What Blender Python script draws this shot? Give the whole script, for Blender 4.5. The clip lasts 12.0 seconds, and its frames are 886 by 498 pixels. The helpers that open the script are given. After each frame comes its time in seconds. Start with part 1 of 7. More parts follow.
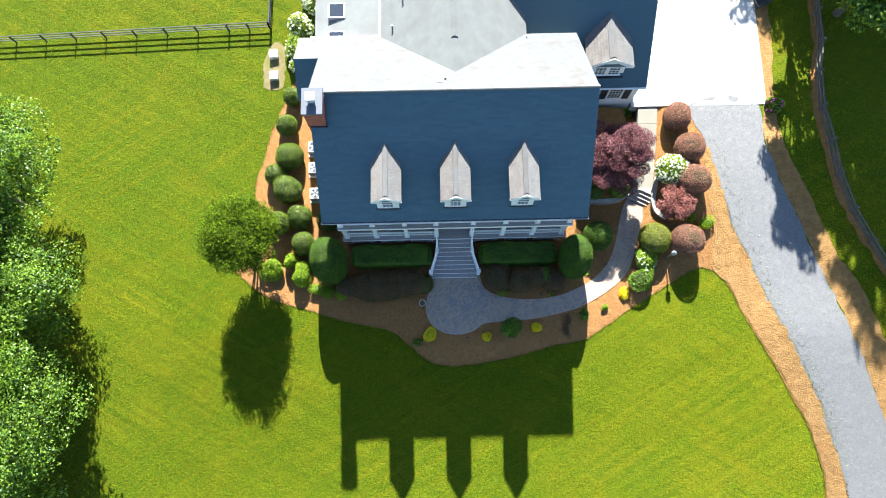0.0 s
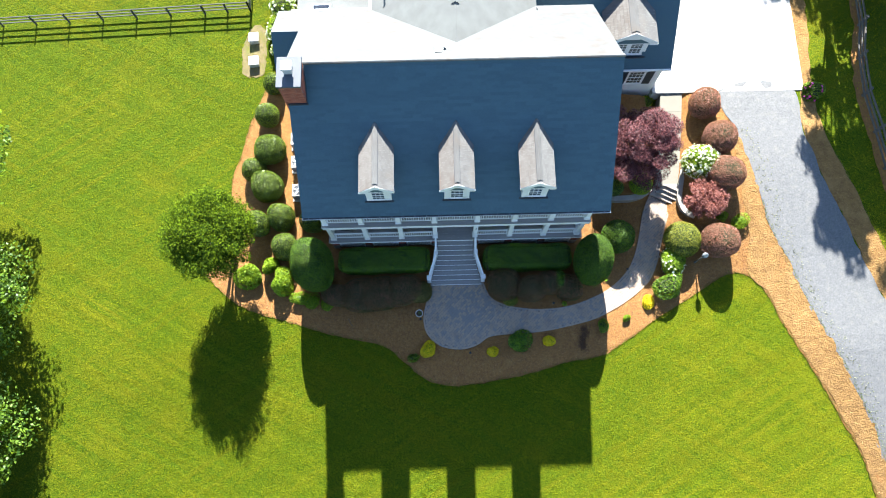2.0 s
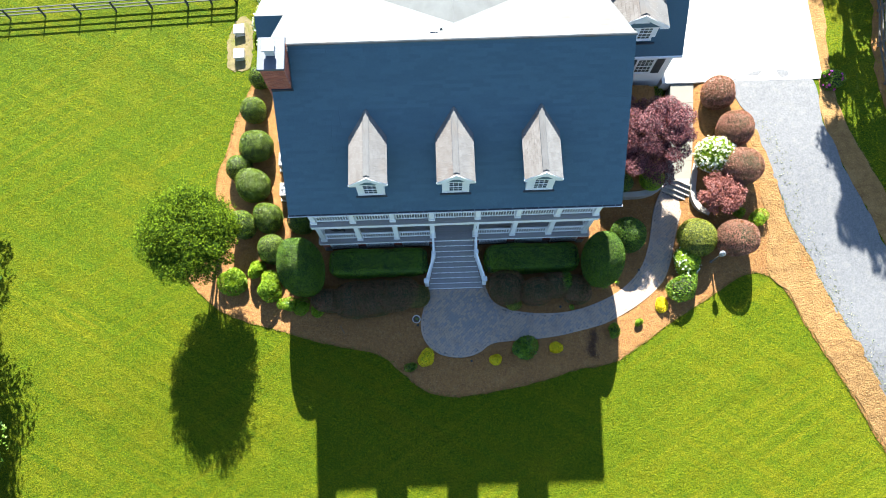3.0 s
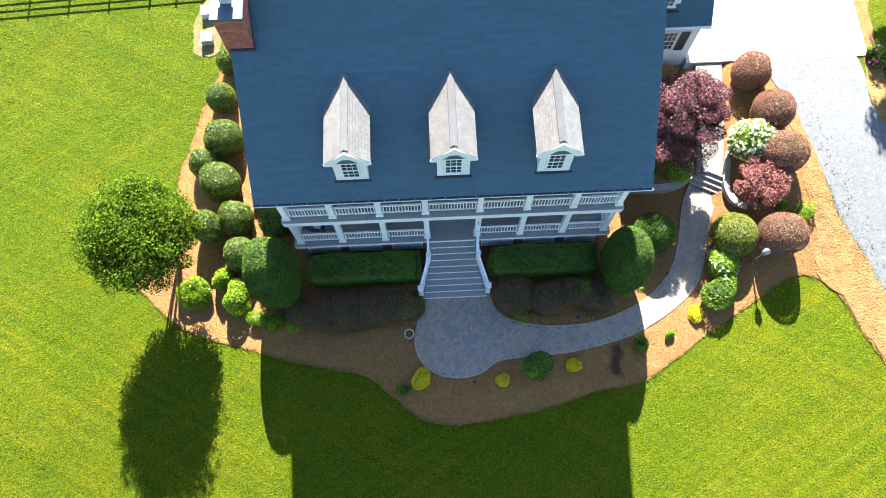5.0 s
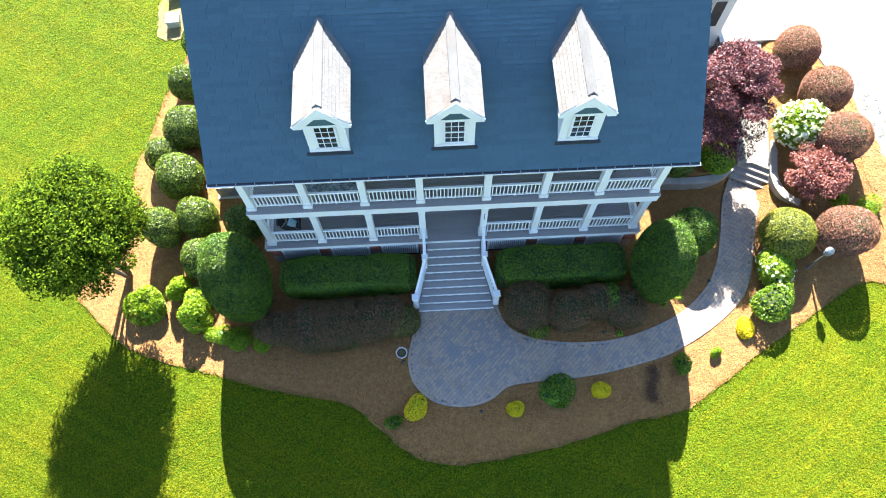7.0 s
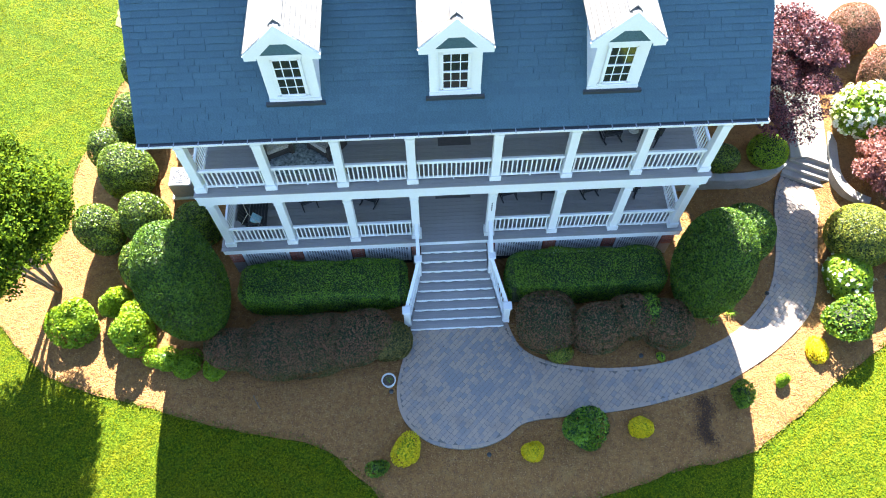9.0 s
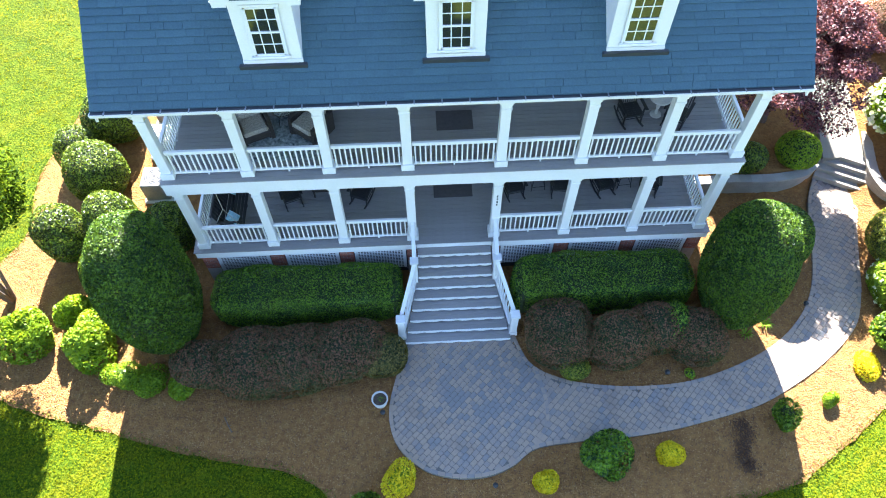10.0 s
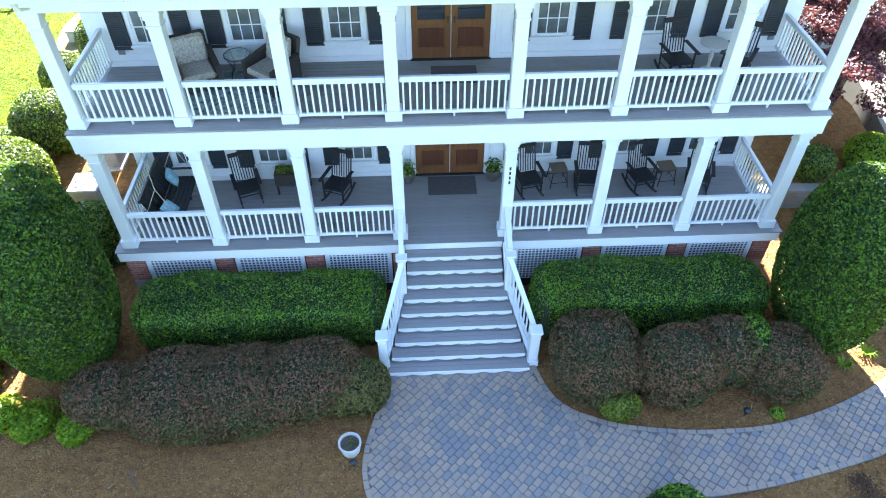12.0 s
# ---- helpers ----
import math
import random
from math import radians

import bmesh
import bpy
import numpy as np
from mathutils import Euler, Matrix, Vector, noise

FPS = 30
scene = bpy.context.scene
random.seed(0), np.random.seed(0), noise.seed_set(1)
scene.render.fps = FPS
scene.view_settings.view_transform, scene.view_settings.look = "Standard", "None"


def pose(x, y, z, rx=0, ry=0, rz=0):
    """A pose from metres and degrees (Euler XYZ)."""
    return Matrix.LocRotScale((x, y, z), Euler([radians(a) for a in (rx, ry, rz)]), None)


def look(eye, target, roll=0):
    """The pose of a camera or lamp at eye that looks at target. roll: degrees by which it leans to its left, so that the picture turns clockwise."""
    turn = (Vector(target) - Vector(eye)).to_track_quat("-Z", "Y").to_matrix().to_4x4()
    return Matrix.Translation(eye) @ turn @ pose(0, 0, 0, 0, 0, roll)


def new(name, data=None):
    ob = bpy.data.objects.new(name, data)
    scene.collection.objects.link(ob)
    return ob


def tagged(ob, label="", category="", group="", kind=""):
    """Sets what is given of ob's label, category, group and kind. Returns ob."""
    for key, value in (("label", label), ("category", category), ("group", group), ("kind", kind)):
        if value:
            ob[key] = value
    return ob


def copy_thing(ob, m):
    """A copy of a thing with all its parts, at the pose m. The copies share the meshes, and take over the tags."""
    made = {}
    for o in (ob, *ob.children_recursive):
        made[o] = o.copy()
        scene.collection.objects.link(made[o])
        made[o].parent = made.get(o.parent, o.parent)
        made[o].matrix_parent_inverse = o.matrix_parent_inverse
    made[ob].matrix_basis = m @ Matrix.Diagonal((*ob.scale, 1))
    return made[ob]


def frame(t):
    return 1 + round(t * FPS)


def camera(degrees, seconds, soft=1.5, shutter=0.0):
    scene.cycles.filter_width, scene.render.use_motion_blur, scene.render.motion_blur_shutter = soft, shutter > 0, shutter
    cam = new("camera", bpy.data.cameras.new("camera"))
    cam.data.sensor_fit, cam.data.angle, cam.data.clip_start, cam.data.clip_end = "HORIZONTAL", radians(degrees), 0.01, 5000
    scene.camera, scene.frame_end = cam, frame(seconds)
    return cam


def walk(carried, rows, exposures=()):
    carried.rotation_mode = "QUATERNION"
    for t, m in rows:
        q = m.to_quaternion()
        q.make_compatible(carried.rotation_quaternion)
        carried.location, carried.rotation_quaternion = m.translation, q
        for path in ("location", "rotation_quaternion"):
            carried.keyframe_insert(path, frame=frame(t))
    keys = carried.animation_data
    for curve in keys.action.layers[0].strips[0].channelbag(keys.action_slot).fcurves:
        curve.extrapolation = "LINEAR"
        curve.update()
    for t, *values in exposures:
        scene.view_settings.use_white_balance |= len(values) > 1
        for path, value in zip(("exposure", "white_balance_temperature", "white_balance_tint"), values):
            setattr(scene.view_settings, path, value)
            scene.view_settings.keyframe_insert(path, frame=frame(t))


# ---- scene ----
cam = camera(64.7, 12.0, soft=1.0)
METRES, EYE, TILT, LEAN, TURN = 36.0, 49.0, -90.0, 0.0, 0.0
ROWS = [
    (0.0, 0.0, 0.0, 0.0, 0.25, 11.93, 1.2),
    (0.5, -0.0005, 0.0415, -0.0006, 0.26, 12.4, 1.22),
    (1.0, -0.0004, 0.0831, -0.0017, 0.26, 12.93, 1.24),
    (1.5, -0.0006, 0.124, -0.0027, 0.25, 13.45, 1.27),
    (2.0, -0.0011, 0.1651, -0.0041, 0.24, 14.0, 1.37),
    (2.5, -0.0012, 0.2061, -0.0054, 0.26, 14.58, 1.6),
    (3.0, -0.0006, 0.2472, -0.0061, 0.28, 15.19, 1.89),
    (5.0, -0.0004, 0.4134, -0.0091, 0.27, 18.15, 2.59),
    (5.5, -0.0003, 0.4544, -0.01, 0.27, 19.03, 2.68),
    (6.0, -0.0008, 0.4954, -0.0116, 0.28, 20.01, 2.73),
    (6.5, -0.0013, 0.5369, -0.0123, 0.31, 21.06, 2.77),
    (7.0, -0.0011, 0.5787, -0.0132, 0.29, 22.28, 2.8),
    (9.0, -0.0009, 0.7449, -0.0194, 0.22, 28.57, 2.8),
    (9.5, -0.0011, 0.7864, -0.0208, 0.2, 30.62, 2.79),
    (10.0, -0.0008, 0.8282, -0.0219, 0.18, 32.94, 2.76),
    (10.5, -0.0005, 0.87, -0.0231, 0.14, 35.54, 2.75),
    (11.0, -0.0008, 0.9115, -0.0235, 0.05, 38.29, 2.77),
    (11.5, -0.0001, 0.9553, -0.0241, -0.0, 41.6, 2.72),
    (12.0, 0.0002, 0.9996, -0.0239, -0.02, 45.27, 2.67),
]
walk(cam, [(t, pose(0, 0, EYE, TILT, LEAN, TURN) @ pose(METRES * x, METRES * y, METRES * z, 90 + pitch, roll, yaw)) for t, x, y, z, yaw, pitch, roll in ROWS],
     [(0.0, 2.40, 6240, 10), (3.0, 2.52, 6240, 10), (5.5, 2.82, 6270, 11), (9.0, 3.31, 6210, 12), (11.0, 3.52, 6130, 13), (12.0, 3.77, 6110, 13)])

# ---------------- world and sun ----------------
SUN_EL = 37.4
world = bpy.data.worlds.new("sky")
scene.world = world
world.use_nodes = True
wn = world.node_tree.nodes
sky = wn.new("ShaderNodeTexSky")
sky.sky_type = 'NISHITA'
sky.sun_disc = False
sky.sun_elevation = radians(SUN_EL)
sky.sun_rotation = 0.0
sky.air_density = 1.0
sky.dust_density = 0.3
sky.ozone_density = 2.5
wn["Background"].inputs[1].default_value = 0.064
world.node_tree.links.new(sky.outputs[0], wn["Background"].inputs[0])
sun_data = bpy.data.lights.new("sun", 'SUN')
sun_data.energy = 5.0
sun_data.angle = radians(0.53)
sun_data.color = (1.0, 0.961, 0.875)
sun = new("sun", sun_data)
sun.matrix_world = look((0, 60 * math.cos(radians(SUN_EL)), 60 * math.sin(radians(SUN_EL))), (0, 0, 0))

# ---------------- materials ----------------
def mat(name, a, b=None, rough=0.7, scale=6.0, fine=60.0, bump=0.15, dist=0.02, metal=0.0, island=0.0, obj=0.0,
        c=None, stretch=(1, 1, 1), spec=0.5, patch=0.35, translucent=0.0, glow=(1.9, 1.55, 0.7)):
    """A two-scale noise material: a and b mixed by broad and fine noise; c is a third colour that shows in patches."""
    m = bpy.data.materials.new(name)
    m.use_nodes = True
    t = m.node_tree
    n, k = t.nodes, t.links
    p = n["Principled BSDF"]
    p.inputs["Roughness"].default_value = rough
    p.inputs["Metallic"].default_value = metal
    p.inputs["Specular IOR Level"].default_value = spec
    b = b or tuple(v * 0.75 for v in a)
    tc = n.new("ShaderNodeTexCoord")
    mp = n.new("ShaderNodeMapping")
    mp.inputs["Scale"].default_value = stretch
    k.new(tc.outputs["Object"], mp.inputs[0])
    n1 = n.new("ShaderNodeTexNoise")
    n1.inputs["Scale"].default_value = scale
    n1.inputs["Detail"].default_value = 4
    k.new(mp.outputs[0], n1.inputs["Vector"])
    n2 = n.new("ShaderNodeTexNoise")
    n2.inputs["Scale"].default_value = fine
    n2.inputs["Detail"].default_value = 3
    k.new(mp.outputs[0], n2.inputs["Vector"])
    ad = n.new("ShaderNodeMath")
    ad.operation = 'ADD'
    k.new(n1.outputs[0], ad.inputs[0])
    k.new(n2.outputs[0], ad.inputs[1])
    last = ad.outputs[0]
    for amount, node, out in ((island, "ShaderNodeNewGeometry", "Random Per Island"), (obj, "ShaderNodeObjectInfo", "Random")):
        if amount:
            g = n.new(node)
            ma = n.new("ShaderNodeMath")
            ma.operation = 'MULTIPLY_ADD'
            k.new(g.outputs[out], ma.inputs[0])
            ma.inputs[1].default_value = amount
            k.new(last, ma.inputs[2])
            sb = n.new("ShaderNodeMath")
            sb.operation = 'SUBTRACT'
            k.new(ma.outputs[0], sb.inputs[0])
            sb.inputs[1].default_value = amount * 0.5
            last = sb.outputs[0]
    mr = n.new("ShaderNodeMapRange")
    mr.inputs[1].default_value, mr.inputs[2].default_value = 0.65, 1.35
    k.new(last, mr.inputs[0])
    mx = n.new("ShaderNodeMix")
    mx.data_type = 'RGBA'
    k.new(mr.outputs[0], mx.inputs[0])
    mx.inputs[6].default_value = (*a, 1)
    mx.inputs[7].default_value = (*b, 1)
    col = mx.outputs[2]
    if c:
        n3 = n.new("ShaderNodeTexNoise")
        n3.inputs["Scale"].default_value = scale * 0.37
        n3.inputs["Detail"].default_value = 5
        k.new(mp.outputs[0], n3.inputs["Vector"])
        r3 = n.new("ShaderNodeMapRange")
        r3.inputs[1].default_value, r3.inputs[2].default_value = 0.52, 0.72
        r3.inputs[4].default_value = patch
        k.new(n3.outputs[0], r3.inputs[0])
        m3 = n.new("ShaderNodeMix")
        m3.data_type = 'RGBA'
        k.new(r3.outputs[0], m3.inputs[0])
        k.new(col, m3.inputs[6])
        m3.inputs[7].default_value = (*c, 1)
        col = m3.outputs[2]
    k.new(col, p.inputs["Base Color"])
    if bump:
        bu = n.new("ShaderNodeBump")
        bu.inputs["Strength"].default_value = bump
        bu.inputs["Distance"].default_value = dist
        k.new(ad.outputs[0], bu.inputs["Height"])
        k.new(bu.outputs[0], p.inputs["Normal"])
    if translucent:
        tr = n.new("ShaderNodeBsdfTranslucent")
        warm = n.new("ShaderNodeMix")
        warm.data_type = 'RGBA'
        warm.blend_type = 'MULTIPLY'
        warm.inputs[0].default_value = 1.0
        k.new(col, warm.inputs[6])
        warm.inputs[7].default_value = (*glow, 1)
        k.new(warm.outputs[2], tr.inputs[0])
        ms = n.new("ShaderNodeMixShader")
        ms.inputs[0].default_value = translucent
        k.new(p.outputs[0], ms.inputs[1])
        k.new(tr.outputs[0], ms.inputs[2])
        k.new(ms.outputs[0], n["Material Output"].inputs[0])
    return m


def grass_material():
    """Mown grass: blades at two fine scales, tufts, broad tone and faint mowing lines."""
    m = bpy.data.materials.new("lawn_grass")
    m.use_nodes = True
    t = m.node_tree
    n, k = t.nodes, t.links
    p = n["Principled BSDF"]
    p.inputs["Roughness"].default_value = 0.7
    p.inputs["Specular IOR Level"].default_value = 0.06
    p.inputs["Specular Tint"].default_value = (1.0, 0.95, 0.3, 1)
    tc = n.new("ShaderNodeTexCoord")

    def noise_out(scale, detail, stretch=(1, 1, 1), rot=0.0):
        mp = n.new("ShaderNodeMapping")
        mp.vector_type = 'TEXTURE'
        mp.inputs["Scale"].default_value = tuple(1 / v for v in stretch)
        mp.inputs["Rotation"].default_value = (0, 0, radians(rot))
        k.new(tc.outputs["Object"], mp.inputs[0])
        q = n.new("ShaderNodeTexNoise")
        q.inputs["Scale"].default_value = scale
        q.inputs["Detail"].default_value = detail
        q.inputs["Roughness"].default_value = 0.65
        k.new(mp.outputs[0], q.inputs["Vector"])
        return q.outputs[0]

    def ramp(src, lo, hi, a, b):
        r = n.new("ShaderNodeMapRange")
        r.inputs[1].default_value, r.inputs[2].default_value = lo, hi
        k.new(src, r.inputs[0])
        x = n.new("ShaderNodeMix")
        x.data_type = 'RGBA'
        k.new(r.outputs[0], x.inputs[0])
        for i, v in ((6, a), (7, b)):
            if isinstance(v, tuple):
                x.inputs[i].default_value = (*v, 1)
            else:
                k.new(v, x.inputs[i])
        return x.outputs[2]

    fine, tuft = noise_out(15, 5), noise_out(2.6, 4)
    speck = noise_out(9, 4)
    blades = lambda a, b: ramp(fine, 0.40, 0.60, a, b)
    col = blades((0.0150, 0.0391, 0.0026), (0.0838, 0.1195, 0.0061))
    col = ramp(tuft, 0.34, 0.68, col, blades((0.0266, 0.0500, 0.0034), (0.1144, 0.1391, 0.0070)))
    col = ramp(noise_out(0.22, 6), 0.46, 0.70, col, blades((0.0420, 0.0583, 0.0034), (0.1561, 0.1476, 0.0087)))
    col = ramp(noise_out(0.9, 4, (0.06, 2.6, 1), -30), 0.44, 0.66, col, blades((0.0150, 0.0417, 0.0034), (0.0801, 0.1141, 0.0061)))
    col = ramp(noise_out(0.9, 4, (0.06, 2.6, 1), 31), 0.50, 0.70, col, blades((0.0305, 0.0500, 0.0034), (0.1406, 0.1391, 0.0079)))
    col = ramp(speck, 0.28, 0.42, (0.0090, 0.0286, 0.0024), col)
    k.new(col, p.inputs["Base Color"])
    ad = n.new("ShaderNodeMath")
    ad.operation = 'ADD'
    k.new(fine, ad.inputs[0])
    k.new(tuft, ad.inputs[1])
    bu = n.new("ShaderNodeBump")
    bu.inputs["Strength"].default_value = 1.0
    bu.inputs["Distance"].default_value = 0.07
    k.new(ad.outputs[0], bu.inputs["Height"])
    # blades stand upright whatever the slope
    up = n.new("ShaderNodeCombineXYZ")
    up.inputs[2].default_value = 1.0
    k.new(up.outputs[0], bu.inputs["Normal"])
    k.new(bu.outputs[0], p.inputs["Normal"])
    return m


def lawn_drift(m):
    """Puts the lawn's uneven sheen into its colour: deeper green towards the trees and paddock, brighter and paler
    towards the drive.
    """
    t = m.node_tree
    n, k = t.nodes, t.links
    src = n["Principled BSDF"].inputs["Base Color"].links[0].from_socket
    users = [q.to_socket for q in t.links if q.from_socket == src]
    tc = n.new("ShaderNodeTexCoord")
    dot = n.new("ShaderNodeVectorMath")
    dot.operation = 'DOT_PRODUCT'
    k.new(tc.outputs["Object"], dot.inputs[0])
    dot.inputs[1].default_value = (0.82, -0.57, 0.0)
    mr = n.new("ShaderNodeMapRange")
    mr.interpolation_type = 'SMOOTHSTEP'
    mr.inputs[1].default_value, mr.inputs[2].default_value = -26.0, 24.0
    k.new(dot.outputs["Value"], mr.inputs[0])
    tint = n.new("ShaderNodeMix")
    tint.data_type = 'RGBA'
    k.new(mr.outputs[0], tint.inputs[0])
    # darker and brighter ends of the sheen, multiplied into the base colour
    tint.inputs[6].default_value = (0.935, 0.97, 0.88, 1)
    tint.inputs[7].default_value = (1.24, 1.20, 1.08, 1)
    mul = n.new("ShaderNodeMix")
    mul.data_type = 'RGBA'
    mul.blend_type = 'MULTIPLY'
    mul.inputs[0].default_value = 1.0
    k.new(src, mul.inputs[6])
    k.new(tint.outputs[2], mul.inputs[7])
    # faint mowing lines, running one way by the trees and the other way by the drive
    bands = []
    for rot in (-30, 31):
        mp = n.new("ShaderNodeMapping")
        mp.vector_type = 'TEXTURE'
        mp.inputs["Scale"].default_value = (18.0, 0.42, 1.0)
        mp.inputs["Rotation"].default_value = (0, 0, radians(rot))
        k.new(tc.outputs["Object"], mp.inputs[0])
        q = n.new("ShaderNodeTexNoise")
        q.inputs["Scale"].default_value = 0.9
        q.inputs["Detail"].default_value = 3
        k.new(mp.outputs[0], q.inputs["Vector"])
        bands.append(q.outputs[0])
    pick = n.new("ShaderNodeMix")
    k.new(mr.outputs[0], pick.inputs[0])
    k.new(bands[0], pick.inputs[2])
    k.new(bands[1], pick.inputs[3])
    level = n.new("ShaderNodeMapRange")
    level.inputs[1].default_value, level.inputs[2].default_value = 0.36, 0.64
    level.inputs[3].default_value, level.inputs[4].default_value = 0.925, 1.065
    k.new(pick.outputs[0], level.inputs[0])
    lined = n.new("ShaderNodeVectorMath")
    lined.operation = 'SCALE'
    k.new(mul.outputs[2], lined.inputs[0])
    k.new(level.outputs[0], lined.inputs["Scale"])
    for q in users:
        k.new(lined.outputs[0], q)


GRASS = grass_material()
lawn_drift(GRASS)
MULCH = mat("pine_mulch", (0.335, 0.172, 0.056), (0.172, 0.080, 0.031), 0.95, 7.0, 24.0, 1.0, 0.06, c=(0.36, 0.220, 0.085), patch=0.3, spec=0.1)
STRAW = mat("pine_straw", (0.310, 0.182, 0.066), (0.165, 0.090, 0.034), 0.95, 2.6, 11.0, 1.0, 0.08, c=(0.34, 0.205, 0.085), patch=0.5, spec=0.1)
GRAVEL = mat("drive_gravel", (0.180, 0.182, 0.184), (0.100, 0.103, 0.107), 0.95, 9.0, 34.0, 0.55, 0.02, c=(0.205, 0.200, 0.180), patch=0.4, spec=0.2)
CONCRETE = mat("pale_concrete", (0.52, 0.505, 0.47), (0.43, 0.415, 0.385), 0.9, 0.8, 30.0, 0.2, 0.01, c=(0.46, 0.43, 0.37), patch=0.3)
WALKCON = mat("cream_concrete", (0.215, 0.205, 0.168), (0.175, 0.165, 0.136), 0.9, 1.2, 30.0, 0.3, 0.01, c=(0.16, 0.15, 0.122), patch=0.35)
WALLCON = mat("retaining_block", (0.36, 0.32, 0.27), (0.24, 0.21, 0.18), 0.95, 3.0, 40.0, 0.5, 0.02, island=0.5)
CAPSTONE = mat("pale_capstone", (0.38, 0.35, 0.305), (0.29, 0.265, 0.23), 0.9, 2.0, 40.0, 0.3, 0.01, obj=0.4)
PAVER = mat("paver_concrete", (0.350, 0.264, 0.196), (0.218, 0.204, 0.194), 0.85, 3.0, 40.0, 0.35, 0.01, island=1.1, obj=1.1, c=(0.205, 0.158, 0.128), patch=0.55)
JOINT = mat("paver_joint_sand", (0.185, 0.165, 0.145), (0.115, 0.103, 0.091), 1.0, 8.0, 70.0, 0.5, 0.01)
SHINGLE = mat("slate_grey_shingle", (0.058, 0.120, 0.150), (0.027, 0.065, 0.088), 0.66, 30.0, 80.0, 0.6, 0.006, island=0.22, obj=0.22, c=(0.048, 0.082, 0.10), patch=0.15)
# roof shingle with the sun's glare put into a paler base colour
GLARESHINGLE = mat("sun_glare_shingle", (0.118, 0.127, 0.130), (0.080, 0.086, 0.087), 0.9, 2.5, 30.0, 0.6, 0.01, island=0.4, obj=0.4, c=(0.080, 0.066, 0.056), patch=0.75)
# dormer shingles: sunlight is in the pale base, the brown stains are their own
STAINED = mat("sunlit_stained_shingle", (0.165, 0.157, 0.147), (0.112, 0.101, 0.090), 0.9, 1.6, 30.0, 0.6, 0.01, island=0.4, obj=0.4, c=(0.088, 0.062, 0.046), patch=0.9)
DORMERPALE = mat("sunlit_dormer_shingle", (0.150, 0.150, 0.146), (0.108, 0.106, 0.102), 0.9, 2.0, 30.0, 0.6, 0.01, island=0.5, obj=0.5, c=(0.135, 0.118, 0.100), patch=0.6)
ROOFPALE = mat("pale_roof_shingle", (0.150, 0.160, 0.155), (0.110, 0.116, 0.112), 0.9, 1.5, 30.0, 0.4, 0.01, c=(0.10, 0.10, 0.098), patch=0.4)
WHITE = mat("white_paint", (0.74, 0.74, 0.735), (0.68, 0.68, 0.675), 0.5, 1.5, 25.0, 0.05, 0.004, c=(0.60, 0.60, 0.58), patch=0.25)
SIDING = mat("white_siding", (0.72, 0.72, 0.715), (0.66, 0.66, 0.655), 0.55, 1.2, 18.0, 0.06, 0.004, obj=0.15)
GREYDECK = mat("grey_deck_paint", (0.285, 0.266, 0.256), (0.230, 0.216, 0.210), 0.6, 2.0, 35.0, 0.12, 0.004, stretch=(0.2, 1, 1), obj=0.45)
BRICK = mat("red_brick", (0.40, 0.125, 0.072), (0.235, 0.068, 0.042), 0.9, 4.0, 60.0, 0.4, 0.006, island=0.9, obj=0.9)
MORTAR = mat("mortar", (0.38, 0.34, 0.29), (0.27, 0.24, 0.21), 0.95, 8.0, 70.0, 0.4, 0.005)
SHUTTER = mat("charcoal_shutter", (0.030, 0.036, 0.045), (0.020, 0.025, 0.032), 0.5, 4.0, 40.0, 0.1, 0.003)
BLACK = mat("black_paint", (0.022, 0.022, 0.024), (0.014, 0.014, 0.016), 0.4, 5.0, 50.0, 0.08, 0.003)
DOORPANEL = mat("dark_mahogany_panel", (0.115, 0.036, 0.018), (0.065, 0.020, 0.010), 0.35, 3.0, 30.0, 0.15, 0.004, stretch=(6, 6, 0.6))
DOORWOOD = mat("stained_mahogany", (0.205, 0.085, 0.030), (0.115, 0.044, 0.016), 0.35, 3.0, 30.0, 0.15, 0.004, stretch=(6, 6, 0.6))
BARK = mat("bark", (0.17, 0.125, 0.09), (0.09, 0.065, 0.05), 0.95, 6.0, 40.0, 0.8, 0.02, stretch=(1, 1, 0.35))
FENCEWOOD = mat("weathered_fence", (0.125, 0.11, 0.092), (0.068, 0.06, 0.05), 0.9, 4.0, 40.0, 0.5, 0.01)
DARKFENCE = mat("dark_fence_stain", (0.074, 0.078, 0.066), (0.046, 0.050, 0.042), 0.9, 4.0, 40.0, 0.4, 0.01)
METAL = mat("galvanised_metal", (0.34, 0.37, 0.41), (0.24, 0.26, 0.29), 0.45, 3.0, 30.0, 0.1, 0.004, metal=0.6)
DARKMETAL = mat("dark_bronze_metal", (0.05, 0.045, 0.04), (0.03, 0.028, 0.025), 0.45, 3.0, 30.0, 0.1, 0.004, metal=0.6)
ACBODY = mat("beige_enamel", (0.36, 0.35, 0.32), (0.28, 0.27, 0.25), 0.6, 2.0, 30.0, 0.1, 0.005)
CAPMETAL = mat("grey_cap_metal", (0.075, 0.088, 0.108), (0.052, 0.062, 0.078), 0.5, 3.0, 30.0, 0.1, 0.004)
PLASTIC = mat("white_cover", (0.44, 0.44, 0.43), (0.37, 0.37, 0.36), 0.6, 2.0, 30.0, 0.1, 0.005)
RUBBER = mat("door_mat_fibre", (0.11, 0.10, 0.10), (0.075, 0.07, 0.07), 0.95, 10.0, 90.0, 0.5, 0.005)
CUSHION = mat("patterned_cushion", (0.50, 0.45, 0.38), (0.17, 0.155, 0.135), 0.9, 22.0, 45.0, 0.3, 0.01)
WICKER = mat("dark_wicker", (0.045, 0.036, 0.032), (0.025, 0.02, 0.018), 0.6, 12.0, 90.0, 0.8, 0.01)
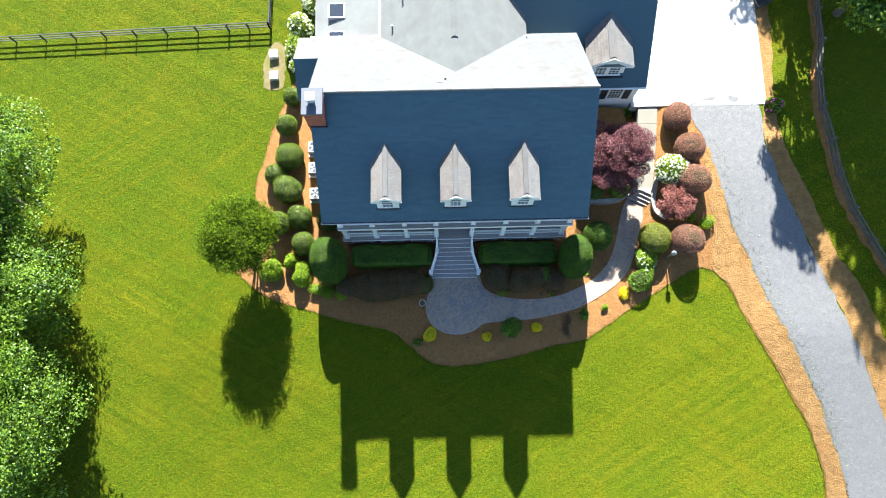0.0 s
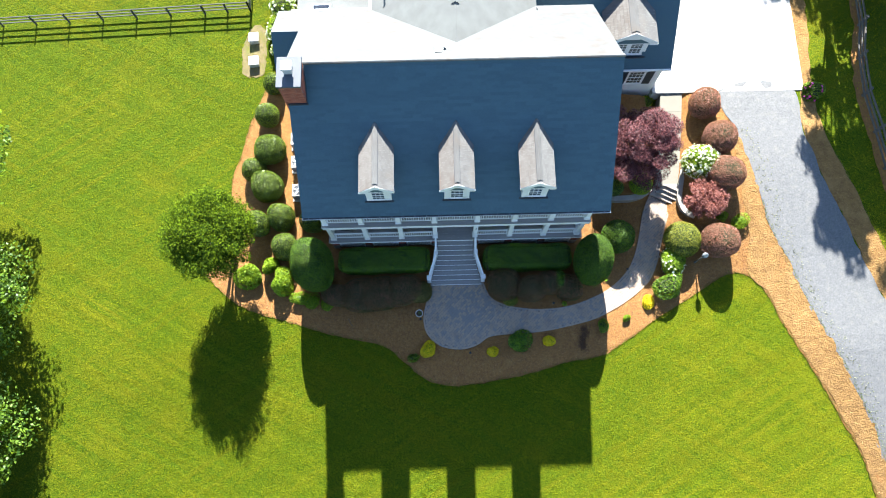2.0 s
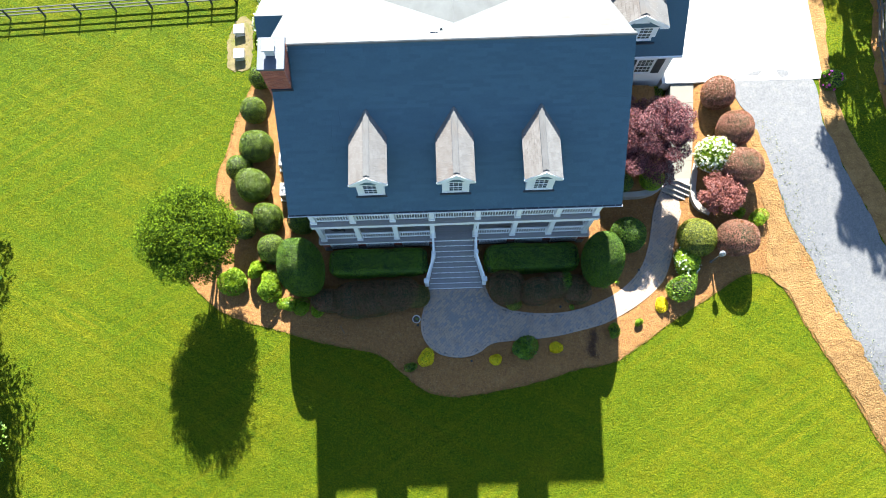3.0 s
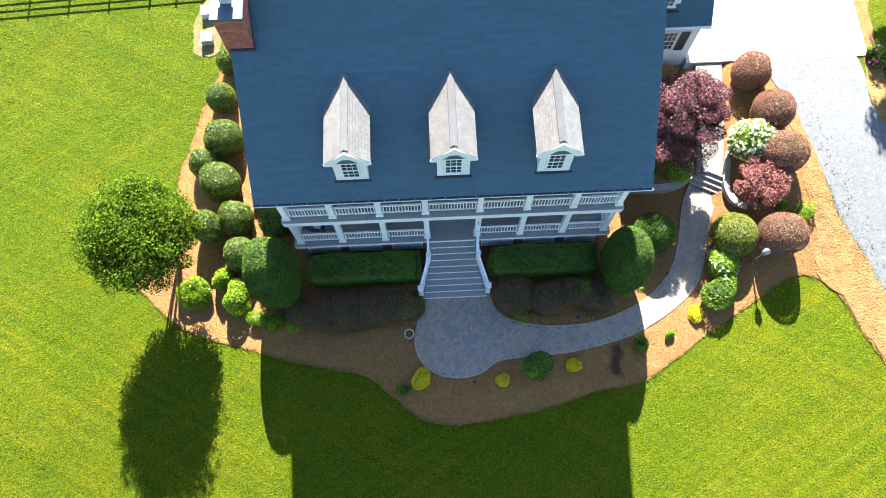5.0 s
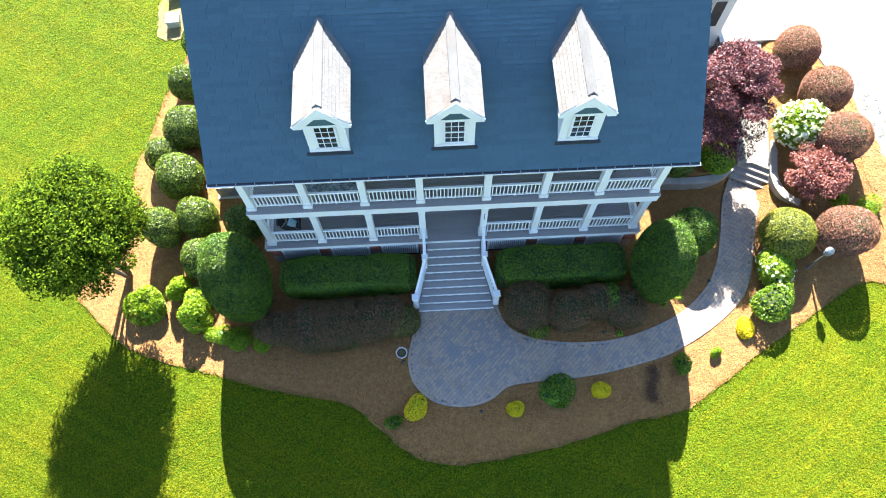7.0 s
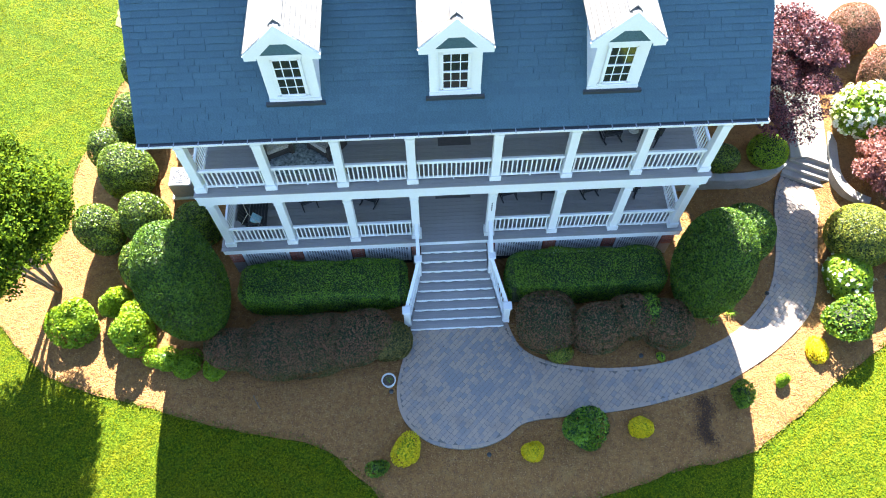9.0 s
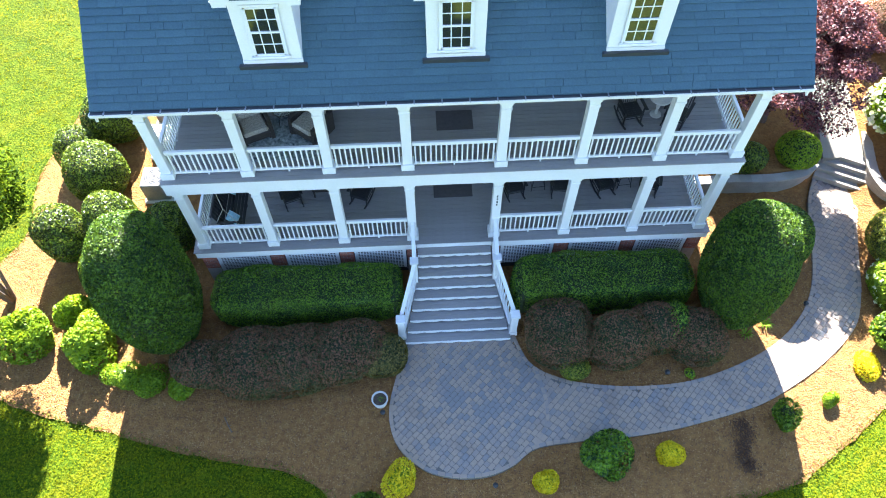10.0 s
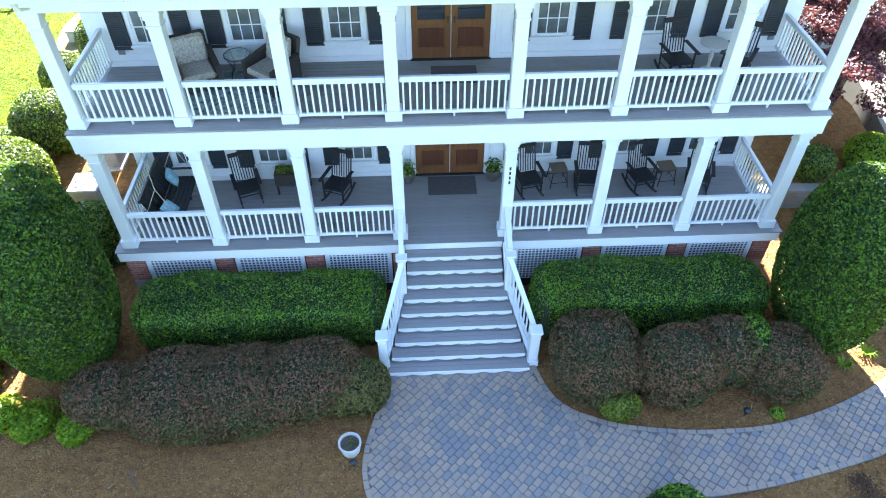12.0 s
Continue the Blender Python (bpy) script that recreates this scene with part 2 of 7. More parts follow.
TURQ = mat("turquoise_cushion", (0.10, 0.40, 0.50), (0.58, 0.70, 0.72), 0.9, 10.0, 30.0, 0.2, 0.01)
TERRA = mat("dark_glazed_pot", (0.11, 0.085, 0.07), (0.07, 0.055, 0.045), 0.5, 4.0, 40.0, 0.2, 0.005)
SOIL = mat("potting_soil", (0.13, 0.095, 0.065), (0.07, 0.05, 0.035), 1.0, 10.0, 60.0, 0.8, 0.01)
STONEPOT = mat("white_stone_pot", (0.60, 0.57, 0.52), (0.48, 0.45, 0.41), 0.8, 5.0, 40.0, 0.3, 0.005)
RUG = mat("patterned_rug", (0.022, 0.050, 0.060), (0.46, 0.50, 0.49), 0.95, 8.0, 15.0, 0.2, 0.003)
# near-black that stands for the shade under the porch
UNDERSHADE = mat("underporch_shade", (0.040, 0.038, 0.036), (0.026, 0.025, 0.024), 0.9, 1.0, 10.0, 0.0)
ROPE = mat("pale_rope", (0.52, 0.48, 0.40), (0.38, 0.34, 0.28), 0.9, 8.0, 60.0, 0.4, 0.004)
DUG = mat("damp_soil", (0.140, 0.072, 0.036), (0.075, 0.038, 0.022), 1.0, 5.0, 25.0, 1.0, 0.05)

GLASS = bpy.data.materials.new("window_glass")
GLASS.use_nodes = True
gp = GLASS.node_tree.nodes["Principled BSDF"]
gp.inputs["Base Color"].default_value = (0.02, 0.024, 0.028, 1)
gp.inputs["Roughness"].default_value = 0.04
gp.inputs["Specular IOR Level"].default_value = 1.0
gp.inputs["Coat Weight"].default_value = 1.0
gp.inputs["Coat Roughness"].default_value = 0.02


PANE = mat("window_pane", (0.030, 0.036, 0.032), (0.215, 0.235, 0.225), 0.05, 0.9, 2.6, 0.0, spec=1.0)
PANE.node_tree.nodes["Principled BSDF"].inputs["Coat Weight"].default_value = 1.0


def leafmat(name, a, b, rough=0.55, tr=0.3, spec=0.25, glow=(1.9, 1.55, 0.7), c=None, patch=0.5):
    return mat(name, a, b, rough, 1.2, 8.0, 0.0, island=1.3, translucent=tr, spec=spec, glow=glow, c=c, patch=patch)


BOXLEAF = leafmat("boxwood_leaf", (0.190, 0.275, 0.026), (0.014, 0.040, 0.006), 0.34, 0.18, 0.42)
HOLLYLEAF = leafmat("holly_leaf", (0.116, 0.212, 0.017), (0.010, 0.038, 0.008), 0.48, 0.22, 0.3, c=(0.135, 0.190, 0.018), patch=0.4)
HEDGELEAF = leafmat("hedge_leaf", (0.185, 0.340, 0.022), (0.012, 0.056, 0.012), 0.40, 0.25, 0.4, c=(0.190, 0.275, 0.022), patch=0.45)
LOROLEAF = leafmat("loropetalum_leaf", (0.240, 0.114, 0.068), (0.042, 0.070, 0.021), 0.6, 0.2, c=(0.110, 0.130, 0.036), patch=0.7)
LOROMIX = leafmat("bronze_green_leaf", (0.190, 0.150, 0.045), (0.075, 0.085, 0.022), 0.6, 0.2)
BARBERRY = leafmat("burgundy_barberry_leaf", (0.37, 0.170, 0.130), (0.15, 0.100, 0.058), 0.6, 0.2)
REDMAPLE = leafmat("burgundy_maple_leaf", (0.200, 0.072, 0.080), (0.040, 0.014, 0.020), 0.5, 0.22, 0.3)
LACELEAF = leafmat("red_laceleaf", (0.325, 0.132, 0.108), (0.145, 0.056, 0.048), 0.5, 0.25)
TREELEAF = leafmat("tree_leaf", (0.165, 0.280, 0.024), (0.042, 0.100, 0.012), 0.48, 0.42, 0.35)
GARDENLEAF = leafmat("garden_tree_leaf", (0.112, 0.172, 0.008), (0.022, 0.048, 0.005), 0.7, 0.25, 0.03)
LIMELEAF = leafmat("lime_leaf", (0.250, 0.370, 0.024), (0.120, 0.220, 0.016), 0.5, 0.35)
GOLDLEAF = leafmat("golden_leaf", (0.74, 0.66, 0.025), (0.50, 0.46, 0.02), 0.6, 0.3)
YELBOX = leafmat("golden_boxwood_leaf", (0.280, 0.305, 0.040), (0.065, 0.095, 0.018), 0.42)
PETAL = leafmat("white_petal", (0.78, 0.80, 0.72), (0.55, 0.62, 0.40), 0.6, 0.2)
REDPETAL = leafmat("red_petal", (0.50, 0.02, 0.03), (0.35, 0.015, 0.02), 0.6, 0.2)
PINKPETAL = leafmat("pink_petal", (0.55, 0.10, 0.40), (0.40, 0.05, 0.28), 0.6, 0.2)
# shade inside the shrubs as a dark green colour
COREDARK = mat("shaded_shrub_core", (0.045, 0.058, 0.020), (0.022, 0.030, 0.010), 0.9, 6.0, 40.0, 0.8, 0.03)


# ---------------- mesh helpers ----------------
class Mesher:
    """Collects vertices and faces of one mesh, with a material slot for each face."""

    def __init__(self):
        self.v, self.f, self.s = [], [], []

    def add(self, verts, faces, slot=0):
        o = len(self.v)
        self.v += [tuple(p) for p in verts]
        self.f += [tuple(i + o for i in q) for q in faces]
        self.s += [slot] * len(faces)
        return self

    def box(self, x0, y0, z0, x1, y1, z1, slot=0, m=None):
        p = [(x0, y0, z0), (x1, y0, z0), (x1, y1, z0), (x0, y1, z0), (x0, y0, z1), (x1, y0, z1), (x1, y1, z1), (x0, y1, z1)]
        if m:
            p = [m @ Vector(q) for q in p]
        return self.add(p, [(3, 2, 1, 0), (4, 5, 6, 7), (0, 1, 5, 4), (1, 2, 6, 5), (2, 3, 7, 6), (3, 0, 4, 7)], slot)

    def cbox(self, x0, y0, z0, x1, y1, z1, c=0.01, slot=0, m=None):
        """A box with its edges cut off."""
        c = min(c, (x1 - x0) * 0.45, (y1 - y0) * 0.45, (z1 - z0) * 0.45)
        vs = []
        for sx in (0, 1):
            for sy in (0, 1):
                for sz in (0, 1):
                    X, Y, Z = (x0, x1)[sx], (y0, y1)[sy], (z0, z1)[sz]
                    dx, dy, dz = c * (1 - 2 * sx), c * (1 - 2 * sy), c * (1 - 2 * sz)
                    vs += [(X, Y + dy, Z + dz), (X + dx, Y, Z + dz), (X + dx, Y + dy, Z)]
        idx = lambda sx, sy, sz, a: ((sx * 2 + sy) * 2 + sz) * 3 + a
        F = []
        for s in (0, 1):
            q = [idx(s, 0, 0, 0), idx(s, 1, 0, 0), idx(s, 1, 1, 0), idx(s, 0, 1, 0)]
            F.append(q if s else q[::-1])
            q = [idx(0, s, 0, 1), idx(0, s, 1, 1), idx(1, s, 1, 1), idx(1, s, 0, 1)]
            F.append(q if s else q[::-1])
            q = [idx(0, 0, s, 2), idx(1, 0, s, 2), idx(1, 1, s, 2), idx(0, 1, s, 2)]
            F.append(q if s else q[::-1])
        for a in (0, 1):
            for b in (0, 1):
                q = [idx(a, b, 0, 0), idx(a, b, 1, 0), idx(a, b, 1, 1), idx(a, b, 0, 1)]
                F.append(q if a != b else q[::-1])
                q = [idx(a, 0, b, 0), idx(a, 1, b, 0), idx(a, 1, b, 2), idx(a, 0, b, 2)]
                F.append(q if a == b else q[::-1])
                q = [idx(0, a, b, 1), idx(1, a, b, 1), idx(1, a, b, 2), idx(0, a, b, 2)]
                F.append(q if a != b else q[::-1])
                for e in (0, 1):
                    q = [idx(a, b, e, 0), idx(a, b, e, 1), idx(a, b, e, 2)]
                    F.append(q if (a + b + e) % 2 else q[::-1])
        if m:
            vs = [m @ Vector(q) for q in vs]
        return self.add(vs, F, slot)

    def cyl(self, p0, p1, r0, r1=None, n=10, slot=0, caps=True):
        p0, p1 = Vector(p0), Vector(p1)
        r1 = r0 if r1 is None else r1
        d = (p1 - p0).normalized()
        u = d.orthogonal().normalized()
        w = d.cross(u)
        ring = lambda p, r: [p + u * (r * math.cos(2 * math.pi * i / n)) + w * (r * math.sin(2 * math.pi * i / n)) for i in range(n)]
        F = [(i, (i + 1) % n, n + (i + 1) % n, n + i) for i in range(n)]
        if caps:
            F += [tuple(range(n))[::-1], tuple(range(n, 2 * n))]
        return self.add(ring(p0, r0) + ring(p1, r1), F, slot)

    def tube(self, pts, r, n=6, slot=0):
        for a, b in zip(pts, pts[1:]):
            self.cyl(a, b, r, r, n, slot)
        return self

    def lathe(self, prof, c=(0, 0, 0), n=16, slot=0):
        V = [(c[0] + r * math.cos(2 * math.pi * i / n), c[1] + r * math.sin(2 * math.pi * i / n), c[2] + z) for r, z in prof for i in range(n)]
        F = [(j * n + i, j * n + (i + 1) % n, (j + 1) * n + (i + 1) % n, (j + 1) * n + i) for j in range(len(prof) - 1) for i in range(n)]
        F += [tuple(range(n))[::-1], tuple(range((len(prof) - 1) * n, len(prof) * n))]
        return self.add(V, F, slot)

    def prism(self, poly, h0, h1, axis="y", slot=0):
        """A polygon, given in the two other axes, drawn out along axis from h0 to h1."""
        put = {"x": lambda a, b, h: (h, a, b), "y": lambda a, b, h: (a, h, b), "z": lambda a, b, h: (a, b, h)}[axis]
        n = len(poly)
        V = [put(a, b, h0) for a, b in poly] + [put(a, b, h1) for a, b in poly]
        F = [(i, (i + 1) % n, n + (i + 1) % n, n + i) for i in range(n)] + [tuple(range(n))[::-1], tuple(range(n, 2 * n))]
        return self.add(V, F, slot)

    def mesh(self, name, mats):
        me = bpy.data.meshes.new(name)
        me.from_pydata(self.v, [], self.f)
        for q in mats:
            me.materials.append(q)
        if len(mats) > 1:
            me.polygons.foreach_set("material_index", self.s)
        bm = bmesh.new()
        bm.from_mesh(me)
        if len(bm.faces) < 60000:
            bmesh.ops.recalc_face_normals(bm, faces=bm.faces)
        bm.to_mesh(me)
        bm.free()
        me.update()
        return me


def thing(name, label, category, loc=(0, 0, 0), rz=0.0, group="", kind=""):
    ob = new(name)
    ob.empty_display_size = 0.2
    ob.matrix_world = pose(*loc, 0, 0, rz)
    return tagged(ob, label, category, group, kind)


def part(name, me, mats, parent=None, label="", loc=None):
    """One mesh object, from a Mesher or a mesh, under a thing or a part."""
    if isinstance(me, Mesher):
        me = me.mesh(name, mats if isinstance(mats, (list, tuple)) else [mats])
    ob = new(name, me)
    if parent:
        ob.parent = parent
    if loc:
        ob.location = loc
    if label:
        ob["label"] = label
    return ob


def smooth_all(ob):
    ob.data.polygons.foreach_set("use_smooth", [True] * len(ob.data.polygons))
    return ob


def quads_mesh(name, V, nper, mats, slots=None):
    """A mesh of many separate faces with nper corners each, from an array."""
    me = bpy.data.meshes.new(name)
    nv = len(V)
    nf = nv // nper
    me.vertices.add(nv)
    me.vertices.foreach_set("co", np.asarray(V, np.float32).ravel())
    me.loops.add(nv)
    me.loops.foreach_set("vertex_index", np.arange(nv, dtype=np.int32))
    me.polygons.add(nf)
    me.polygons.foreach_set("loop_start", np.arange(0, nv, nper, dtype=np.int32))
    for q in mats:
        me.materials.append(q)
    if slots is not None:
        me.polygons.foreach_set("material_index", np.asarray(slots, np.int32))
    me.update(calc_edges=True)
    me.validate()
    return me


# ---------------- foliage ----------------
def leaves(rng, P, N, size, flat=0.55, aspect=0.55):
    """Leaf quads at points P facing about N: a bent diamond each."""
    n = len(P)
    N = N + rng.normal(0, flat, (n, 3))
    N /= np.linalg.norm(N, axis=1)[:, None] + 1e-9
    A = rng.normal(0, 1, (n, 3))
    A -= (A * N).sum(1)[:, None] * N
    A /= np.linalg.norm(A, axis=1)[:, None] + 1e-9
    B = np.cross(N, A)
    s = (size * rng.uniform(0.6, 1.35, n))[:, None]
    lift = N * s * 0.12
    V = np.stack([P - A * s * 0.5, P + B * s * aspect * 0.5 + lift, P + A * s * 0.5, P - B * s * aspect * 0.5 + lift], 1)
    return V.reshape(-1, 3)


def lumps(D, rng, amount, n=14, width=0.35):
    """Uneven radius over unit directions D: soft bumps at random places."""
    r = np.ones(len(D))
    C = rng.normal(0, 1, (n, 3))
    C /= np.linalg.norm(C, axis=1)[:, None]
    for q in C:
        a = rng.uniform(-1, 1) * amount
        r += a * np.exp(-((1 - D @ q) / width) ** 2)
    return r


def directions(rng, n, low=-0.75):
    D = rng.normal(0, 1, (int(n * 1.6) + 20, 3))
    D /= np.linalg.norm(D, axis=1)[:, None]
    D = D[D[:, 2] > low][:n]
    return D


def shrub_mesh(name, seed, R, leaf, count, mats, size_var=0.06, depth=0.10, flowers=0, flower_size=0.1, low=-0.8, power=2.0, spread=0.55, zc=None):
    """A clipped shrub, its base at z = 0: R = half sizes; a dark inner form and a skin of leaves. mats = leaf, core, flower."""
    rng = np.random.default_rng(seed)
    R = np.array(R)
    zc = R[2] * 0.93 if zc is None else zc
    D = directions(rng, int(count * 2.2), low)
    E = np.sign(D) * np.abs(D) ** (2.0 / power)
    E /= (np.abs(E) ** power).sum(1)[:, None] ** (1 / power)
    lump_seed = seed + 77
    r = lumps(D, np.random.default_rng(lump_seed), size_var) - rng.uniform(0, depth, len(D)) ** 1.5
    P = E * r[:, None] * R + np.array([0, 0, zc])
    N = D / R
    N /= np.linalg.norm(N, axis=1)[:, None]
    V = leaves(rng, P, N, leaf, spread)
    slots = np.zeros(len(P), int)
    if flowers:
        k = rng.choice(len(P), min(flowers, len(P)), replace=False)
        PF = P[k] + N[k] * flower_size * 0.25
        for j in range(4):
            W = leaves(rng, PF + rng.normal(0, flower_size * 0.25, PF.shape), N[k], flower_size, 0.6, 0.9)
            V = np.vstack([V, W])
            slots = np.concatenate([slots, np.full(len(PF), 2)])
    # the inner form; COREDARK gives it the shade between the leaves as colour
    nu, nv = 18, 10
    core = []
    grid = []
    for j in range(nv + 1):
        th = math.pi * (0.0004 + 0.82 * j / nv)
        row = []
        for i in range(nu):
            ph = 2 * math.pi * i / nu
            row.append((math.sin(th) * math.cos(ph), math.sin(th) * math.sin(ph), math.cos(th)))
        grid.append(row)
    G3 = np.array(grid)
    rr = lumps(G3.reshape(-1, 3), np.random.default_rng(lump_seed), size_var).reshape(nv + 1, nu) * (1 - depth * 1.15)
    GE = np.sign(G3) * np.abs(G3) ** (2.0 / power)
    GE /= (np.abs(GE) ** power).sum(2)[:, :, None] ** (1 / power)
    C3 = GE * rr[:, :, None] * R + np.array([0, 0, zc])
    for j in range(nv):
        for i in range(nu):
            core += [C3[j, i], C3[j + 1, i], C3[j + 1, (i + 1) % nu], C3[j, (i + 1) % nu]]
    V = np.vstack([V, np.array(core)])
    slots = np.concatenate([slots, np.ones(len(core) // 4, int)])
    faces = V.reshape(-1, 4, 3)
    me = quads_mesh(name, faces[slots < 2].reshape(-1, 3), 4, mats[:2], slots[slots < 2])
    bloom = quads_mesh("blossoms", faces[slots == 2].reshape(-1, 3), 4, mats[2:]) if flowers else None
    return me, bloom


def tree_parts(seed, height, crown_r, crown_z, trunk_r, leaf, clumps, per, lean=(0, 0), crown_h=None, clump=(0.16, 0.30), flat=0.7, stems=0):
    """Trunk with limbs, and a crown of leaf clumps at the limbs' ends. Returns two meshes' data."""
    rng = np.random.default_rng(seed)
    crown_h = crown_h or crown_r
    M = Mesher()
    top = Vector((lean[0], lean[1], crown_z + crown_h * 0.5))
    pts = []
    for i in range(7):
        u = i / 6
        pts.append(Vector((lean[0] * u + rng.normal(0, 0.04) * (i > 0), lean[1] * u + rng.normal(0, 0.04) * (i > 0), u * top.z)))
    for i in range(6):
        M.cyl(pts[i], pts[i + 1], trunk_r * (1 - 0.14 * i) * (1.35 if i == 0 else 1), trunk_r * (1 - 0.14 * (i + 1)), 9)
    for j in range(stems):
        a = 2 * math.pi * j / stems + 0.5
        e = Vector((math.cos(a) * crown_r * 0.45, math.sin(a) * crown_r * 0.45, crown_z))
        mid = Vector((e.x * 0.45, e.y * 0.45, crown_z * 0.45))
        M.cyl((e.x * 0.06, e.y * 0.06, 0), mid, trunk_r * 0.75, trunk_r * 0.6, 8)
        M.cyl(mid, e, trunk_r * 0.6, trunk_r * 0.3, 7)
    V = []
    C = []
    for j in range(clumps):
        d = rng.normal(0, 1, 3)
        d /= np.linalg.norm(d)
        if d[2] < -0.55:
            d[2] *= -0.3
        u = rng.uniform(0.25, 1.0) ** 0.45
        c = np.array([lean[0], lean[1], crown_z]) + d * np.array([crown_r, crown_r, crown_h]) * u * rng.uniform(0.82, 1.05)
        C.append(c)
        if j % 3 == 0:
            a = pts[int(rng.integers(2, 6))]
            e = Vector(c)
            mid = (a + e) / 2 + Vector((0, 0, 0.12 * crown_r))
            M.cyl(a, mid, trunk_r * 0.32, trunk_r * 0.2, 6)
            M.cyl(mid, e, trunk_r * 0.2, trunk_r * 0.06, 5)
    C = np.array(C)
    for c in C:
        rad = crown_r * rng.uniform(*clump)
        D = rng.normal(0, 1, (per, 3))
        D /= np.linalg.norm(D, axis=1)[:, None]
        P = c + D * (rad * rng.uniform(0.35, 1.0, per) ** 0.5)[:, None] * np.array([1.1, 1.1, flat])
        N = D * 0.5 + np.array([0, 0, 0.8])
        V.append(leaves(rng, P, N, leaf, 0.6))
    return M, np.vstack(V)


# ---------------- ground heights ----------------
def softplus(v, k=1.0):
    return math.log1p(math.exp(max(-30.0, min(30.0, v / k)))) * k


def step01(a, b, v):
    u = max(0.0, min(1.0, (v - a) / (b - a)))
    return u * u * (3 - 2 * u)


def ground_z(x, y, beds=True):
    z = -0.24 * softplus(4.2 - y, 0.8) + 0.24 * softplus(-12 - y, 2.0)
    z += -0.09 * softplus(-x - 8.5, 1.5) + 0.06 * softplus(-x - 40, 3)
    z += 0.06 * (softplus(y - 13, 2) - softplus(y - 45, 4)) * step01(-4, -9, x)
    z += step01(13.9, 16.4, x) * 0.14 * (softplus(y - 6, 1) - softplus(y - 15.5, 1))
    if not beds:
        return z
    xe = 12.85 + 0.5 * min(max(y - 13.3, 0.0), 1.2)
    z += (0.70 + 0.09 * softplus(y - 14, 0.5)) * step01(13.35, 13.65, y) * step01(8.3, 8.8, x) * (1 - step01(xe, xe + 0.3, x))
    return z


def inside(poly, x, y):
    c = False
    j = len(poly) - 1
    for i in range(len(poly)):
        xi, yi = poly[i]
        xj, yj = poly[j]
        if (yi > y) != (yj > y) and x < (xj - xi) * (y - yi) / (yj - yi) + xi:
            c = not c
        j = i
    return c


def curve2(pts, closed=True, step=0.3):
    """A smooth line through 2D points (Catmull-Rom), in even steps."""
    out = []
    n = len(pts)
    for i in range(n if closed else n - 1):
        p = [pts[(i + k) % n] if closed else pts[max(0, min(n - 1, i + k))] for k in (-1, 0, 1, 2)]
        m = max(1, int(math.dist(p[1], p[2]) / step))
        for s in range(m):
            t = s / m
            out.append(tuple(0.5 * (2 * b + (c - a) * t + (2 * a - 5 * b + 4 * c - d) * t * t + (3 * b - a - 3 * c + d) * t ** 3)
                             for a, b, c, d in zip(*p)))
    if not closed:
        out.append(tuple(pts[-1]))
    return out


def sheet(name, outline, lift, material, cell=0.6, jag=0.0, rough=0.0, seed=3, zf=ground_z, holes=()):
    """A piece of ground cover inside an outline, laid over the ground's heights; its rim goes down into the ground."""
    from mathutils.geometry import delaunay_2d_cdt
    rng = random.Random(seed)
    line = [(x + rng.uniform(-jag, jag), y + rng.uniform(-jag, jag)) for x, y in outline]
    pts = [Vector(p) for p in line]
    n = len(pts)
    edges = [(i, (i + 1) % n) for i in range(n)]
    xs, ys = [p[0] for p in line], [p[1] for p in line]
    y = min(ys) + cell * 0.5
    while y < max(ys):
        x = min(xs) + cell * 0.5
        while x < max(xs):
            q = (x + rng.uniform(-0.2, 0.2) * cell, y + rng.uniform(-0.2, 0.2) * cell)
            if inside(line, *q):
                pts.append(Vector(q))
            x += cell
        y += cell
    V, E, F, *_ = delaunay_2d_cdt(pts, edges, [], 0, 1e-5)
    F = [f for f in F if inside(line, sum(V[i][0] for i in f) / len(f), sum(V[i][1] for i in f) / len(f))]
    M = Mesher()
    M.add([(v[0], v[1], zf(v[0], v[1]) + lift + (rng.uniform(-rough, rough) if rough else 0)) for v in V], F)
    rim = [(x, y, zf(x, y) + lift) for x, y in line]
    low = [(x, y, z - 0.25) for x, y, z in rim]
    M.add(rim + low, [(i, n + i, n + (i + 1) % n, (i + 1) % n) for i in range(n)])
    return part(name, M, [material])

# ---------------- ground ----------------
def build_ground():
    xs = [-900, -400, -180, -100] + [-70 + 2 * i for i in range(15)] + [-40 + 0.75 * i for i in range(107)] + [41 + 3 * i for i in range(12)] + [100, 180, 400, 900]
    ys = [-900, -400, -150, -80] + [-50 + 3 * i for i in range(13)] + [-13 + 0.75 * i for i in range(76)] + [45 + 3 * i for i in range(12)] + [100, 180, 400, 900]
    deep = lambda x, y: all(inside(BED, x + a, y + b) for a, b in ((0.9, 0), (-0.9, 0), (0, 0.9), (0, -0.9)))
    V = [(x, y, ground_z(x, y, False) - (0.25 if deep(x, y) else 0)) for y in ys for x in xs]
    n = len(xs)
    M = Mesher()
    M.add(V, [(j * n + i, j * n + i + 1, (j + 1) * n + i + 1, (j + 1) * n + i) for j in range(len(ys) - 1) for i in range(n - 1)])
    return tagged(smooth_all(part("ground", M, [GRASS])), "mown green lawn sloping gently away from the house", "lawn", kind="structure")


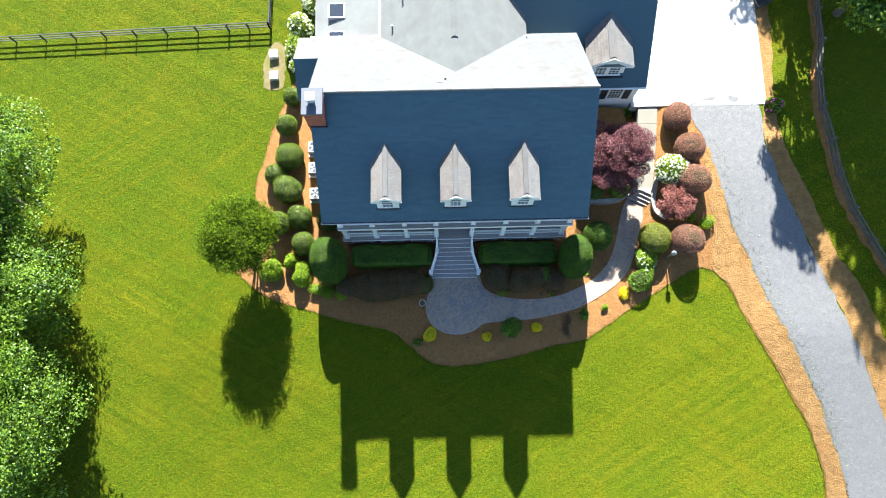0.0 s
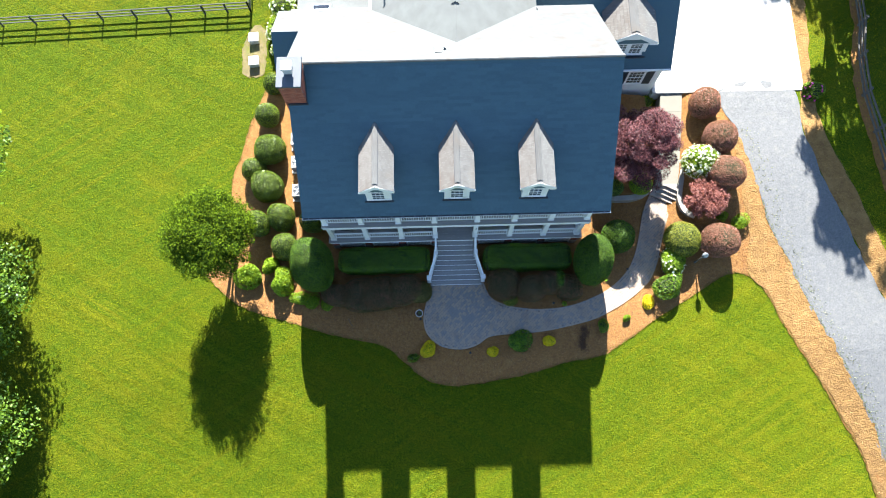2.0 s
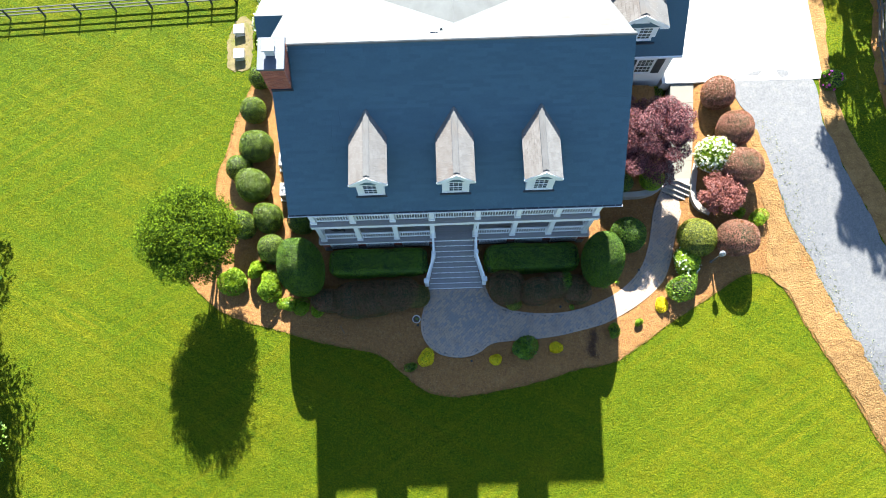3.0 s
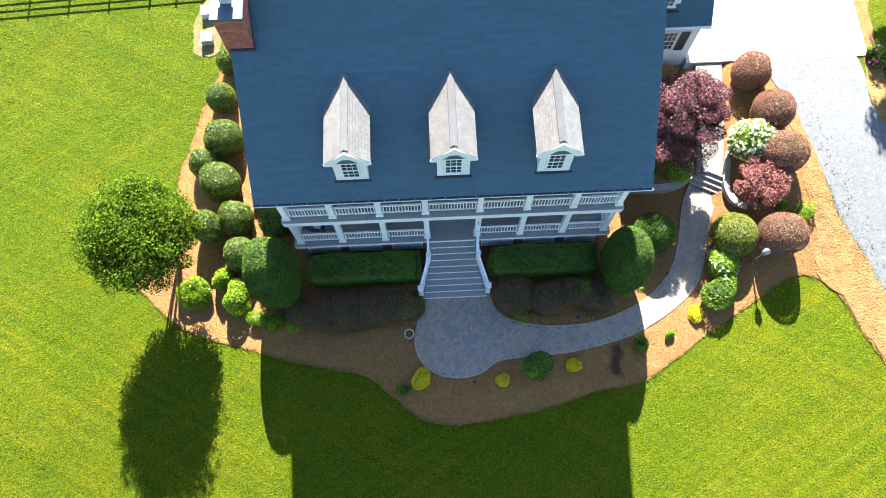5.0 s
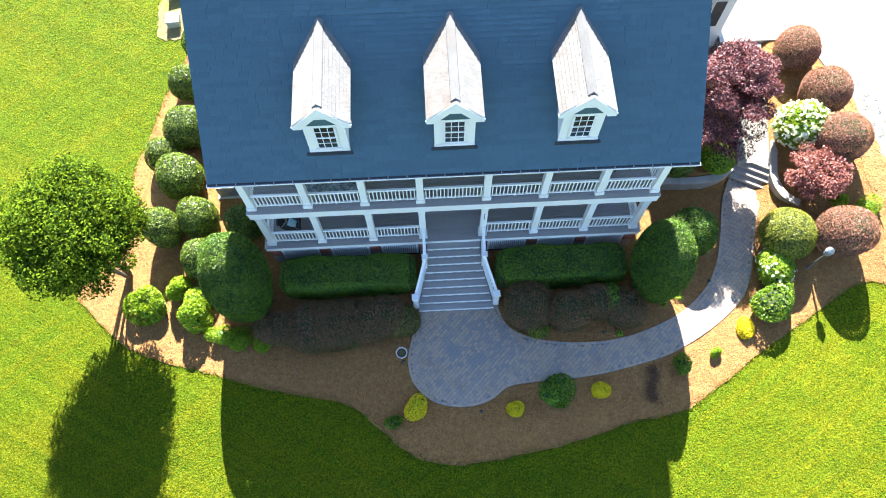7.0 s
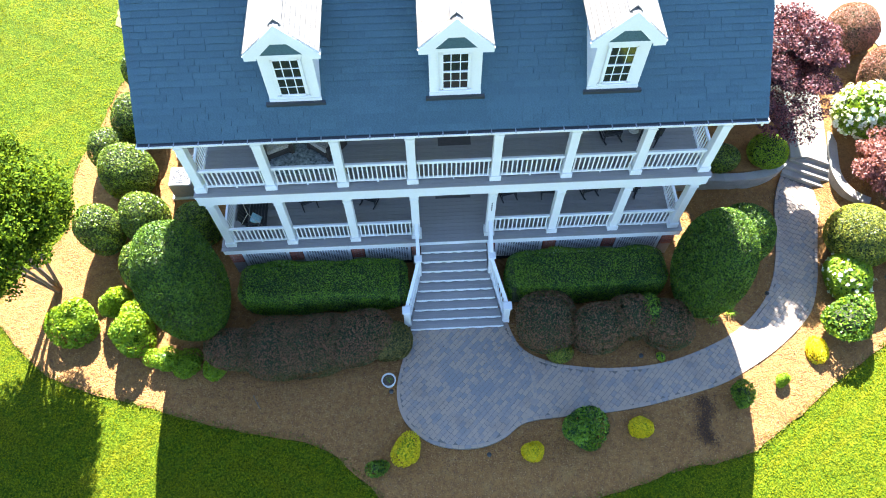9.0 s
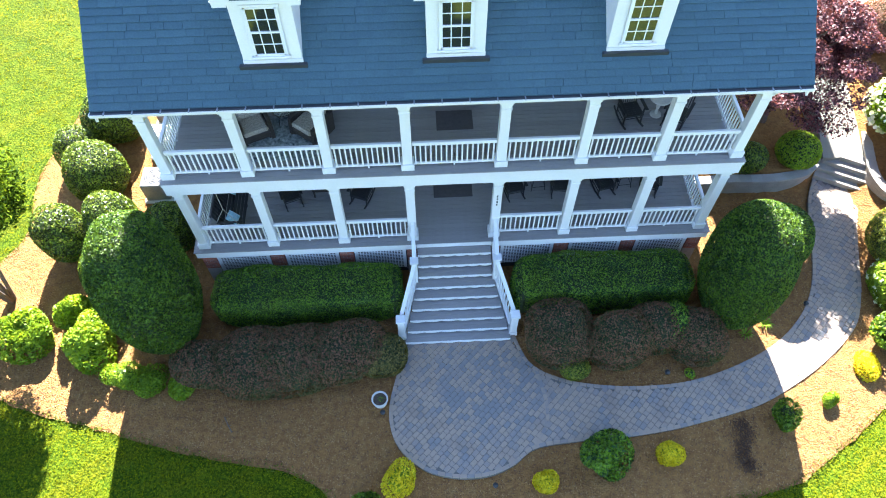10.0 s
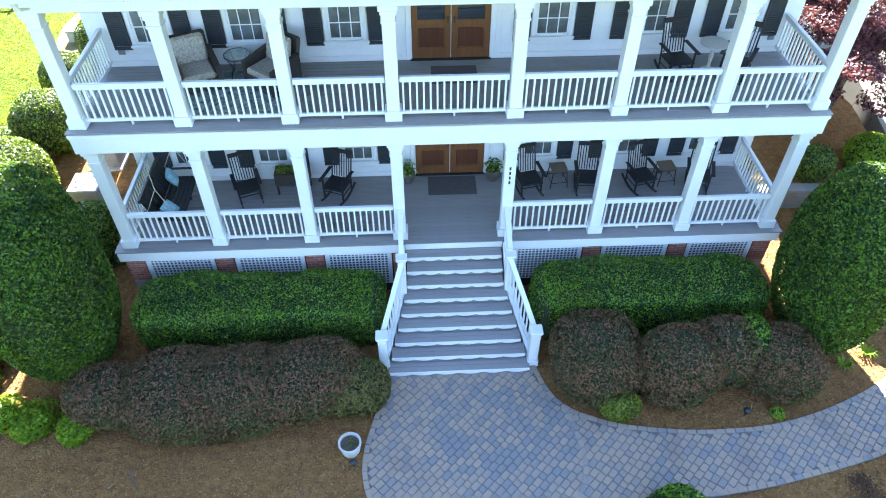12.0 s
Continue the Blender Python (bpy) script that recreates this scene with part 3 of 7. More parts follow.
BED = curve2([(-9.6, 24.5), (-10.9, 23.2), (-12.2, 20.3), (-12.8, 18.6), (-13.1, 17.2), (-13.6, 16.0), (-13.7, 14.8), (-13.5, 13.0), (-14.6, 11.6), (-15.6, 10.1),
              (-14.97, 9.2), (-14.1, 8.3), (-12.97, 7.4), (-11.5, 6.75), (-9.86, 6.24), (-7.4, 5.44), (-5.8, 5.04), (-4.24, 4.71), (-3.2, 4.19), (-2.19, 3.26),
              (-1.18, 2.46), (0.36, 2.07), (1.92, 2.12), (3.5, 2.4), (5.6, 2.77), (7.5, 3.3), (9.6, 3.64), (11.6, 4.79), (12.8, 5.6), (13.7, 6.14), (15.4, 7.13),
              (17.2, 8.2), (18.3, 8.5), (19.1, 8.2), (19.9, 7.4), (20.7, 5.7), (22.0, 3.3), (23.3, 1.15), (24.1, -0.4), (25.2, -2.4), (25.9, -4.3), (26.4, -6.2), (26.7, -9.0),
              (28.3, -9.0), (27.6, -5.5), (26.3, -1.2), (25.1, 1.5), (24.0, 3.85), (22.6, 6.6), (21.5, 9.4), (20.6, 11.4), (19.95, 14.2), (19.0, 17.6), (18.4, 20.2),
              (16.6, 20.3), (14.0, 20.3), (13.0, 20.3), (8.0, 20.0), (8.0, 13.6), (-6.4, 13.6), (-7.0, 22.0), (-9.0, 24.2)], True, 0.35)
build_ground()
tagged(sheet("mulch_bed", BED, 0.03, MULCH, 0.45, 0.05, 0.018), "brown pine-bark mulch bed round the house", "mulch", kind="structure")
DRIVE = curve2([(18.3, 20.6), (18.9, 17.6), (19.85, 14.25), (20.5, 11.4), (21.4, 9.4), (22.4, 6.6), (23.8, 3.85), (24.9, 1.5), (26.0, -1.2), (27.45, -5.5), (28.2, -9), (28.6, -16), (33, -16),
                (32.4, -9), (31.6, -5), (30.4, -1.5), (29.24, 1.8), (28.2, 4.54), (27.2, 6.9), (26.2, 9.3), (25.1, 12.1), (24.1, 14.6), (23.2, 17.9), (22.9, 20.6)], True, 0.5)
tagged(sheet("gravel_drive", DRIVE, 0.045, GRAVEL, 0.7, 0.09, 0.01, zf=lambda x, y: ground_z(x, y) + 0.032 * step01(17.8, 20.1, y)), "pale grey gravel driveway beside the lawn", "driveway", kind="structure")
STRIP = curve2([(23.47, 20.28), (23.2, 17.9), (24.1, 14.6), (25.1, 12.1), (26.2, 9.3), (27.2, 6.9), (28.2, 4.54), (29.24, 1.8), (30.4, -1.5), (31.6, -5), (32.6, -9),
                (34.6, -9), (33.2, -4), (32.0, 0.0), (30.6, 3.5), (29.4, 6.8), (28.0, 9.0), (27.0, 11.4), (25.8, 14.4), (24.6, 17.4), (24.3, 20.4), (24.6, 25), (24.8, 31), (23.5, 31), (23.5, 26)], True, 0.5)
VERGE = curve2([(19.0, 8.5), (19.95, 7.5), (20.8, 5.8), (22.1, 3.4), (23.4, 1.25), (24.2, -0.3), (25.3, -2.3), (26.0, -4.3), (26.5, -6.2), (26.8, -8.8),
                (28.2, -8.8), (27.5, -5.5), (26.2, -1.2), (25.0, 1.5), (23.9, 3.85), (22.5, 6.6), (21.4, 9.4), (20.5, 11.4), (19.85, 14.2), (18.95, 17.4), (18.75, 15.0), (19.1, 12.5), (19.2, 10.4)], True, 0.4)
tagged(sheet("straw_verge", VERGE, 0.055, STRAW, 0.5, 0.12, 0.02, 8), "verge of golden pine straw between lawn and drive", "mulch", kind="structure")
tagged(sheet("mulch_strip", STRIP, 0.03, STRAW, 0.7, 0.10, 0.015, 5), "strip of brown pine straw beside the gravel drive", "mulch", kind="structure")


pad = tagged(part("driveway_pad", Mesher().box(13.87, 20.35, 0.4, 23.7, 34, 1.34), [CONCRETE]), "sunlit pale concrete driveway pad in jointed slabs", "driveway", kind="structure")
for x0, x1 in ((13.87, 18.93), (18.95, 23.72)):
    for y0, y1 in ((20.3, 24.4), (24.42, 28.6), (28.62, 34)):
        part("slab", Mesher().cbox(x0, y0, 1.2, x1, y1, 1.41, 0.012), [CONCRETE], pad)

# concrete walk up from the steps to the pad
cwalk = thing("concrete_walk", "pale concrete garden walk between shrubs", "walkway", kind="structure")
for i in range(5):
    M = Mesher()
    a, b = i / 5, (i + 1) / 5 - 0.003
    q = lambda u, s: (14.22 + 0.75 * u ** 0.8 + s, 14.2 + 6.1 * u)
    z0, z1 = 0.74 + 0.56 * a, 0.74 + 0.56 * b
    c = [q(a, -0.55), q(a, 0.85), q(b, 0.85), q(b, -0.55)]
    M.add([(*c[0], z0), (*c[1], z0), (*c[2], z1), (*c[3], z1)] + [(p[0], p[1], 0.2) for p in c],
          [(0, 1, 2, 3), (7, 6, 5, 4), (0, 4, 5, 1), (1, 5, 6, 2), (2, 6, 7, 3), (3, 7, 4, 0)])
    part("slab", M, [WALKCON], cwalk)

# ---------------- house ----------------
EY, EZ, RY, RZ, BY = 10.45, 7.95, 16.55, 13.1, 22.65
RX0, RX1 = -7.3, 8.85
WX0, WX1, WY = -6.9, 8.5, 13.25
F1, F2, DY = 1.75, 5.02, 10.72
SL = (RZ - EZ) / (RY - EY)
COLS = (-6.6, -4.55, -2.46, -0.42, 2.0, 4.1, 6.16, 8.2)
CY = 11.0
house = thing("house", "white two-storey house with a slate-blue roof and double porch", "house", (0, 0, 0))


def roof_z(y):
    return EZ + (y - EY) * SL


# body walls
M = Mesher()
M.box(WX0, WY, -0.6, WX1, WY + 0.25, 8.2)
front_wall = part("wall", M, [SIDING], house)
for x0 in (WX0, WX1 - 0.25):
    M = Mesher()
    M.prism([(WY + 0.25, -0.6), (22.2, -0.6), (22.2, roof_z(10.9) - 0.1), (RY, RZ - 0.25), (WY + 0.25, roof_z(WY) - 0.05)], x0, x0 + 0.25, "x")
    part("wall", M, [SIDING], house)
part("wall", Mesher().box(WX0 + 0.25, 21.95, -0.6, WX1 - 0.25, 22.2, 8.0), [SIDING], house)

# porch gable ends above the side columns
for x0 in (-6.75, 8.2):
    M = Mesher()
    M.prism([(EY + 0.45, 7.85), (WY + 0.1, 7.85), (WY + 0.1, roof_z(WY) - 0.12), (EY + 0.45, roof_z(EY + 0.45) - 0.1)], x0, x0 + 0.15, "x")
    part("gable_panel", M, [SIDING], house)

# roof
M = Mesher()
T = 0.16
M.prism([(EY, EZ), (RY, RZ), (BY, EZ), (BY, EZ - T), (RY, RZ - T * 1.3), (EY, EZ - T)], RX0, RX1, "x")
roof = part("roof", M, [SHINGLE], house, "slate-blue asphalt shingle roof")
# same shingles as the front slope; the sun on them is painted pale
part("rear_slope", Mesher().prism([(RY, RZ + 0.004), (BY + 0.01, EZ + 0.004), (BY + 0.01, EZ - 0.02), (RY, RZ - 0.02)], RX0 - 0.005, RX1 + 0.005, "x"), [GLARESHINGLE], roof, "rear slope with the sun's glare in its pale colour")
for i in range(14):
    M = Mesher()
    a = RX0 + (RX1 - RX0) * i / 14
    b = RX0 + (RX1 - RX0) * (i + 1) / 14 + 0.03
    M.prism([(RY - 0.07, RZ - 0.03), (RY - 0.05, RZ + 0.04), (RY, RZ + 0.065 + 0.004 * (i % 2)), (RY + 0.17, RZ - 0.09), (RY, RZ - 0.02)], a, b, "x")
    part("ridge_cap", M, [GLARESHINGLE], roof)
for x0 in (RX0 + 0.01, RX1 - 0.06):
    M = Mesher().prism([(EY + 0.02, EZ - T + 0.01), (RY, RZ - T * 1.2), (BY, EZ - T + 0.01), (BY, EZ - 0.36), (RY, RZ - 0.42), (EY + 0.02, EZ - 0.34)], x0, x0 + 0.05, "x")
    part("rake_board", M, [WHITE], roof, "white rake board")
# eave: soffit, gutter with hangers
part("soffit", Mesher().box(RX0 + 0.05, EY + 0.06, EZ - 0.26, RX1 - 0.05, CY + 0.3, EZ - 0.175), [WHITE], roof, "white soffit")
M = Mesher()
prof = [(0, 0), (0.13, 0.0), (0.13, -0.02), (0.118, -0.02), (0.105, -0.10), (0.02, -0.11), (0, -0.12)]
M.prism([(EY + 0.02 - a, EZ - 0.02 + b) for a, b in prof], RX0 - 0.02, RX1 + 0.02, "x")
# flat dark strip painted where the gutter's hollow would be shaded
part("gutter_trough", Mesher().box(RX0 + 0.01, EY - 0.088, EZ - 0.018, RX1 - 0.01, EY + 0.012, EZ - 0.008), [SHUTTER], roof, "dark strip for the shade inside the gutter")
gutter = part("gutter", M, [WHITE], roof, "white eave gutter")
for i in range(26):
    x = RX0 + 0.3 + i * 0.62
    part("hanger", Mesher().box(x, EY - 0.115, EZ - 0.02, x + 0.03, EY + 0.03, EZ + 0.002), [METAL], gutter)
for x in (RX0 + 0.75, RX1 - 0.75):
    M = Mesher()
    M.tube([(x, EY + 0.0, EZ - 0.12), (x, EY + 0.1, EZ - 0.3), (x, EY + 0.42, EZ - 0.42)], 0.05, 8)
    part("downspout", M, [WHITE], house, "white downspout elbow")

# porch floors, beams, ceilings
def porch_floor(z, thick):
    M = Mesher()
    M.box(-6.80, DY + 0.03, z - thick, 8.41, WY - 0.002, z - 0.03)
    fl = part("porch_floor", M, [WHITE], house, "porch floor of painted boards")
    nb = 18
    w = (WY - 0.004 - DY + 0.02) / nb
    me = None
    for i in range(nb):
        if me is None:
            x0, x1 = (-6.93, 8.53) if z == F1 else (-6.83, 8.44)
            me = Mesher().cbox(x0, 0.002, -0.032, x1, w - 0.005, 0, 0.004).mesh("plank", [GREYDECK])
        part("plank", me, None, fl, loc=(0, DY - 0.02 + i * w, z))
    return fl


porch_floor(F1, 0.30)
porch_floor(F2, 0.30)
M = Mesher().cbox(-6.90, DY + 0.0, F1 - 0.30, 8.50, DY + 0.06, F1 - 0.034, 0.008)
part("porch_skirt", M, [WHITE], house, "white skirt board below the porch floor")
for zt, dz in ((F2 - 0.034, 0.48),):
    M = Mesher()
    M.cbox(-6.81, DY + 0.02, zt - dz, 8.42, DY + 0.10, zt, 0.008)
    M.cbox(-6.82, DY - 0.01, zt - 0.10, 8.43, DY + 0.02, zt - 0.02, 0.008)
    part("beam_soffit", Mesher().cbox(-6.80, CY - 0.17, zt - dz - 0.02, 8.40, CY + 0.17, zt - dz + 0.2, 0.01), [WHITE], house)
    part("porch_beam", M, [WHITE], house, "white beam between the porch storeys")
for x in (-6.75, 8.15):
    part("side_beam", Mesher().cbox(x, CY + 0.17, EZ - 0.52, x + 0.2, WY, EZ - 0.262, 0.01), [WHITE], house)
M = Mesher().cbox(-6.80, CY - 0.17, EZ - 0.52, 8.40, CY + 0.17, EZ - 0.262, 0.01)
part("porch_beam", M, [WHITE], house, "white beam under the eave")
part("porch_ceiling", Mesher().box(-6.75, CY + 0.17, EZ - 0.3, 8.35, WY, EZ - 0.262), [WHITE], house)
part("porch_ceiling", Mesher().box(-6.80, CY + 0.17, F2 - 0.36, 8.40, WY, F2 - 0.304), [WHITE], house)
for x in (-6.72, 8.12):
    part("side_beam", Mesher().cbox(x, CY + 0.17, F2 - 0.52, x + 0.2, WY, F2 - 0.36, 0.01), [WHITE], house)

# columns
def column(x, y, z0, z1):
    h = 0.125
    sq = lambda r, a, b, c: Mesher().cbox(x - r, y - r, a, x + r, y + r, b, c)
    col = part("column", sq(h, z0 + 0.2, z1 - 0.19, 0.008), [WHITE], house, "white square porch column")
    part("plinth", sq(0.17, z0, z0 + 0.22, 0.012), [WHITE], col)
    part("neck_band", sq(0.145, z1 - 0.36, z1 - 0.31, 0.01), [WHITE], col)
    part("neck", sq(0.15, z1 - 0.20, z1 - 0.1, 0.012), [WHITE], col)
    part("capital", sq(0.18, z1 - 0.11, z1, 0.012), [WHITE], col)
    return col


for x in COLS:
    column(x, CY, F1, F2 - 0.53)
    column(x, CY, F2, EZ - 0.51)

BAL = Mesher().cbox(-0.019, -0.019, 0, 0.019, 0.019, 0.72, 0.004).mesh("baluster", [WHITE])


def railing(x0, y0, x1, y1, z):
    L = math.hypot(x1 - x0, y1 - y0)
    rail = part("railing", Mesher().cbox(0, -0.045, 0.865, L, 0.045, 0.925, 0.012).cbox(0, -0.025, 0.80, L, 0.025, 0.866, 0.005)
                .cbox(0, -0.03, 0.085, L, 0.03, 0.155, 0.008), [WHITE], house, "white porch railing")
    rail.matrix_basis = pose(x0, y0, z, 0, 0, math.degrees(math.atan2(y1 - y0, x1 - x0)))
    n = max(4, round(L / 0.135))
    for i in range(n):
        part("baluster", BAL, None, rail, loc=(L * (i + 0.5) / n, 0, 0.11))
    part("foot_block", Mesher().cbox(L / 2 - 0.02, -0.02, 0, L / 2 + 0.02, 0.02, 0.088, 0.004), [WHITE], rail)


for i in range(7):
    for z in (F1, F2):
        if z == F1 and i == 3:
            continue
        railing(COLS[i] + 0.14, CY, COLS[i + 1] - 0.14, CY, z)
for x in (COLS[0], COLS[-1]):
    for z in (F1, F2):
        railing(x, CY + 0.14, x, WY - 0.01, z)

# clapboards on the porch wall, cut at the openings
WINX = (-5.55, -3.53, -1.43, 3.05, 5.2, 7.22)
DOORX = 0.84


def clap_spans(z0, z1, floor):
    """Free stretches of the wall between the openings at this height."""
    blocks = []
    if z0 < floor + 2.32:
        blocks.append((DOORX - 1.10, DOORX + 1.10))
    if z1 > floor + 0.42 and z0 < floor + 2.32:
        blocks += [(x - 0.50, x + 0.50) for x in WINX]
    out, a = [], WX0
    for b, c in sorted(blocks):
        out.append((a, b))
        a = c
    return out + [(a, WX1)]


for floor in (F1, F2):
    z = floor + 0.14
    while z < floor + (2.62 if floor == F2 else 2.7):
        for a, b in clap_spans(z, z + 0.15, floor):
            M = Mesher()
            M.prism([(WY + 0.003, z), (WY - 0.022, z), (WY - 0.006, z + 0.158), (WY + 0.003, z + 0.158)], a, b, "x")
            part("clapboard", M, [SIDING], front_wall)
        z += 0.155
    part("baseboard", Mesher().cbox(WX0, WY - 0.03, floor + 0.002, DOORX - 1.1, WY + 0.003, floor + 0.135, 0.006)
         .cbox(DOORX + 1.1, WY - 0.03, floor + 0.002, WX1, WY + 0.003, floor + 0.135, 0.006), [WHITE], front_wall)

SHUT = Mesher()
SHUT.cbox(-0.19, -0.035, 0, -0.145, 0, 1.78, 0.004).cbox(0.145, -0.035, 0, 0.19, 0, 1.78, 0.004)
for a, b in ((0, 0.07), (0.85, 0.93), (1.71, 1.78)):
    SHUT.cbox(-0.145, -0.035, a, 0.145, 0, b, 0.004)
for i in range(34):
    zz = 0.09 + i * 0.0485
    if 0.83 < zz < 0.93:
        continue
    SHUT.box(-0.145, -0.026, zz, 0.145, -0.006, zz + 0.04)
SHUT = SHUT.mesh("shutter", [SHUTTER])


def window(x, y, z, w, h, parent, shutters=True, grid=(3, 2), glow=None, depth=0.06, meet=True, cas=0.09):
    """A sash window on a wall that faces -y: casing, sill, muntins and panes."""
    win = part("window", Mesher().cbox(-w / 2 - cas, -depth * 0.6, -0.02, -w / 2, 0.01, h + 0.02, 0.006).cbox(w / 2, -depth * 0.6, -0.02, w / 2 + cas, 0.01, h + 0.02, 0.006)
               .cbox(-w / 2 - cas - 0.03, -depth * 0.75, h, w / 2 + cas + 0.03, 0.01, h + cas + 0.03, 0.008), [WHITE], parent, loc=(x, y, z))
    part("sill", Mesher().cbox(-w / 2 - cas - 0.04, -depth * 1.3, -0.06, w / 2 + cas + 0.04, 0.01, 0.0, 0.008), [WHITE], win)
    M = Mesher()
    M.cbox(-w / 2, -0.022, 0, -w / 2 + 0.045, 0.012, h, 0.004).cbox(w / 2 - 0.045, -0.022, 0, w / 2, 0.012, h, 0.004)
    M.cbox(-w / 2, -0.022, 0, w / 2, 0.012, 0.06, 0.004).cbox(-w / 2, -0.022, h - 0.05, w / 2, 0.012, h, 0.004)
    if meet:
        M.cbox(-w / 2, -0.03, h / 2 - 0.025, w / 2, 0.012, h / 2 + 0.025, 0.004)
    nx, nz = grid
    for i in range(1, nx):
        xx = -w / 2 + w * i / nx
        M.box(xx - 0.011, -0.016, 0.03, xx + 0.011, 0.010, h - 0.03)
    for half in range(2):
        for j in range(1, nz):
            zz = h / 2 * half + h / 2 * j / nz
            M.box(-w / 2 + 0.03, -0.015, zz - 0.011, w / 2 - 0.03, 0.010, zz + 0.011)
    part("sash", M, [WHITE], win)
    part("pane", Mesher().box(-w / 2 + 0.02, -0.004, 0.02, w / 2 - 0.02, 0.002, h - 0.02), [glow or PANE], win)
    if shutters:
        for s in (-1, 1):
            part("shutter", SHUT, None, parent, "charcoal louvred shutter", loc=(x + s * (w / 2 + 0.30), y - 0.025, z - 0.1))
    return win


for floor in (F1, F2):
    for x in WINX:
        window(x, WY - 0.012, floor + 0.52, 0.74, 1.62, house, True, (3, 2))


def front_door(z):
    d = part("door", Mesher().cbox(-0.98, -0.05, 0.02, -0.86, 0.02, 2.30, 0.008).cbox(0.86, -0.05, 0.02, 0.98, 0.02, 2.30, 0.008)
             .cbox(-1.04, -0.06, 2.20, 1.04, 0.02, 2.38, 0.01), [WHITE], house, "double front door of stained wood in a white casing", loc=(DOORX, WY, z))
    part("threshold", Mesher().cbox(-0.9, -0.08, 0.0, 0.9, 0.02, 0.035, 0.006), [DARKMETAL], d)
    for s in (-1, 1):
        M = Mesher()
        a, b = (0.01, 0.855) if s > 0 else (-0.855, -0.01)
        M.cbox(a, -0.03, 0.04, a + 0.13, 0.01, 2.19, 0.005).cbox(b - 0.13, -0.03, 0.04, b, 0.01, 2.19, 0.005)
        for p, q in ((0.04, 0.26), (0.78, 0.94), (2.05, 2.19)):
            M.cbox(a + 0.13, -0.03, p, b - 0.13, 0.01, q, 0.005)
        panel = Mesher().cbox(a + 0.15, -0.022, 0.29, b - 0.15, 0.006, 0.75, 0.02)
        M.box(a + 0.13, -0.010, 0.26, b - 0.13, 0.0, 0.78)
        leaf = part("leaf", M, [DOORWOOD], d, "mahogany-stained door leaf")
        part("panel", panel, [DOORPANEL], leaf, "dark red-brown raised panel")
        part("pane", Mesher().box(a + 0.12, -0.008, 0.93, b - 0.12, 0.0, 2.06), [GLASS], d)
        part("handle", Mesher().cyl((s * 0.07, -0.06, 1.0), (s * 0.07, -0.03, 1.0), 0.022, n=8).tube([(s * 0.07, -0.075, 0.88), (s * 0.07, -0.075, 1.02)], 0.012), [DARKMETAL], d)
    return d


front_door(F1)
front_door(F2)

# foundation: brick piers and lattice panels under the porch
brick_me = [Mesher().cbox(0, -0.012, 0, L, 0.10, 0.059, 0.003).mesh("brick", [BRICK]) for L in (0.202, 0.092)]
# the backing box is coloured dark for the shade behind the lattice
found = part("foundation", Mesher().box(-6.84, DY + 0.16, -0.6, 8.44, DY + 0.25, F1 - 0.31), [UNDERSHADE], house, "brick piers with white lattice between")
for x in COLS:
    part("pier", Mesher().box(x - 0.20, DY + 0.064, -0.6, x + 0.20, DY + 0.15, F1 - 0.31), [MORTAR], found)
for x in COLS:
    r = 0
    z = F1 - 0.385
    while z > 0.72:
        xx = x - 0.208
        pieces = (0, 0) if r % 2 else (1, 0, 1)
        for k in pieces:
            part("brick", brick_me[k], None, found, loc=(xx, DY + 0.07, z))
            xx += (0.215, 0.105)[k]
        r += 1
        z -= 0.074
for i in range(7):
    a, b = COLS[i] + 0.24, COLS[i + 1] - 0.24
    if i == 3:
        continue
    M = Mesher()
    zb, zt = 0.35, F1 - 0.31
    M.cbox(a, DY + 0.06, zb, a + 0.07, DY + 0.10, zt, 0.004).cbox(b - 0.07, DY + 0.06, zb, b, DY + 0.10, zt, 0.004).cbox(a, DY + 0.06, zt - 0.07, b, DY + 0.10, zt, 0.004)
    n = int((b - a) / 0.085)
    for j in range(1, n):
        x = a + (b - a) * j / n
        M.box(x - 0.013, DY + 0.078, zb, x + 0.018, DY + 0.086, zt)
    zz = zb
    while zz < zt:
        M.box(a, DY + 0.087, zz, b, DY + 0.095, zz + 0.026)
        zz += 0.085
    part("lattice", M, [WHITE], found, "white square lattice panel")
    # added dark sheet in place of the shaded hollow
    part("shade_panel", Mesher().box(a - 0.03, DY + 0.14, zb - 0.9, b + 0.03, DY + 0.155, zt), [UNDERSHADE], found)

# stairs
stairs = part("stairs", Mesher().box(-0.5, 9.0, -0.3, 2.1, DY - 0.04, 0.2), [WHITE], house, "broad porch stairs with grey treads and scalloped white nosings")
NS, RUN = 10, 0.272


def stair_half(i):
    """Half width of tread i, counted from the porch: straight at first, then flaring."""
    return 1.10 if i <= 3 else 1.10 + 0.078 * (i - 3)


SX = 0.80
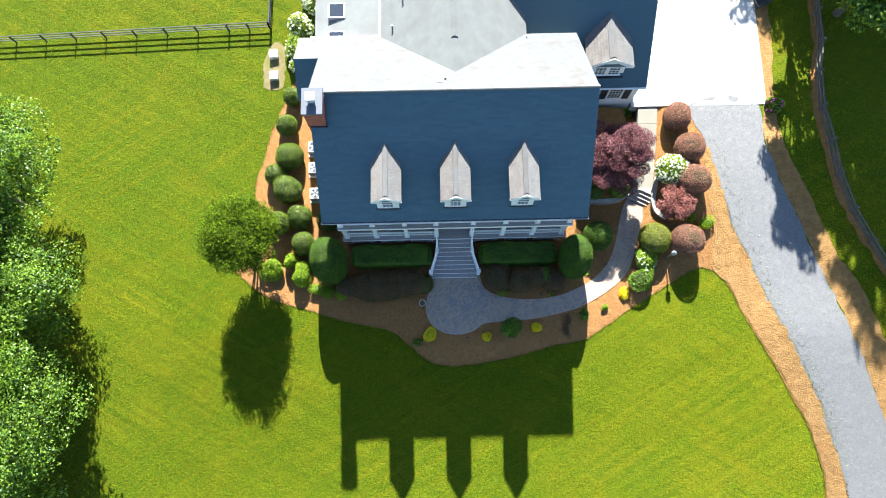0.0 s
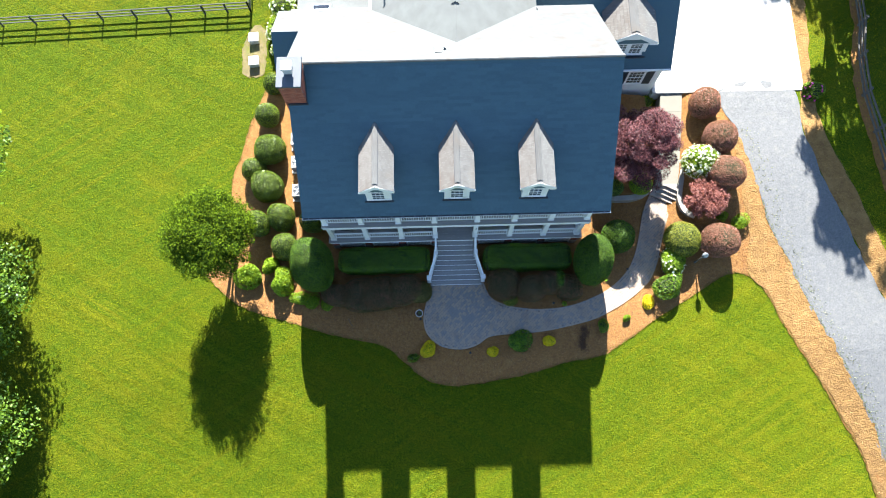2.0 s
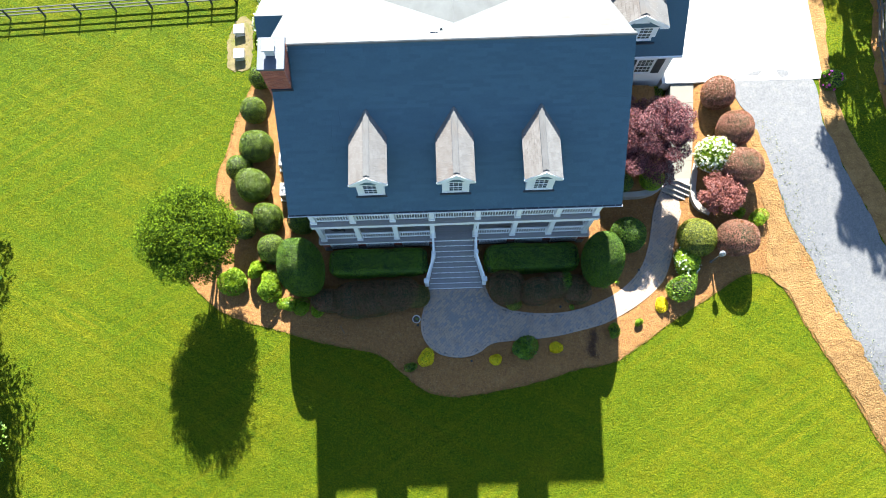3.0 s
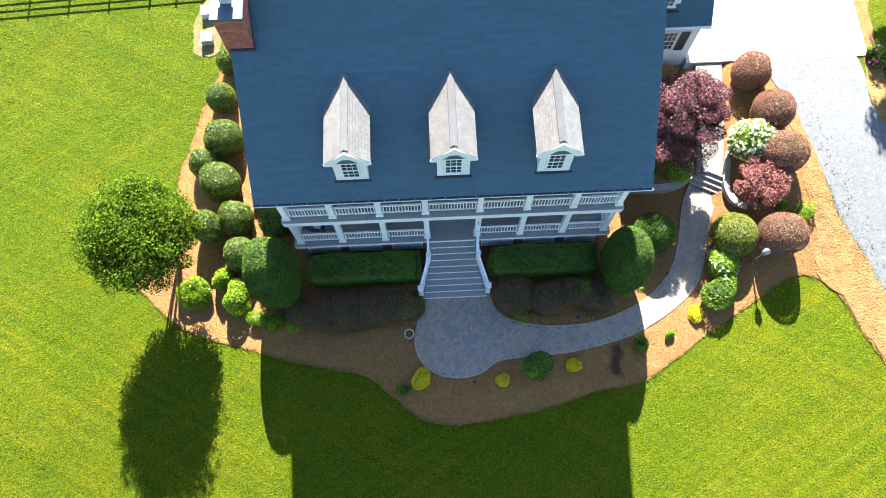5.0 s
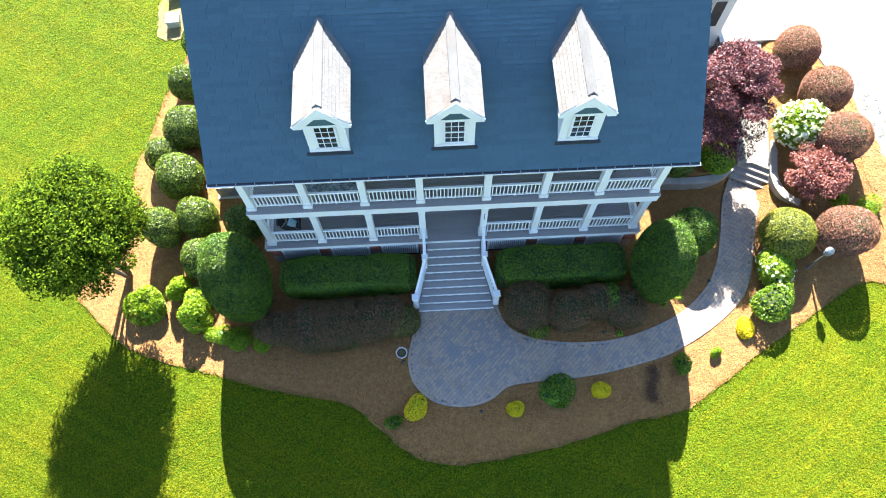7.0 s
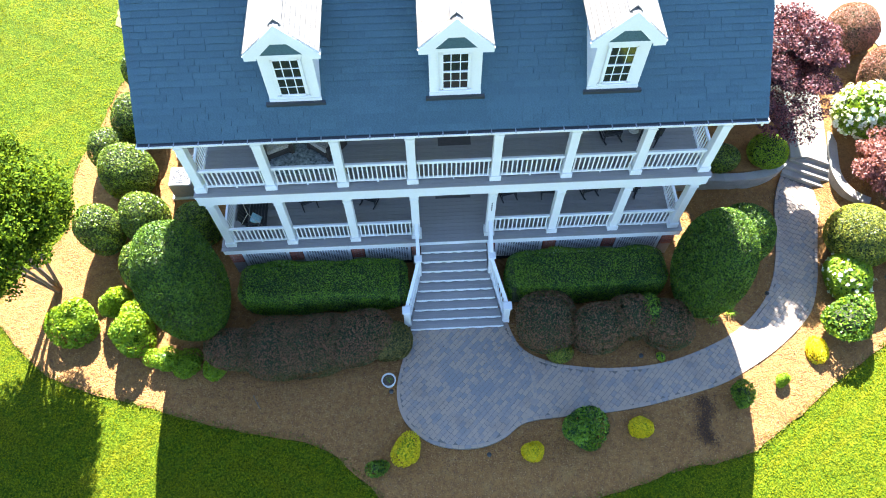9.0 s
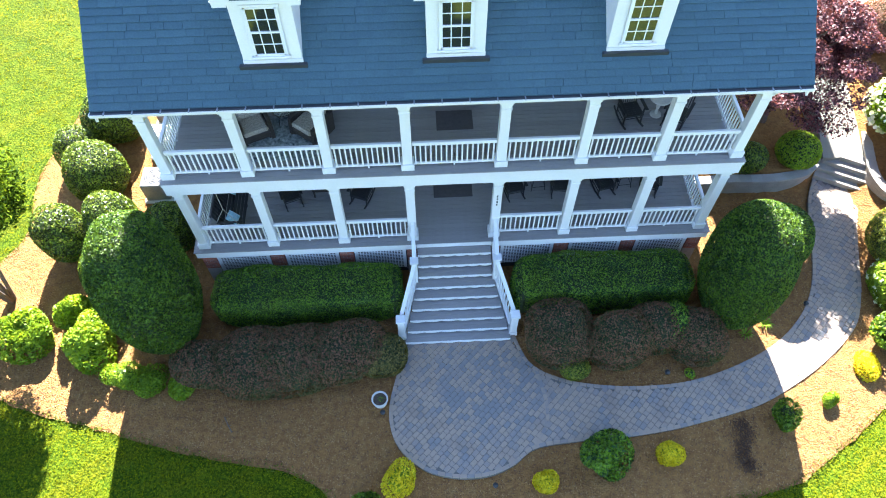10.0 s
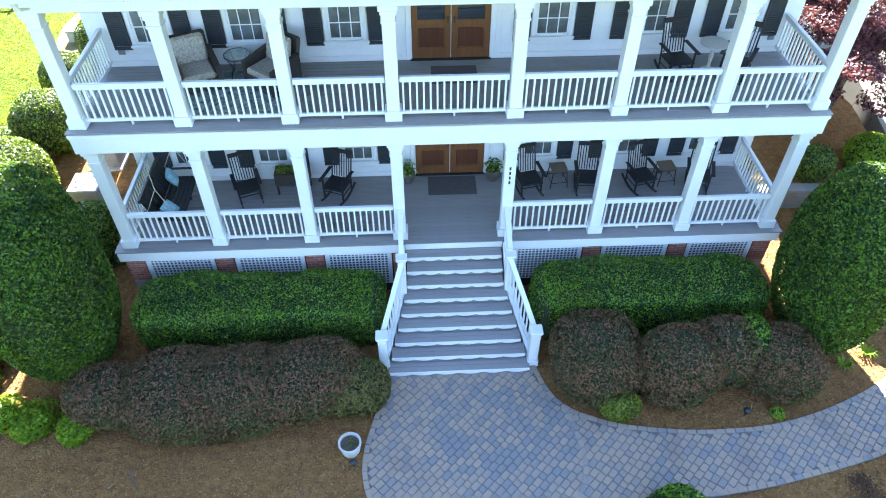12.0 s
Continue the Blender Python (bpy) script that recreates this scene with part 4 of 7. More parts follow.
for i in range(1, NS):
    z = F1 - i * F1 / NS
    y1 = DY - 0.0 - (i - 1) * RUN
    y0 = y1 - RUN
    h0 = stair_half(i)
    M = Mesher()
    for a, b in ((y0 - 0.02, y0 + 0.115), (y0 + 0.12, y0 + 0.232), (y0 + 0.237, y1 + 0.01)):
        M.cbox(SX - h0, a, z - 0.035, SX + h0, b, z, 0.004)
    part("tread", M, [GREYDECK], stairs)
    part("riser", Mesher().box(SX - h0, y0 + 0.012, z - F1 / NS, SX + h0, y0 + 0.035, z - 0.03), [WHITE if i == NS - 1 else GREYDECK], stairs)
    # scalloped trim under the nosing
    n = 66
    top, bot = [], []
    for j in range(n + 1):
        x = SX - h0 + 2 * h0 * j / n
        top.append((x, z - 0.002))
        bot.append((x, z - 0.062 - 0.055 * abs(math.sin(math.pi * j / 11))))
    M = Mesher()
    for j in range(n):
        M.prism([top[j], top[j + 1], bot[j + 1], bot[j]], y0 - 0.042, y0 - 0.022, "y")
    part("scalloped_trim", M, [WHITE], stairs)
part("top_riser", Mesher().cbox(SX - 1.12, DY - 0.045, F1 - 0.16, SX + 1.12, DY - 0.022, F1 - 0.004, 0.004), [WHITE], stairs)


def newel(x, y, z0, z1, w=0.10):
    M = Mesher()
    M.cbox(x - w - 0.025, y - w - 0.025, z0, x + w + 0.025, y + w + 0.025, z0 + 0.22, 0.01)
    M.cbox(x - w, y - w, z0 + 0.2, x + w, y + w, z1 - 0.05, 0.008)
    M.cbox(x - w + 0.03, y - w - 0.008, z0 + 0.3, x + w - 0.03, y + w + 0.008, z1 - 0.2, 0.006)
    M.cbox(x - w - 0.02, y - w - 0.02, z1 - 0.09, x + w + 0.02, y + w + 0.02, z1 - 0.05, 0.008)
    M.cbox(x - w - 0.04, y - w - 0.04, z1 - 0.05, x + w + 0.04, y + w + 0.04, z1, 0.015)
    return part("newel_post", M, [WHITE], stairs, "white panelled newel post")


for s in (-1, 1):
    xt, xm, xb = SX + s * 1.20, SX + s * 1.20, SX + s * 1.66
    ym, yb = DY - 3 * RUN - 0.03, DY - 9 * RUN + 0.24
    newel(xm, ym, 0.3, F1 - 3 * 0.175 + 0.95, 0.085)
    newel(xb, yb, 0.0, 1.20, 0.10)
    for (xa, ya, za), (xc, yc, zc) in (((xt, CY - 0.12, F1), (xm, ym + 0.08, F1 - 0.45)), ((xm, ym - 0.08, F1 - 0.6), (xb, yb + 0.1, 0.175))):
        A, B = Vector((xa, ya, za)), Vector((xc, yc, zc))
        for off, w, t in ((0.86, 0.055, 0.06), (0.79, 0.03, 0.06), (0.10, 0.03, 0.07)):
            M = Mesher()
            d = (B - A)
            sx = Vector((d.y, -d.x, 0)).normalized() * w
            up = Vector((0, 0, t))
            P = [A + Vector((0, 0, off)), B + Vector((0, 0, off))]
            M.add([P[0] - sx, P[0] + sx, P[1] + sx, P[1] - sx, P[0] - sx + up, P[0] + sx + up, P[1] + sx + up, P[1] - sx + up],
                  [(3, 2, 1, 0), (4, 5, 6, 7), (0, 1, 5, 4), (1, 2, 6, 5), (2, 3, 7, 6), (3, 0, 4, 7)])
            part("handrail", M, [WHITE], stairs)
        n = max(3, round((B - A).length / 0.17))
        for i in range(n):
            p = A.lerp(B, (i + 0.5) / n)
            part("baluster", BAL, None, stairs, loc=(p.x, p.y, p.z + 0.12))
    # closed stringer
    M = Mesher()
    M.prism([(ym, F1 - 0.62), (yb, 0.20), (yb, -0.2), (DY, -0.2), (DY, F1 - 0.05)], 0, 0.05, "x")
    M.v = [(SX + s * (1.12 + 0.44 * max(0.0, (ym - y) / (ym - yb)) + 0.02 + x), y, z) for x, y, z in M.v]
    part("stringer", M, [WHITE], stairs, "white stair stringer")

# dormers
def dormer(x, y0, z_base, zr, ze, hw, wall_hw, slope_z0, slope_y0, slope, parent, mats_roof, two=False, glow=None):
    """A gabled dormer on a roof that rises from (slope_y0, slope_z0): ridge at zr, eaves at ze, its face at y0."""
    d = part("dormer", Mesher().prism([(x - wall_hw, z_base - 0.12), (x + wall_hw, z_base - 0.12), (x + wall_hw, ze + 0.02), (x, zr - 0.10), (x - wall_hw, ze + 0.02)], y0 + 0.02,
             slope_y0 + (ze - slope_z0) / slope, "y"), [WHITE], parent, "white gabled dormer with a shingle roof painted sunlit pale")
    yr, yv = slope_y0 + (zr - slope_z0) / slope, slope_y0 + (ze - slope_z0) / slope
    yf = y0 - 0.17
    for s in (-1, 1):
        M = Mesher()
        for c in range(9):
            u0, u1 = c / 9, (c + 1) / 9
            # courses run from the eave up to the ridge
            xa, za = x + s * hw * (1 - u0), ze + (zr - ze) * u0
            xb, zb = x + s * hw * (1 - u1) - s * 0.02 * 0, ze + (zr - ze) * u1
            ya, yb = slope_y0 + (za - slope_z0) / slope + 0.03, slope_y0 + (zb - slope_z0) / slope + 0.03
            L = max(ya, yb) - yf
            k = 0.0
            rr = random.Random(c * 7 + int(s) + int(x * 10))
            y = yf
            while y < max(ya, yb) - 0.02:
                w = rr.uniform(0.16, 0.34)
                y2 = min(y + w, max(ya, yb))
                lift = 0.022 + rr.uniform(0, 0.005)
                M.add([(xa, y, za + lift), (xa, min(y2 - 0.004, ya) if y2 > ya else y2 - 0.004, za + lift), (xb, min(y2 - 0.004, yb), zb + 0.004), (xb, y, zb + 0.004),
                       (xa, y, za - 0.01), (xa, min(y2 - 0.004, ya) if y2 > ya else y2 - 0.004, za - 0.01)],
                      [(0, 1, 2, 3), (0, 4, 5, 1)])
                y = y2
        # both slopes take a base lightened for the sun; the left adds stains
        rf = part("dormer_roof", M, [mats_roof if s > 0 else STAINED], d, "shingles with sunlight in their pale colour" if s > 0 else "shingles painted sunlit pale, with brown stains")
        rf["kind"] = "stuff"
    part("dormer_deck", Mesher().prism([(x - hw, ze), (x, zr), (x + hw, ze), (x + hw - 0.02, ze - 0.06), (x, zr - 0.08), (x - hw + 0.02, ze - 0.06)], yf + 0.01, yv, "y"), [WHITE], d)
    q = (zr - ze) / hw
    cw = 0.13 * hw / 0.88
    cap = part("ridge_cap", Mesher().prism([(x - cw, zr - q * cw + 0.022), (x - cw, zr - q * cw + 0.048), (x, zr + 0.062), (x + cw, zr - q * cw + 0.048), (x + cw, zr - q * cw + 0.022), (x, zr + 0.03)],
                                           yf + 0.12, yr - 0.10, "y"), [mats_roof], d, "raised ridge vent cap")
    for s in (-1, 1):
        part("vent_strip", Mesher().prism([(x + s * (cw - 0.02), zr - q * (cw - 0.02) + 0.005), (x + s * (cw - 0.02), zr - q * cw + 0.035), (x + s * (cw + 0.012), zr - q * (cw + 0.012) + 0.035), (x + s * (cw + 0.02), zr - q * (cw + 0.02) + 0.005)],
                                          yf + 0.12, yr - 0.22, "y"), [SHUTTER], cap, "dark vent slot under the cap")
    M = Mesher()
    M.prism([(x - hw - 0.02, ze - 0.05), (x, zr + 0.02), (x + hw + 0.02, ze - 0.05), (x + hw - 0.06, ze - 0.12), (x + hw - 0.30, ze - 0.12), (x, zr - 0.34), (x - hw + 0.30, ze - 0.12), (x - hw + 0.06, ze - 0.12)],
            yf - 0.03, yf + 0.02, "y")
    M.cbox(x - hw, yf - 0.02, ze - 0.20, x - wall_hw + 0.05, y0 + 0.05, ze - 0.09, 0.01)
    M.cbox(x + wall_hw - 0.05, yf - 0.02, ze - 0.20, x + hw, y0 + 0.05, ze - 0.09, 0.01)
    M.cbox(x - wall_hw, yf + 0.03, ze - 0.18, x + wall_hw, y0 + 0.05, ze - 0.08, 0.01)
    M.prism([(x - 0.26 * hw, zr - 0.36 - 0.25 * hw), (x + 0.26 * hw, zr - 0.36 - 0.25 * hw), (x, zr - 0.30)], yf + 0.01, yf + 0.09, "y")
    part("pediment_trim", M, [WHITE], d)
    part("pediment", Mesher().prism([(x - hw + 0.30, ze - 0.075), (x + hw - 0.30, ze - 0.075), (x + 0.24 * hw, zr - 0.36 - 0.24 * hw), (x - 0.24 * hw, zr - 0.36 - 0.24 * hw)], yf + 0.025, yf + 0.08, "y"), [SHINGLE], d, "slate-grey shingled pediment")
    part("base_board", Mesher().cbox(x - wall_hw - 0.01, y0 - 0.012, z_base - 0.1, x + wall_hw + 0.01, y0 + 0.05, z_base + 0.12, 0.006), [WHITE], d)
    part("flashing", Mesher().box(x - wall_hw - 0.10, y0 - 0.10, slope_z0 + (y0 - 0.10 - slope_y0) * slope + 0.02, x + wall_hw + 0.10, y0 + 0.0, slope_z0 + (y0 - slope_y0) * slope + 0.03)
         , [SHUTTER], d, "dark flashing strip")
    return d


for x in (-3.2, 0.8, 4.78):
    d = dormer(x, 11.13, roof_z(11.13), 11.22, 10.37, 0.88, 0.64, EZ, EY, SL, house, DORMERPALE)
    window(x, 11.115, roof_z(11.13) + 0.25, 0.68, 1.27, d, False, (3, 2), GLASS, cas=0.035, depth=0.04)

# chimney
CX0, CX1, CY0, CY1 = -7.42, -6.40, 15.07, 16.45
ch = part("chimney", Mesher().box(CX0, CY0, -0.4, CX1, CY1, 13.62), [MORTAR], house, "red brick chimney with a metal cap")
side_bricks = Mesher()
for c in range(66):
    z = 13.55 - c * 0.074
    x = CX0 if c % 2 else CX0 - 0.108
    while x < CX1 - 0.03:
        a, b = max(x, CX0), min(x + 0.202, CX1)
        if b - a > 0.2:
            part("brick", brick_me[0], None, ch, loc=(a, CY0, z))
        elif b - a > 0.04:
            side_bricks.cbox(a, CY0 - 0.012, z, b, CY0 + 0.05, z + 0.059, 0.003)
        x += 0.215
    y = CY0 + (0.01 if c % 2 else 0.115)
    while c < 24 and y < CY1 - 0.05:
        side_bricks.cbox(CX1 - 0.05, y, z, CX1 + 0.012, min(y + 0.202, CY1 - 0.01), z + 0.059, 0.003)
        side_bricks.cbox(CX0 - 0.012, y, z, CX0 + 0.05, min(y + 0.202, CY1 - 0.01), z + 0.059, 0.003)
        y += 0.215
part("brick_field", side_bricks, [BRICK], ch)["kind"] = "stuff"
zc0 = roof_z(CY0)
for k in range(7):
    y = CY0 - 0.05 + k * 0.2
    part("flashing", Mesher().box(CX1 + 0.013, y, roof_z(y) + 0.02, CX1 + 0.03, y + 0.19, roof_z(y) + 0.30), [SHUTTER], ch, "dark step flashing at the roof")
part("flashing", Mesher().box(-7.3, CY0 - 0.08, zc0 - 0.06, CX1 + 0.06, CY0 - 0.015, zc0 + 0.10), [SHUTTER], ch, "dark base flashing at the roof")
part("cap", Mesher().cbox(CX0 - 0.08, CY0 - 0.09, 13.62, CX1 + 0.07, CY1 + 0.09, 13.75, 0.02), [CAPMETAL], ch, "grey metal chimney cap")
part("flue_hood", Mesher().cbox(-7.13, 15.62, 13.75, -6.73, 16.02, 14.18, 0.02).cbox(-7.19, 15.56, 14.18, -6.67, 16.08, 14.26, 0.02), [PLASTIC], ch, "square pale flue hood")

# left wing, cross gable behind, garage wing
M = Mesher()
M.prism([(18.5, 7.75), (20.5, 9.4), (22.7, 7.95), (22.7, 7.75), (20.5, 9.15), (18.5, 7.55)], -8.95, -7.2, "x")
part("wing_roof", M, [SHINGLE], house, "slate-blue roof of a side bay")
# sunlit side of the bay roof, its brightness carried by the colour
part("rear_slope", Mesher().prism([(20.5, 9.406), (22.71, 7.95), (22.71, 7.925), (20.5, 9.38)], -8.955, -7.2, "x"), [GLARESHINGLE], house, "rear slope of the side bay, sun glare in its colour")
part("wing_wall", Mesher().prism([(18.8, -0.5), (22.5, -0.5), (22.5, 7.8), (20.5, 9.1), (18.8, 7.6)], -8.7, -6.9, "x"), [SIDING], house)
M = Mesher()
M.prism([(0.95 - 4.7, 7.95), (0.95, 11.6), (0.95 + 4.7, 7.95), (0.95 + 4.7, 7.7), (0.95 - 4.7, 7.7)], 17.5, 38, "y")
part("cross_roof", M, [ROOFPALE], house, "pale grey shingled cross gable")
for i in range(6):
    M = Mesher().prism([(0.95 - 0.2, 11.50), (0.95, 11.70 + 0.004 * (i % 2)), (0.95 + 0.2, 11.50)], 20.6 + 2.4 * i, 23.05 + 2.4 * i, "y")
    part("ridge_cap", M, [ROOFPALE], house)
M = Mesher()
M.prism([(-8.1, 7.0), (-3.7, 7.9), (-3.7, 7.6), (-8.1, 6.7)], 22.66, 38, "y")
part("side_roof", M, [ROOFPALE], house, "low pale roof with skylights")
part("flashing", Mesher().cbox(-3.83, 22.66, 7.86, -3.6, 36, 8.0, 0.01).cbox(-8.2, 22.60, 7.0, -3.7, 22.75, 8.02, 0.01), [WHITE], house, "white valley flashing")
part("rear_wall", Mesher().box(-7.9, 22.2, -0.5, 5.2, 37.5, 6.9), [SIDING], house)
for y, L in ((22.7, 0.72), (24.33, 1.1)):
    M = Mesher().cbox(-7.2, y, 7.05, -6.05, y + L, 7.50, 0.02)
    sk = part("skylight", M, [METAL], house, "framed roof skylight")
    part("pane", Mesher().box(-7.08, y + 0.1, 7.49, -6.17, y + L - 0.1, 7.512), [GLASS], sk)
for x, y, z, r in ((-2.9, 22.9, 8.5, 0.05), (-2.2, 24.6, 9.1, 0.05), (0.35, 17.7, 11.9, 0.05), (5.6, 22.2, 8.1, 0.03)):
    part("roof_vent", Mesher().cyl((x, y, z - 0.3), (x, y, z + 0.45), r, n=8).cyl((x, y, z + 0.4), (x, y, z + 0.46), r * 1.4, n=8), [METAL], house, "small metal roof vent pipe")
part("roof_vent", Mesher().cbox(-0.15, 17.3, 12.2, 0.2, 17.65, 12.52, 0.02), [METAL], house, "low metal roof vent box")

GY, GZ, GS = 20.35, 4.6, 0.93
M = Mesher()
M.prism([(GY, GZ), (GY + 6.2, GZ + 6.2 * GS), (GY + 12.4, GZ), (GY + 12.4, GZ - 0.2), (GY + 6.2, GZ + 6.2 * GS - 0.25), (GY, GZ - 0.2)], 4.0, 14.1, "x")
part("garage_roof", M, [SHINGLE], house, "slate-blue roof of the garage wing")
part("garage_wall", Mesher().box(8.55, GY + 0.30, -0.2, 13.85, GY + 12, GZ + 0.1)
     .prism([(GY + 0.30, GZ + 0.1), (GY + 11.9, GZ + 0.1), (GY + 6.2, GZ + 6.2 * GS - 0.4)], 13.55, 13.85, "x"), [SIDING], house)
part("gutter", Mesher().cbox(8.9, GY - 0.1, GZ - 0.16, 14.12, GY + 0.02, GZ - 0.03, 0.02), [WHITE], house)
part("fascia", Mesher().cbox(14.08, GY, GZ - 0.3, 14.14, GY + 0.5, GZ, 0.01), [WHITE], house)
GWX, GWZ = 12.35, 2.25
window(GWX, GY + 0.28, GWZ, 0.95, 1.5, house, False, (4, 2))
for s in (-1, 1):
    part("shutter", SHUT, None, house, "charcoal louvred shutter", loc=(GWX + s * 0.82, GY + 0.27, GWZ - 0.05)).scale = (1.3, 1, 0.88)
dormer(11.15, 20.92, GZ + 0.55 * GS + 0.65, 8.0, 6.9, 1.55, 1.12, GZ, GY, GS, house, DORMERPALE)
for s in (-1, 1):
    window(11.15 + 0.46 * s, 20.90, 5.5, 0.74, 1.15, house, False, (3, 2))

# ---------------- shrubs ----------------
def shrub(name, x, y, R, leaf, count, mats, label, category="shrub", seed=1, group="", dz=0.0, **kw):
    me, bloom = shrub_mesh(name, seed, R, leaf, count, mats, **kw)
    z = ground_z(x, y) + dz
    ob = tagged(part(name, me, None), label, category, group)
    ob.location = (x, y, z - 0.05)
    if bloom:
        part("blossoms", bloom, None, ob, "clusters of small blossoms")["kind"] = "stuff"
    return ob


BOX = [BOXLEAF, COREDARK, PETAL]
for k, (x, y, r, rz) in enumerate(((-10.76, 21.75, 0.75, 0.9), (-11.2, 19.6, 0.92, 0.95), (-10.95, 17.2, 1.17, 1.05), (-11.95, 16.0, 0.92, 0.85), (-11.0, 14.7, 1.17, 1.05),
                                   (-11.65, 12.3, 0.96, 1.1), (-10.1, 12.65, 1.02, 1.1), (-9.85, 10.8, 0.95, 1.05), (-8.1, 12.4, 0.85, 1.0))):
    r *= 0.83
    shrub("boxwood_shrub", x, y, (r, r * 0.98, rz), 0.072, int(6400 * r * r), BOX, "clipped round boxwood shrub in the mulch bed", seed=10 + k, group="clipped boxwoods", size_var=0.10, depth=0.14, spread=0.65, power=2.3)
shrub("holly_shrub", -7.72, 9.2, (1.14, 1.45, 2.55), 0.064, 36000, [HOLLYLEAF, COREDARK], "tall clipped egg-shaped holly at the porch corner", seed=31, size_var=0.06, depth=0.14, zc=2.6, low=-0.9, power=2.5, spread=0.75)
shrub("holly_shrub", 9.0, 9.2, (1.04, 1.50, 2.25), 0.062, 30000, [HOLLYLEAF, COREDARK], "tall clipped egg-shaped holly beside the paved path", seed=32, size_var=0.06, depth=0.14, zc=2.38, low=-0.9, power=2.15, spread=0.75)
shrub("holly_shrub", 10.9, 10.9, (1.0, 0.95, 1.15), 0.08, 8000, [HOLLYLEAF, COREDARK], "round clipped holly behind a taller one", seed=33, size_var=0.05)
shrub("boxwood_shrub", 14.86, 10.5, (1.14, 1.1, 1.05), 0.075, 6500, [YELBOX, COREDARK], "round yellow-green boxwood beside the path", seed=34)
for k, (x, y, a, b, c) in enumerate(((16.9, 10.25, 1.06, 1.08, 1.15), (16.95, 19.1, 1.0, 0.96, 0.98), (17.4, 16.8, 1.18, 1.05, 1.02), (17.5, 14.5, 1.12, 1.02, 1.05))):
    shrub("barberry_shrub", x, y, (a, b, c), 0.066, int(7600 * a * b), [BARBERRY, COREDARK], "rounded burgundy-brown barberry shrub beside the drive", seed=40 + k, group="burgundy shrubs", power=2.25, size_var=0.09, depth=0.14, spread=0.85)
shrub("hydrangea_shrub", 16.2, 15.3, (1.12, 1.05, 0.95), 0.13, 3000, [LIMELEAF, COREDARK, PETAL], "white-flowering hydrangea among burgundy shrubs", seed=50, flowers=280, flower_size=0.16, size_var=0.15)
shrub("hydrangea_shrub", 14.18, 9.35, (0.8, 0.75, 0.65), 0.13, 1700, [LIMELEAF, COREDARK, PETAL], "small white-flowering hydrangea by the path", seed=51, flowers=45, flower_size=0.13, size_var=0.18)
shrub("rose_shrub", 14.05, 7.9, (0.92, 0.85, 0.6), 0.13, 1900, [TREELEAF, COREDARK, PETAL], "loose leafy shrub with pale blooms by the path", seed=52, depth=0.3, flowers=5, flower_size=0.10, size_var=0.5, spread=1.1)
for k, (x, y, r, z) in enumerate(((-12.05, 9.2, 0.76, 0.72), (-10.75, 9.6, 0.46, 0.75), (-10.1, 8.65, 0.74, 0.78))):
    shrub("lime_shrub", x, y, (r, r * 0.95, z), 0.13, int(2600 * r), [LIMELEAF, TREELEAF], "bright lime-green leafy shrub in the mulch", seed=60 + k, group="lime shrubs", size_var=0.35, depth=0.28, spread=1.1)
for k, (x, y, r, z) in enumerate(((-9.0, 7.5, 0.46, 0.35), (-8.15, 7.35, 0.5, 0.36), (-7.15, 7.2, 0.46, 0.3), (18.54, 11.5, 0.44, 0.36), (17.5, 11.9, 0.38, 0.25), (11.22, 5.85, 0.23, 0.25))):
    shrub("low_shrub", x, y, (r, r * 0.9, z), 0.08, 900, [LIMELEAF, TREELEAF], "low lime-green spirea mound in the mulch", seed=70 + k, group="low shrubs", size_var=0.4, depth=0.3, spread=1.2)
for k, (x, y, r) in enumerate(((12.65, 6.85, 0.35), (6.36, 4.6, 0.35), (2.88, 4.05, 0.33), (-0.98, 4.25, 0.46))):
    shrub("golden_shrub", x, y, (r, r, r * 0.85), 0.075, 900, [GOLDLEAF, LIMELEAF], "small golden-yellow mounded shrub in the mulch", seed=80 + k, group="golden shrubs", size_var=0.28, depth=0.32, spread=1.1)
shrub("gold_mound", 4.1, 7.15, (0.42, 0.36, 0.36), 0.06, 1800, [YELBOX, TREELEAF], "small yellow-green boxwood mound between purple shrubs", seed=86)
shrub("rose_shrub", 4.39, 4.42, (0.58, 0.56, 0.70), 0.085, 3600, [HEDGELEAF, TREELEAF, REDPETAL], "leafy green rose bush with a red bloom", seed=87, flowers=4, flower_size=0.08, size_var=0.45, depth=0.32, spread=1.1)
shrub("green_shrub", 9.68, 5.35, (0.46, 0.46, 0.5), 0.09, 1100, [TREELEAF, COREDARK], "small dark green shrub beside the path", seed=88, size_var=0.45, depth=0.35, spread=1.1)
shrub("green_shrub", -1.87, 3.8, (0.27, 0.27, 0.3), 0.08, 500, [TREELEAF, COREDARK], "tiny green shrub in the mulch", seed=89, size_var=0.45, depth=0.35, spread=1.1)


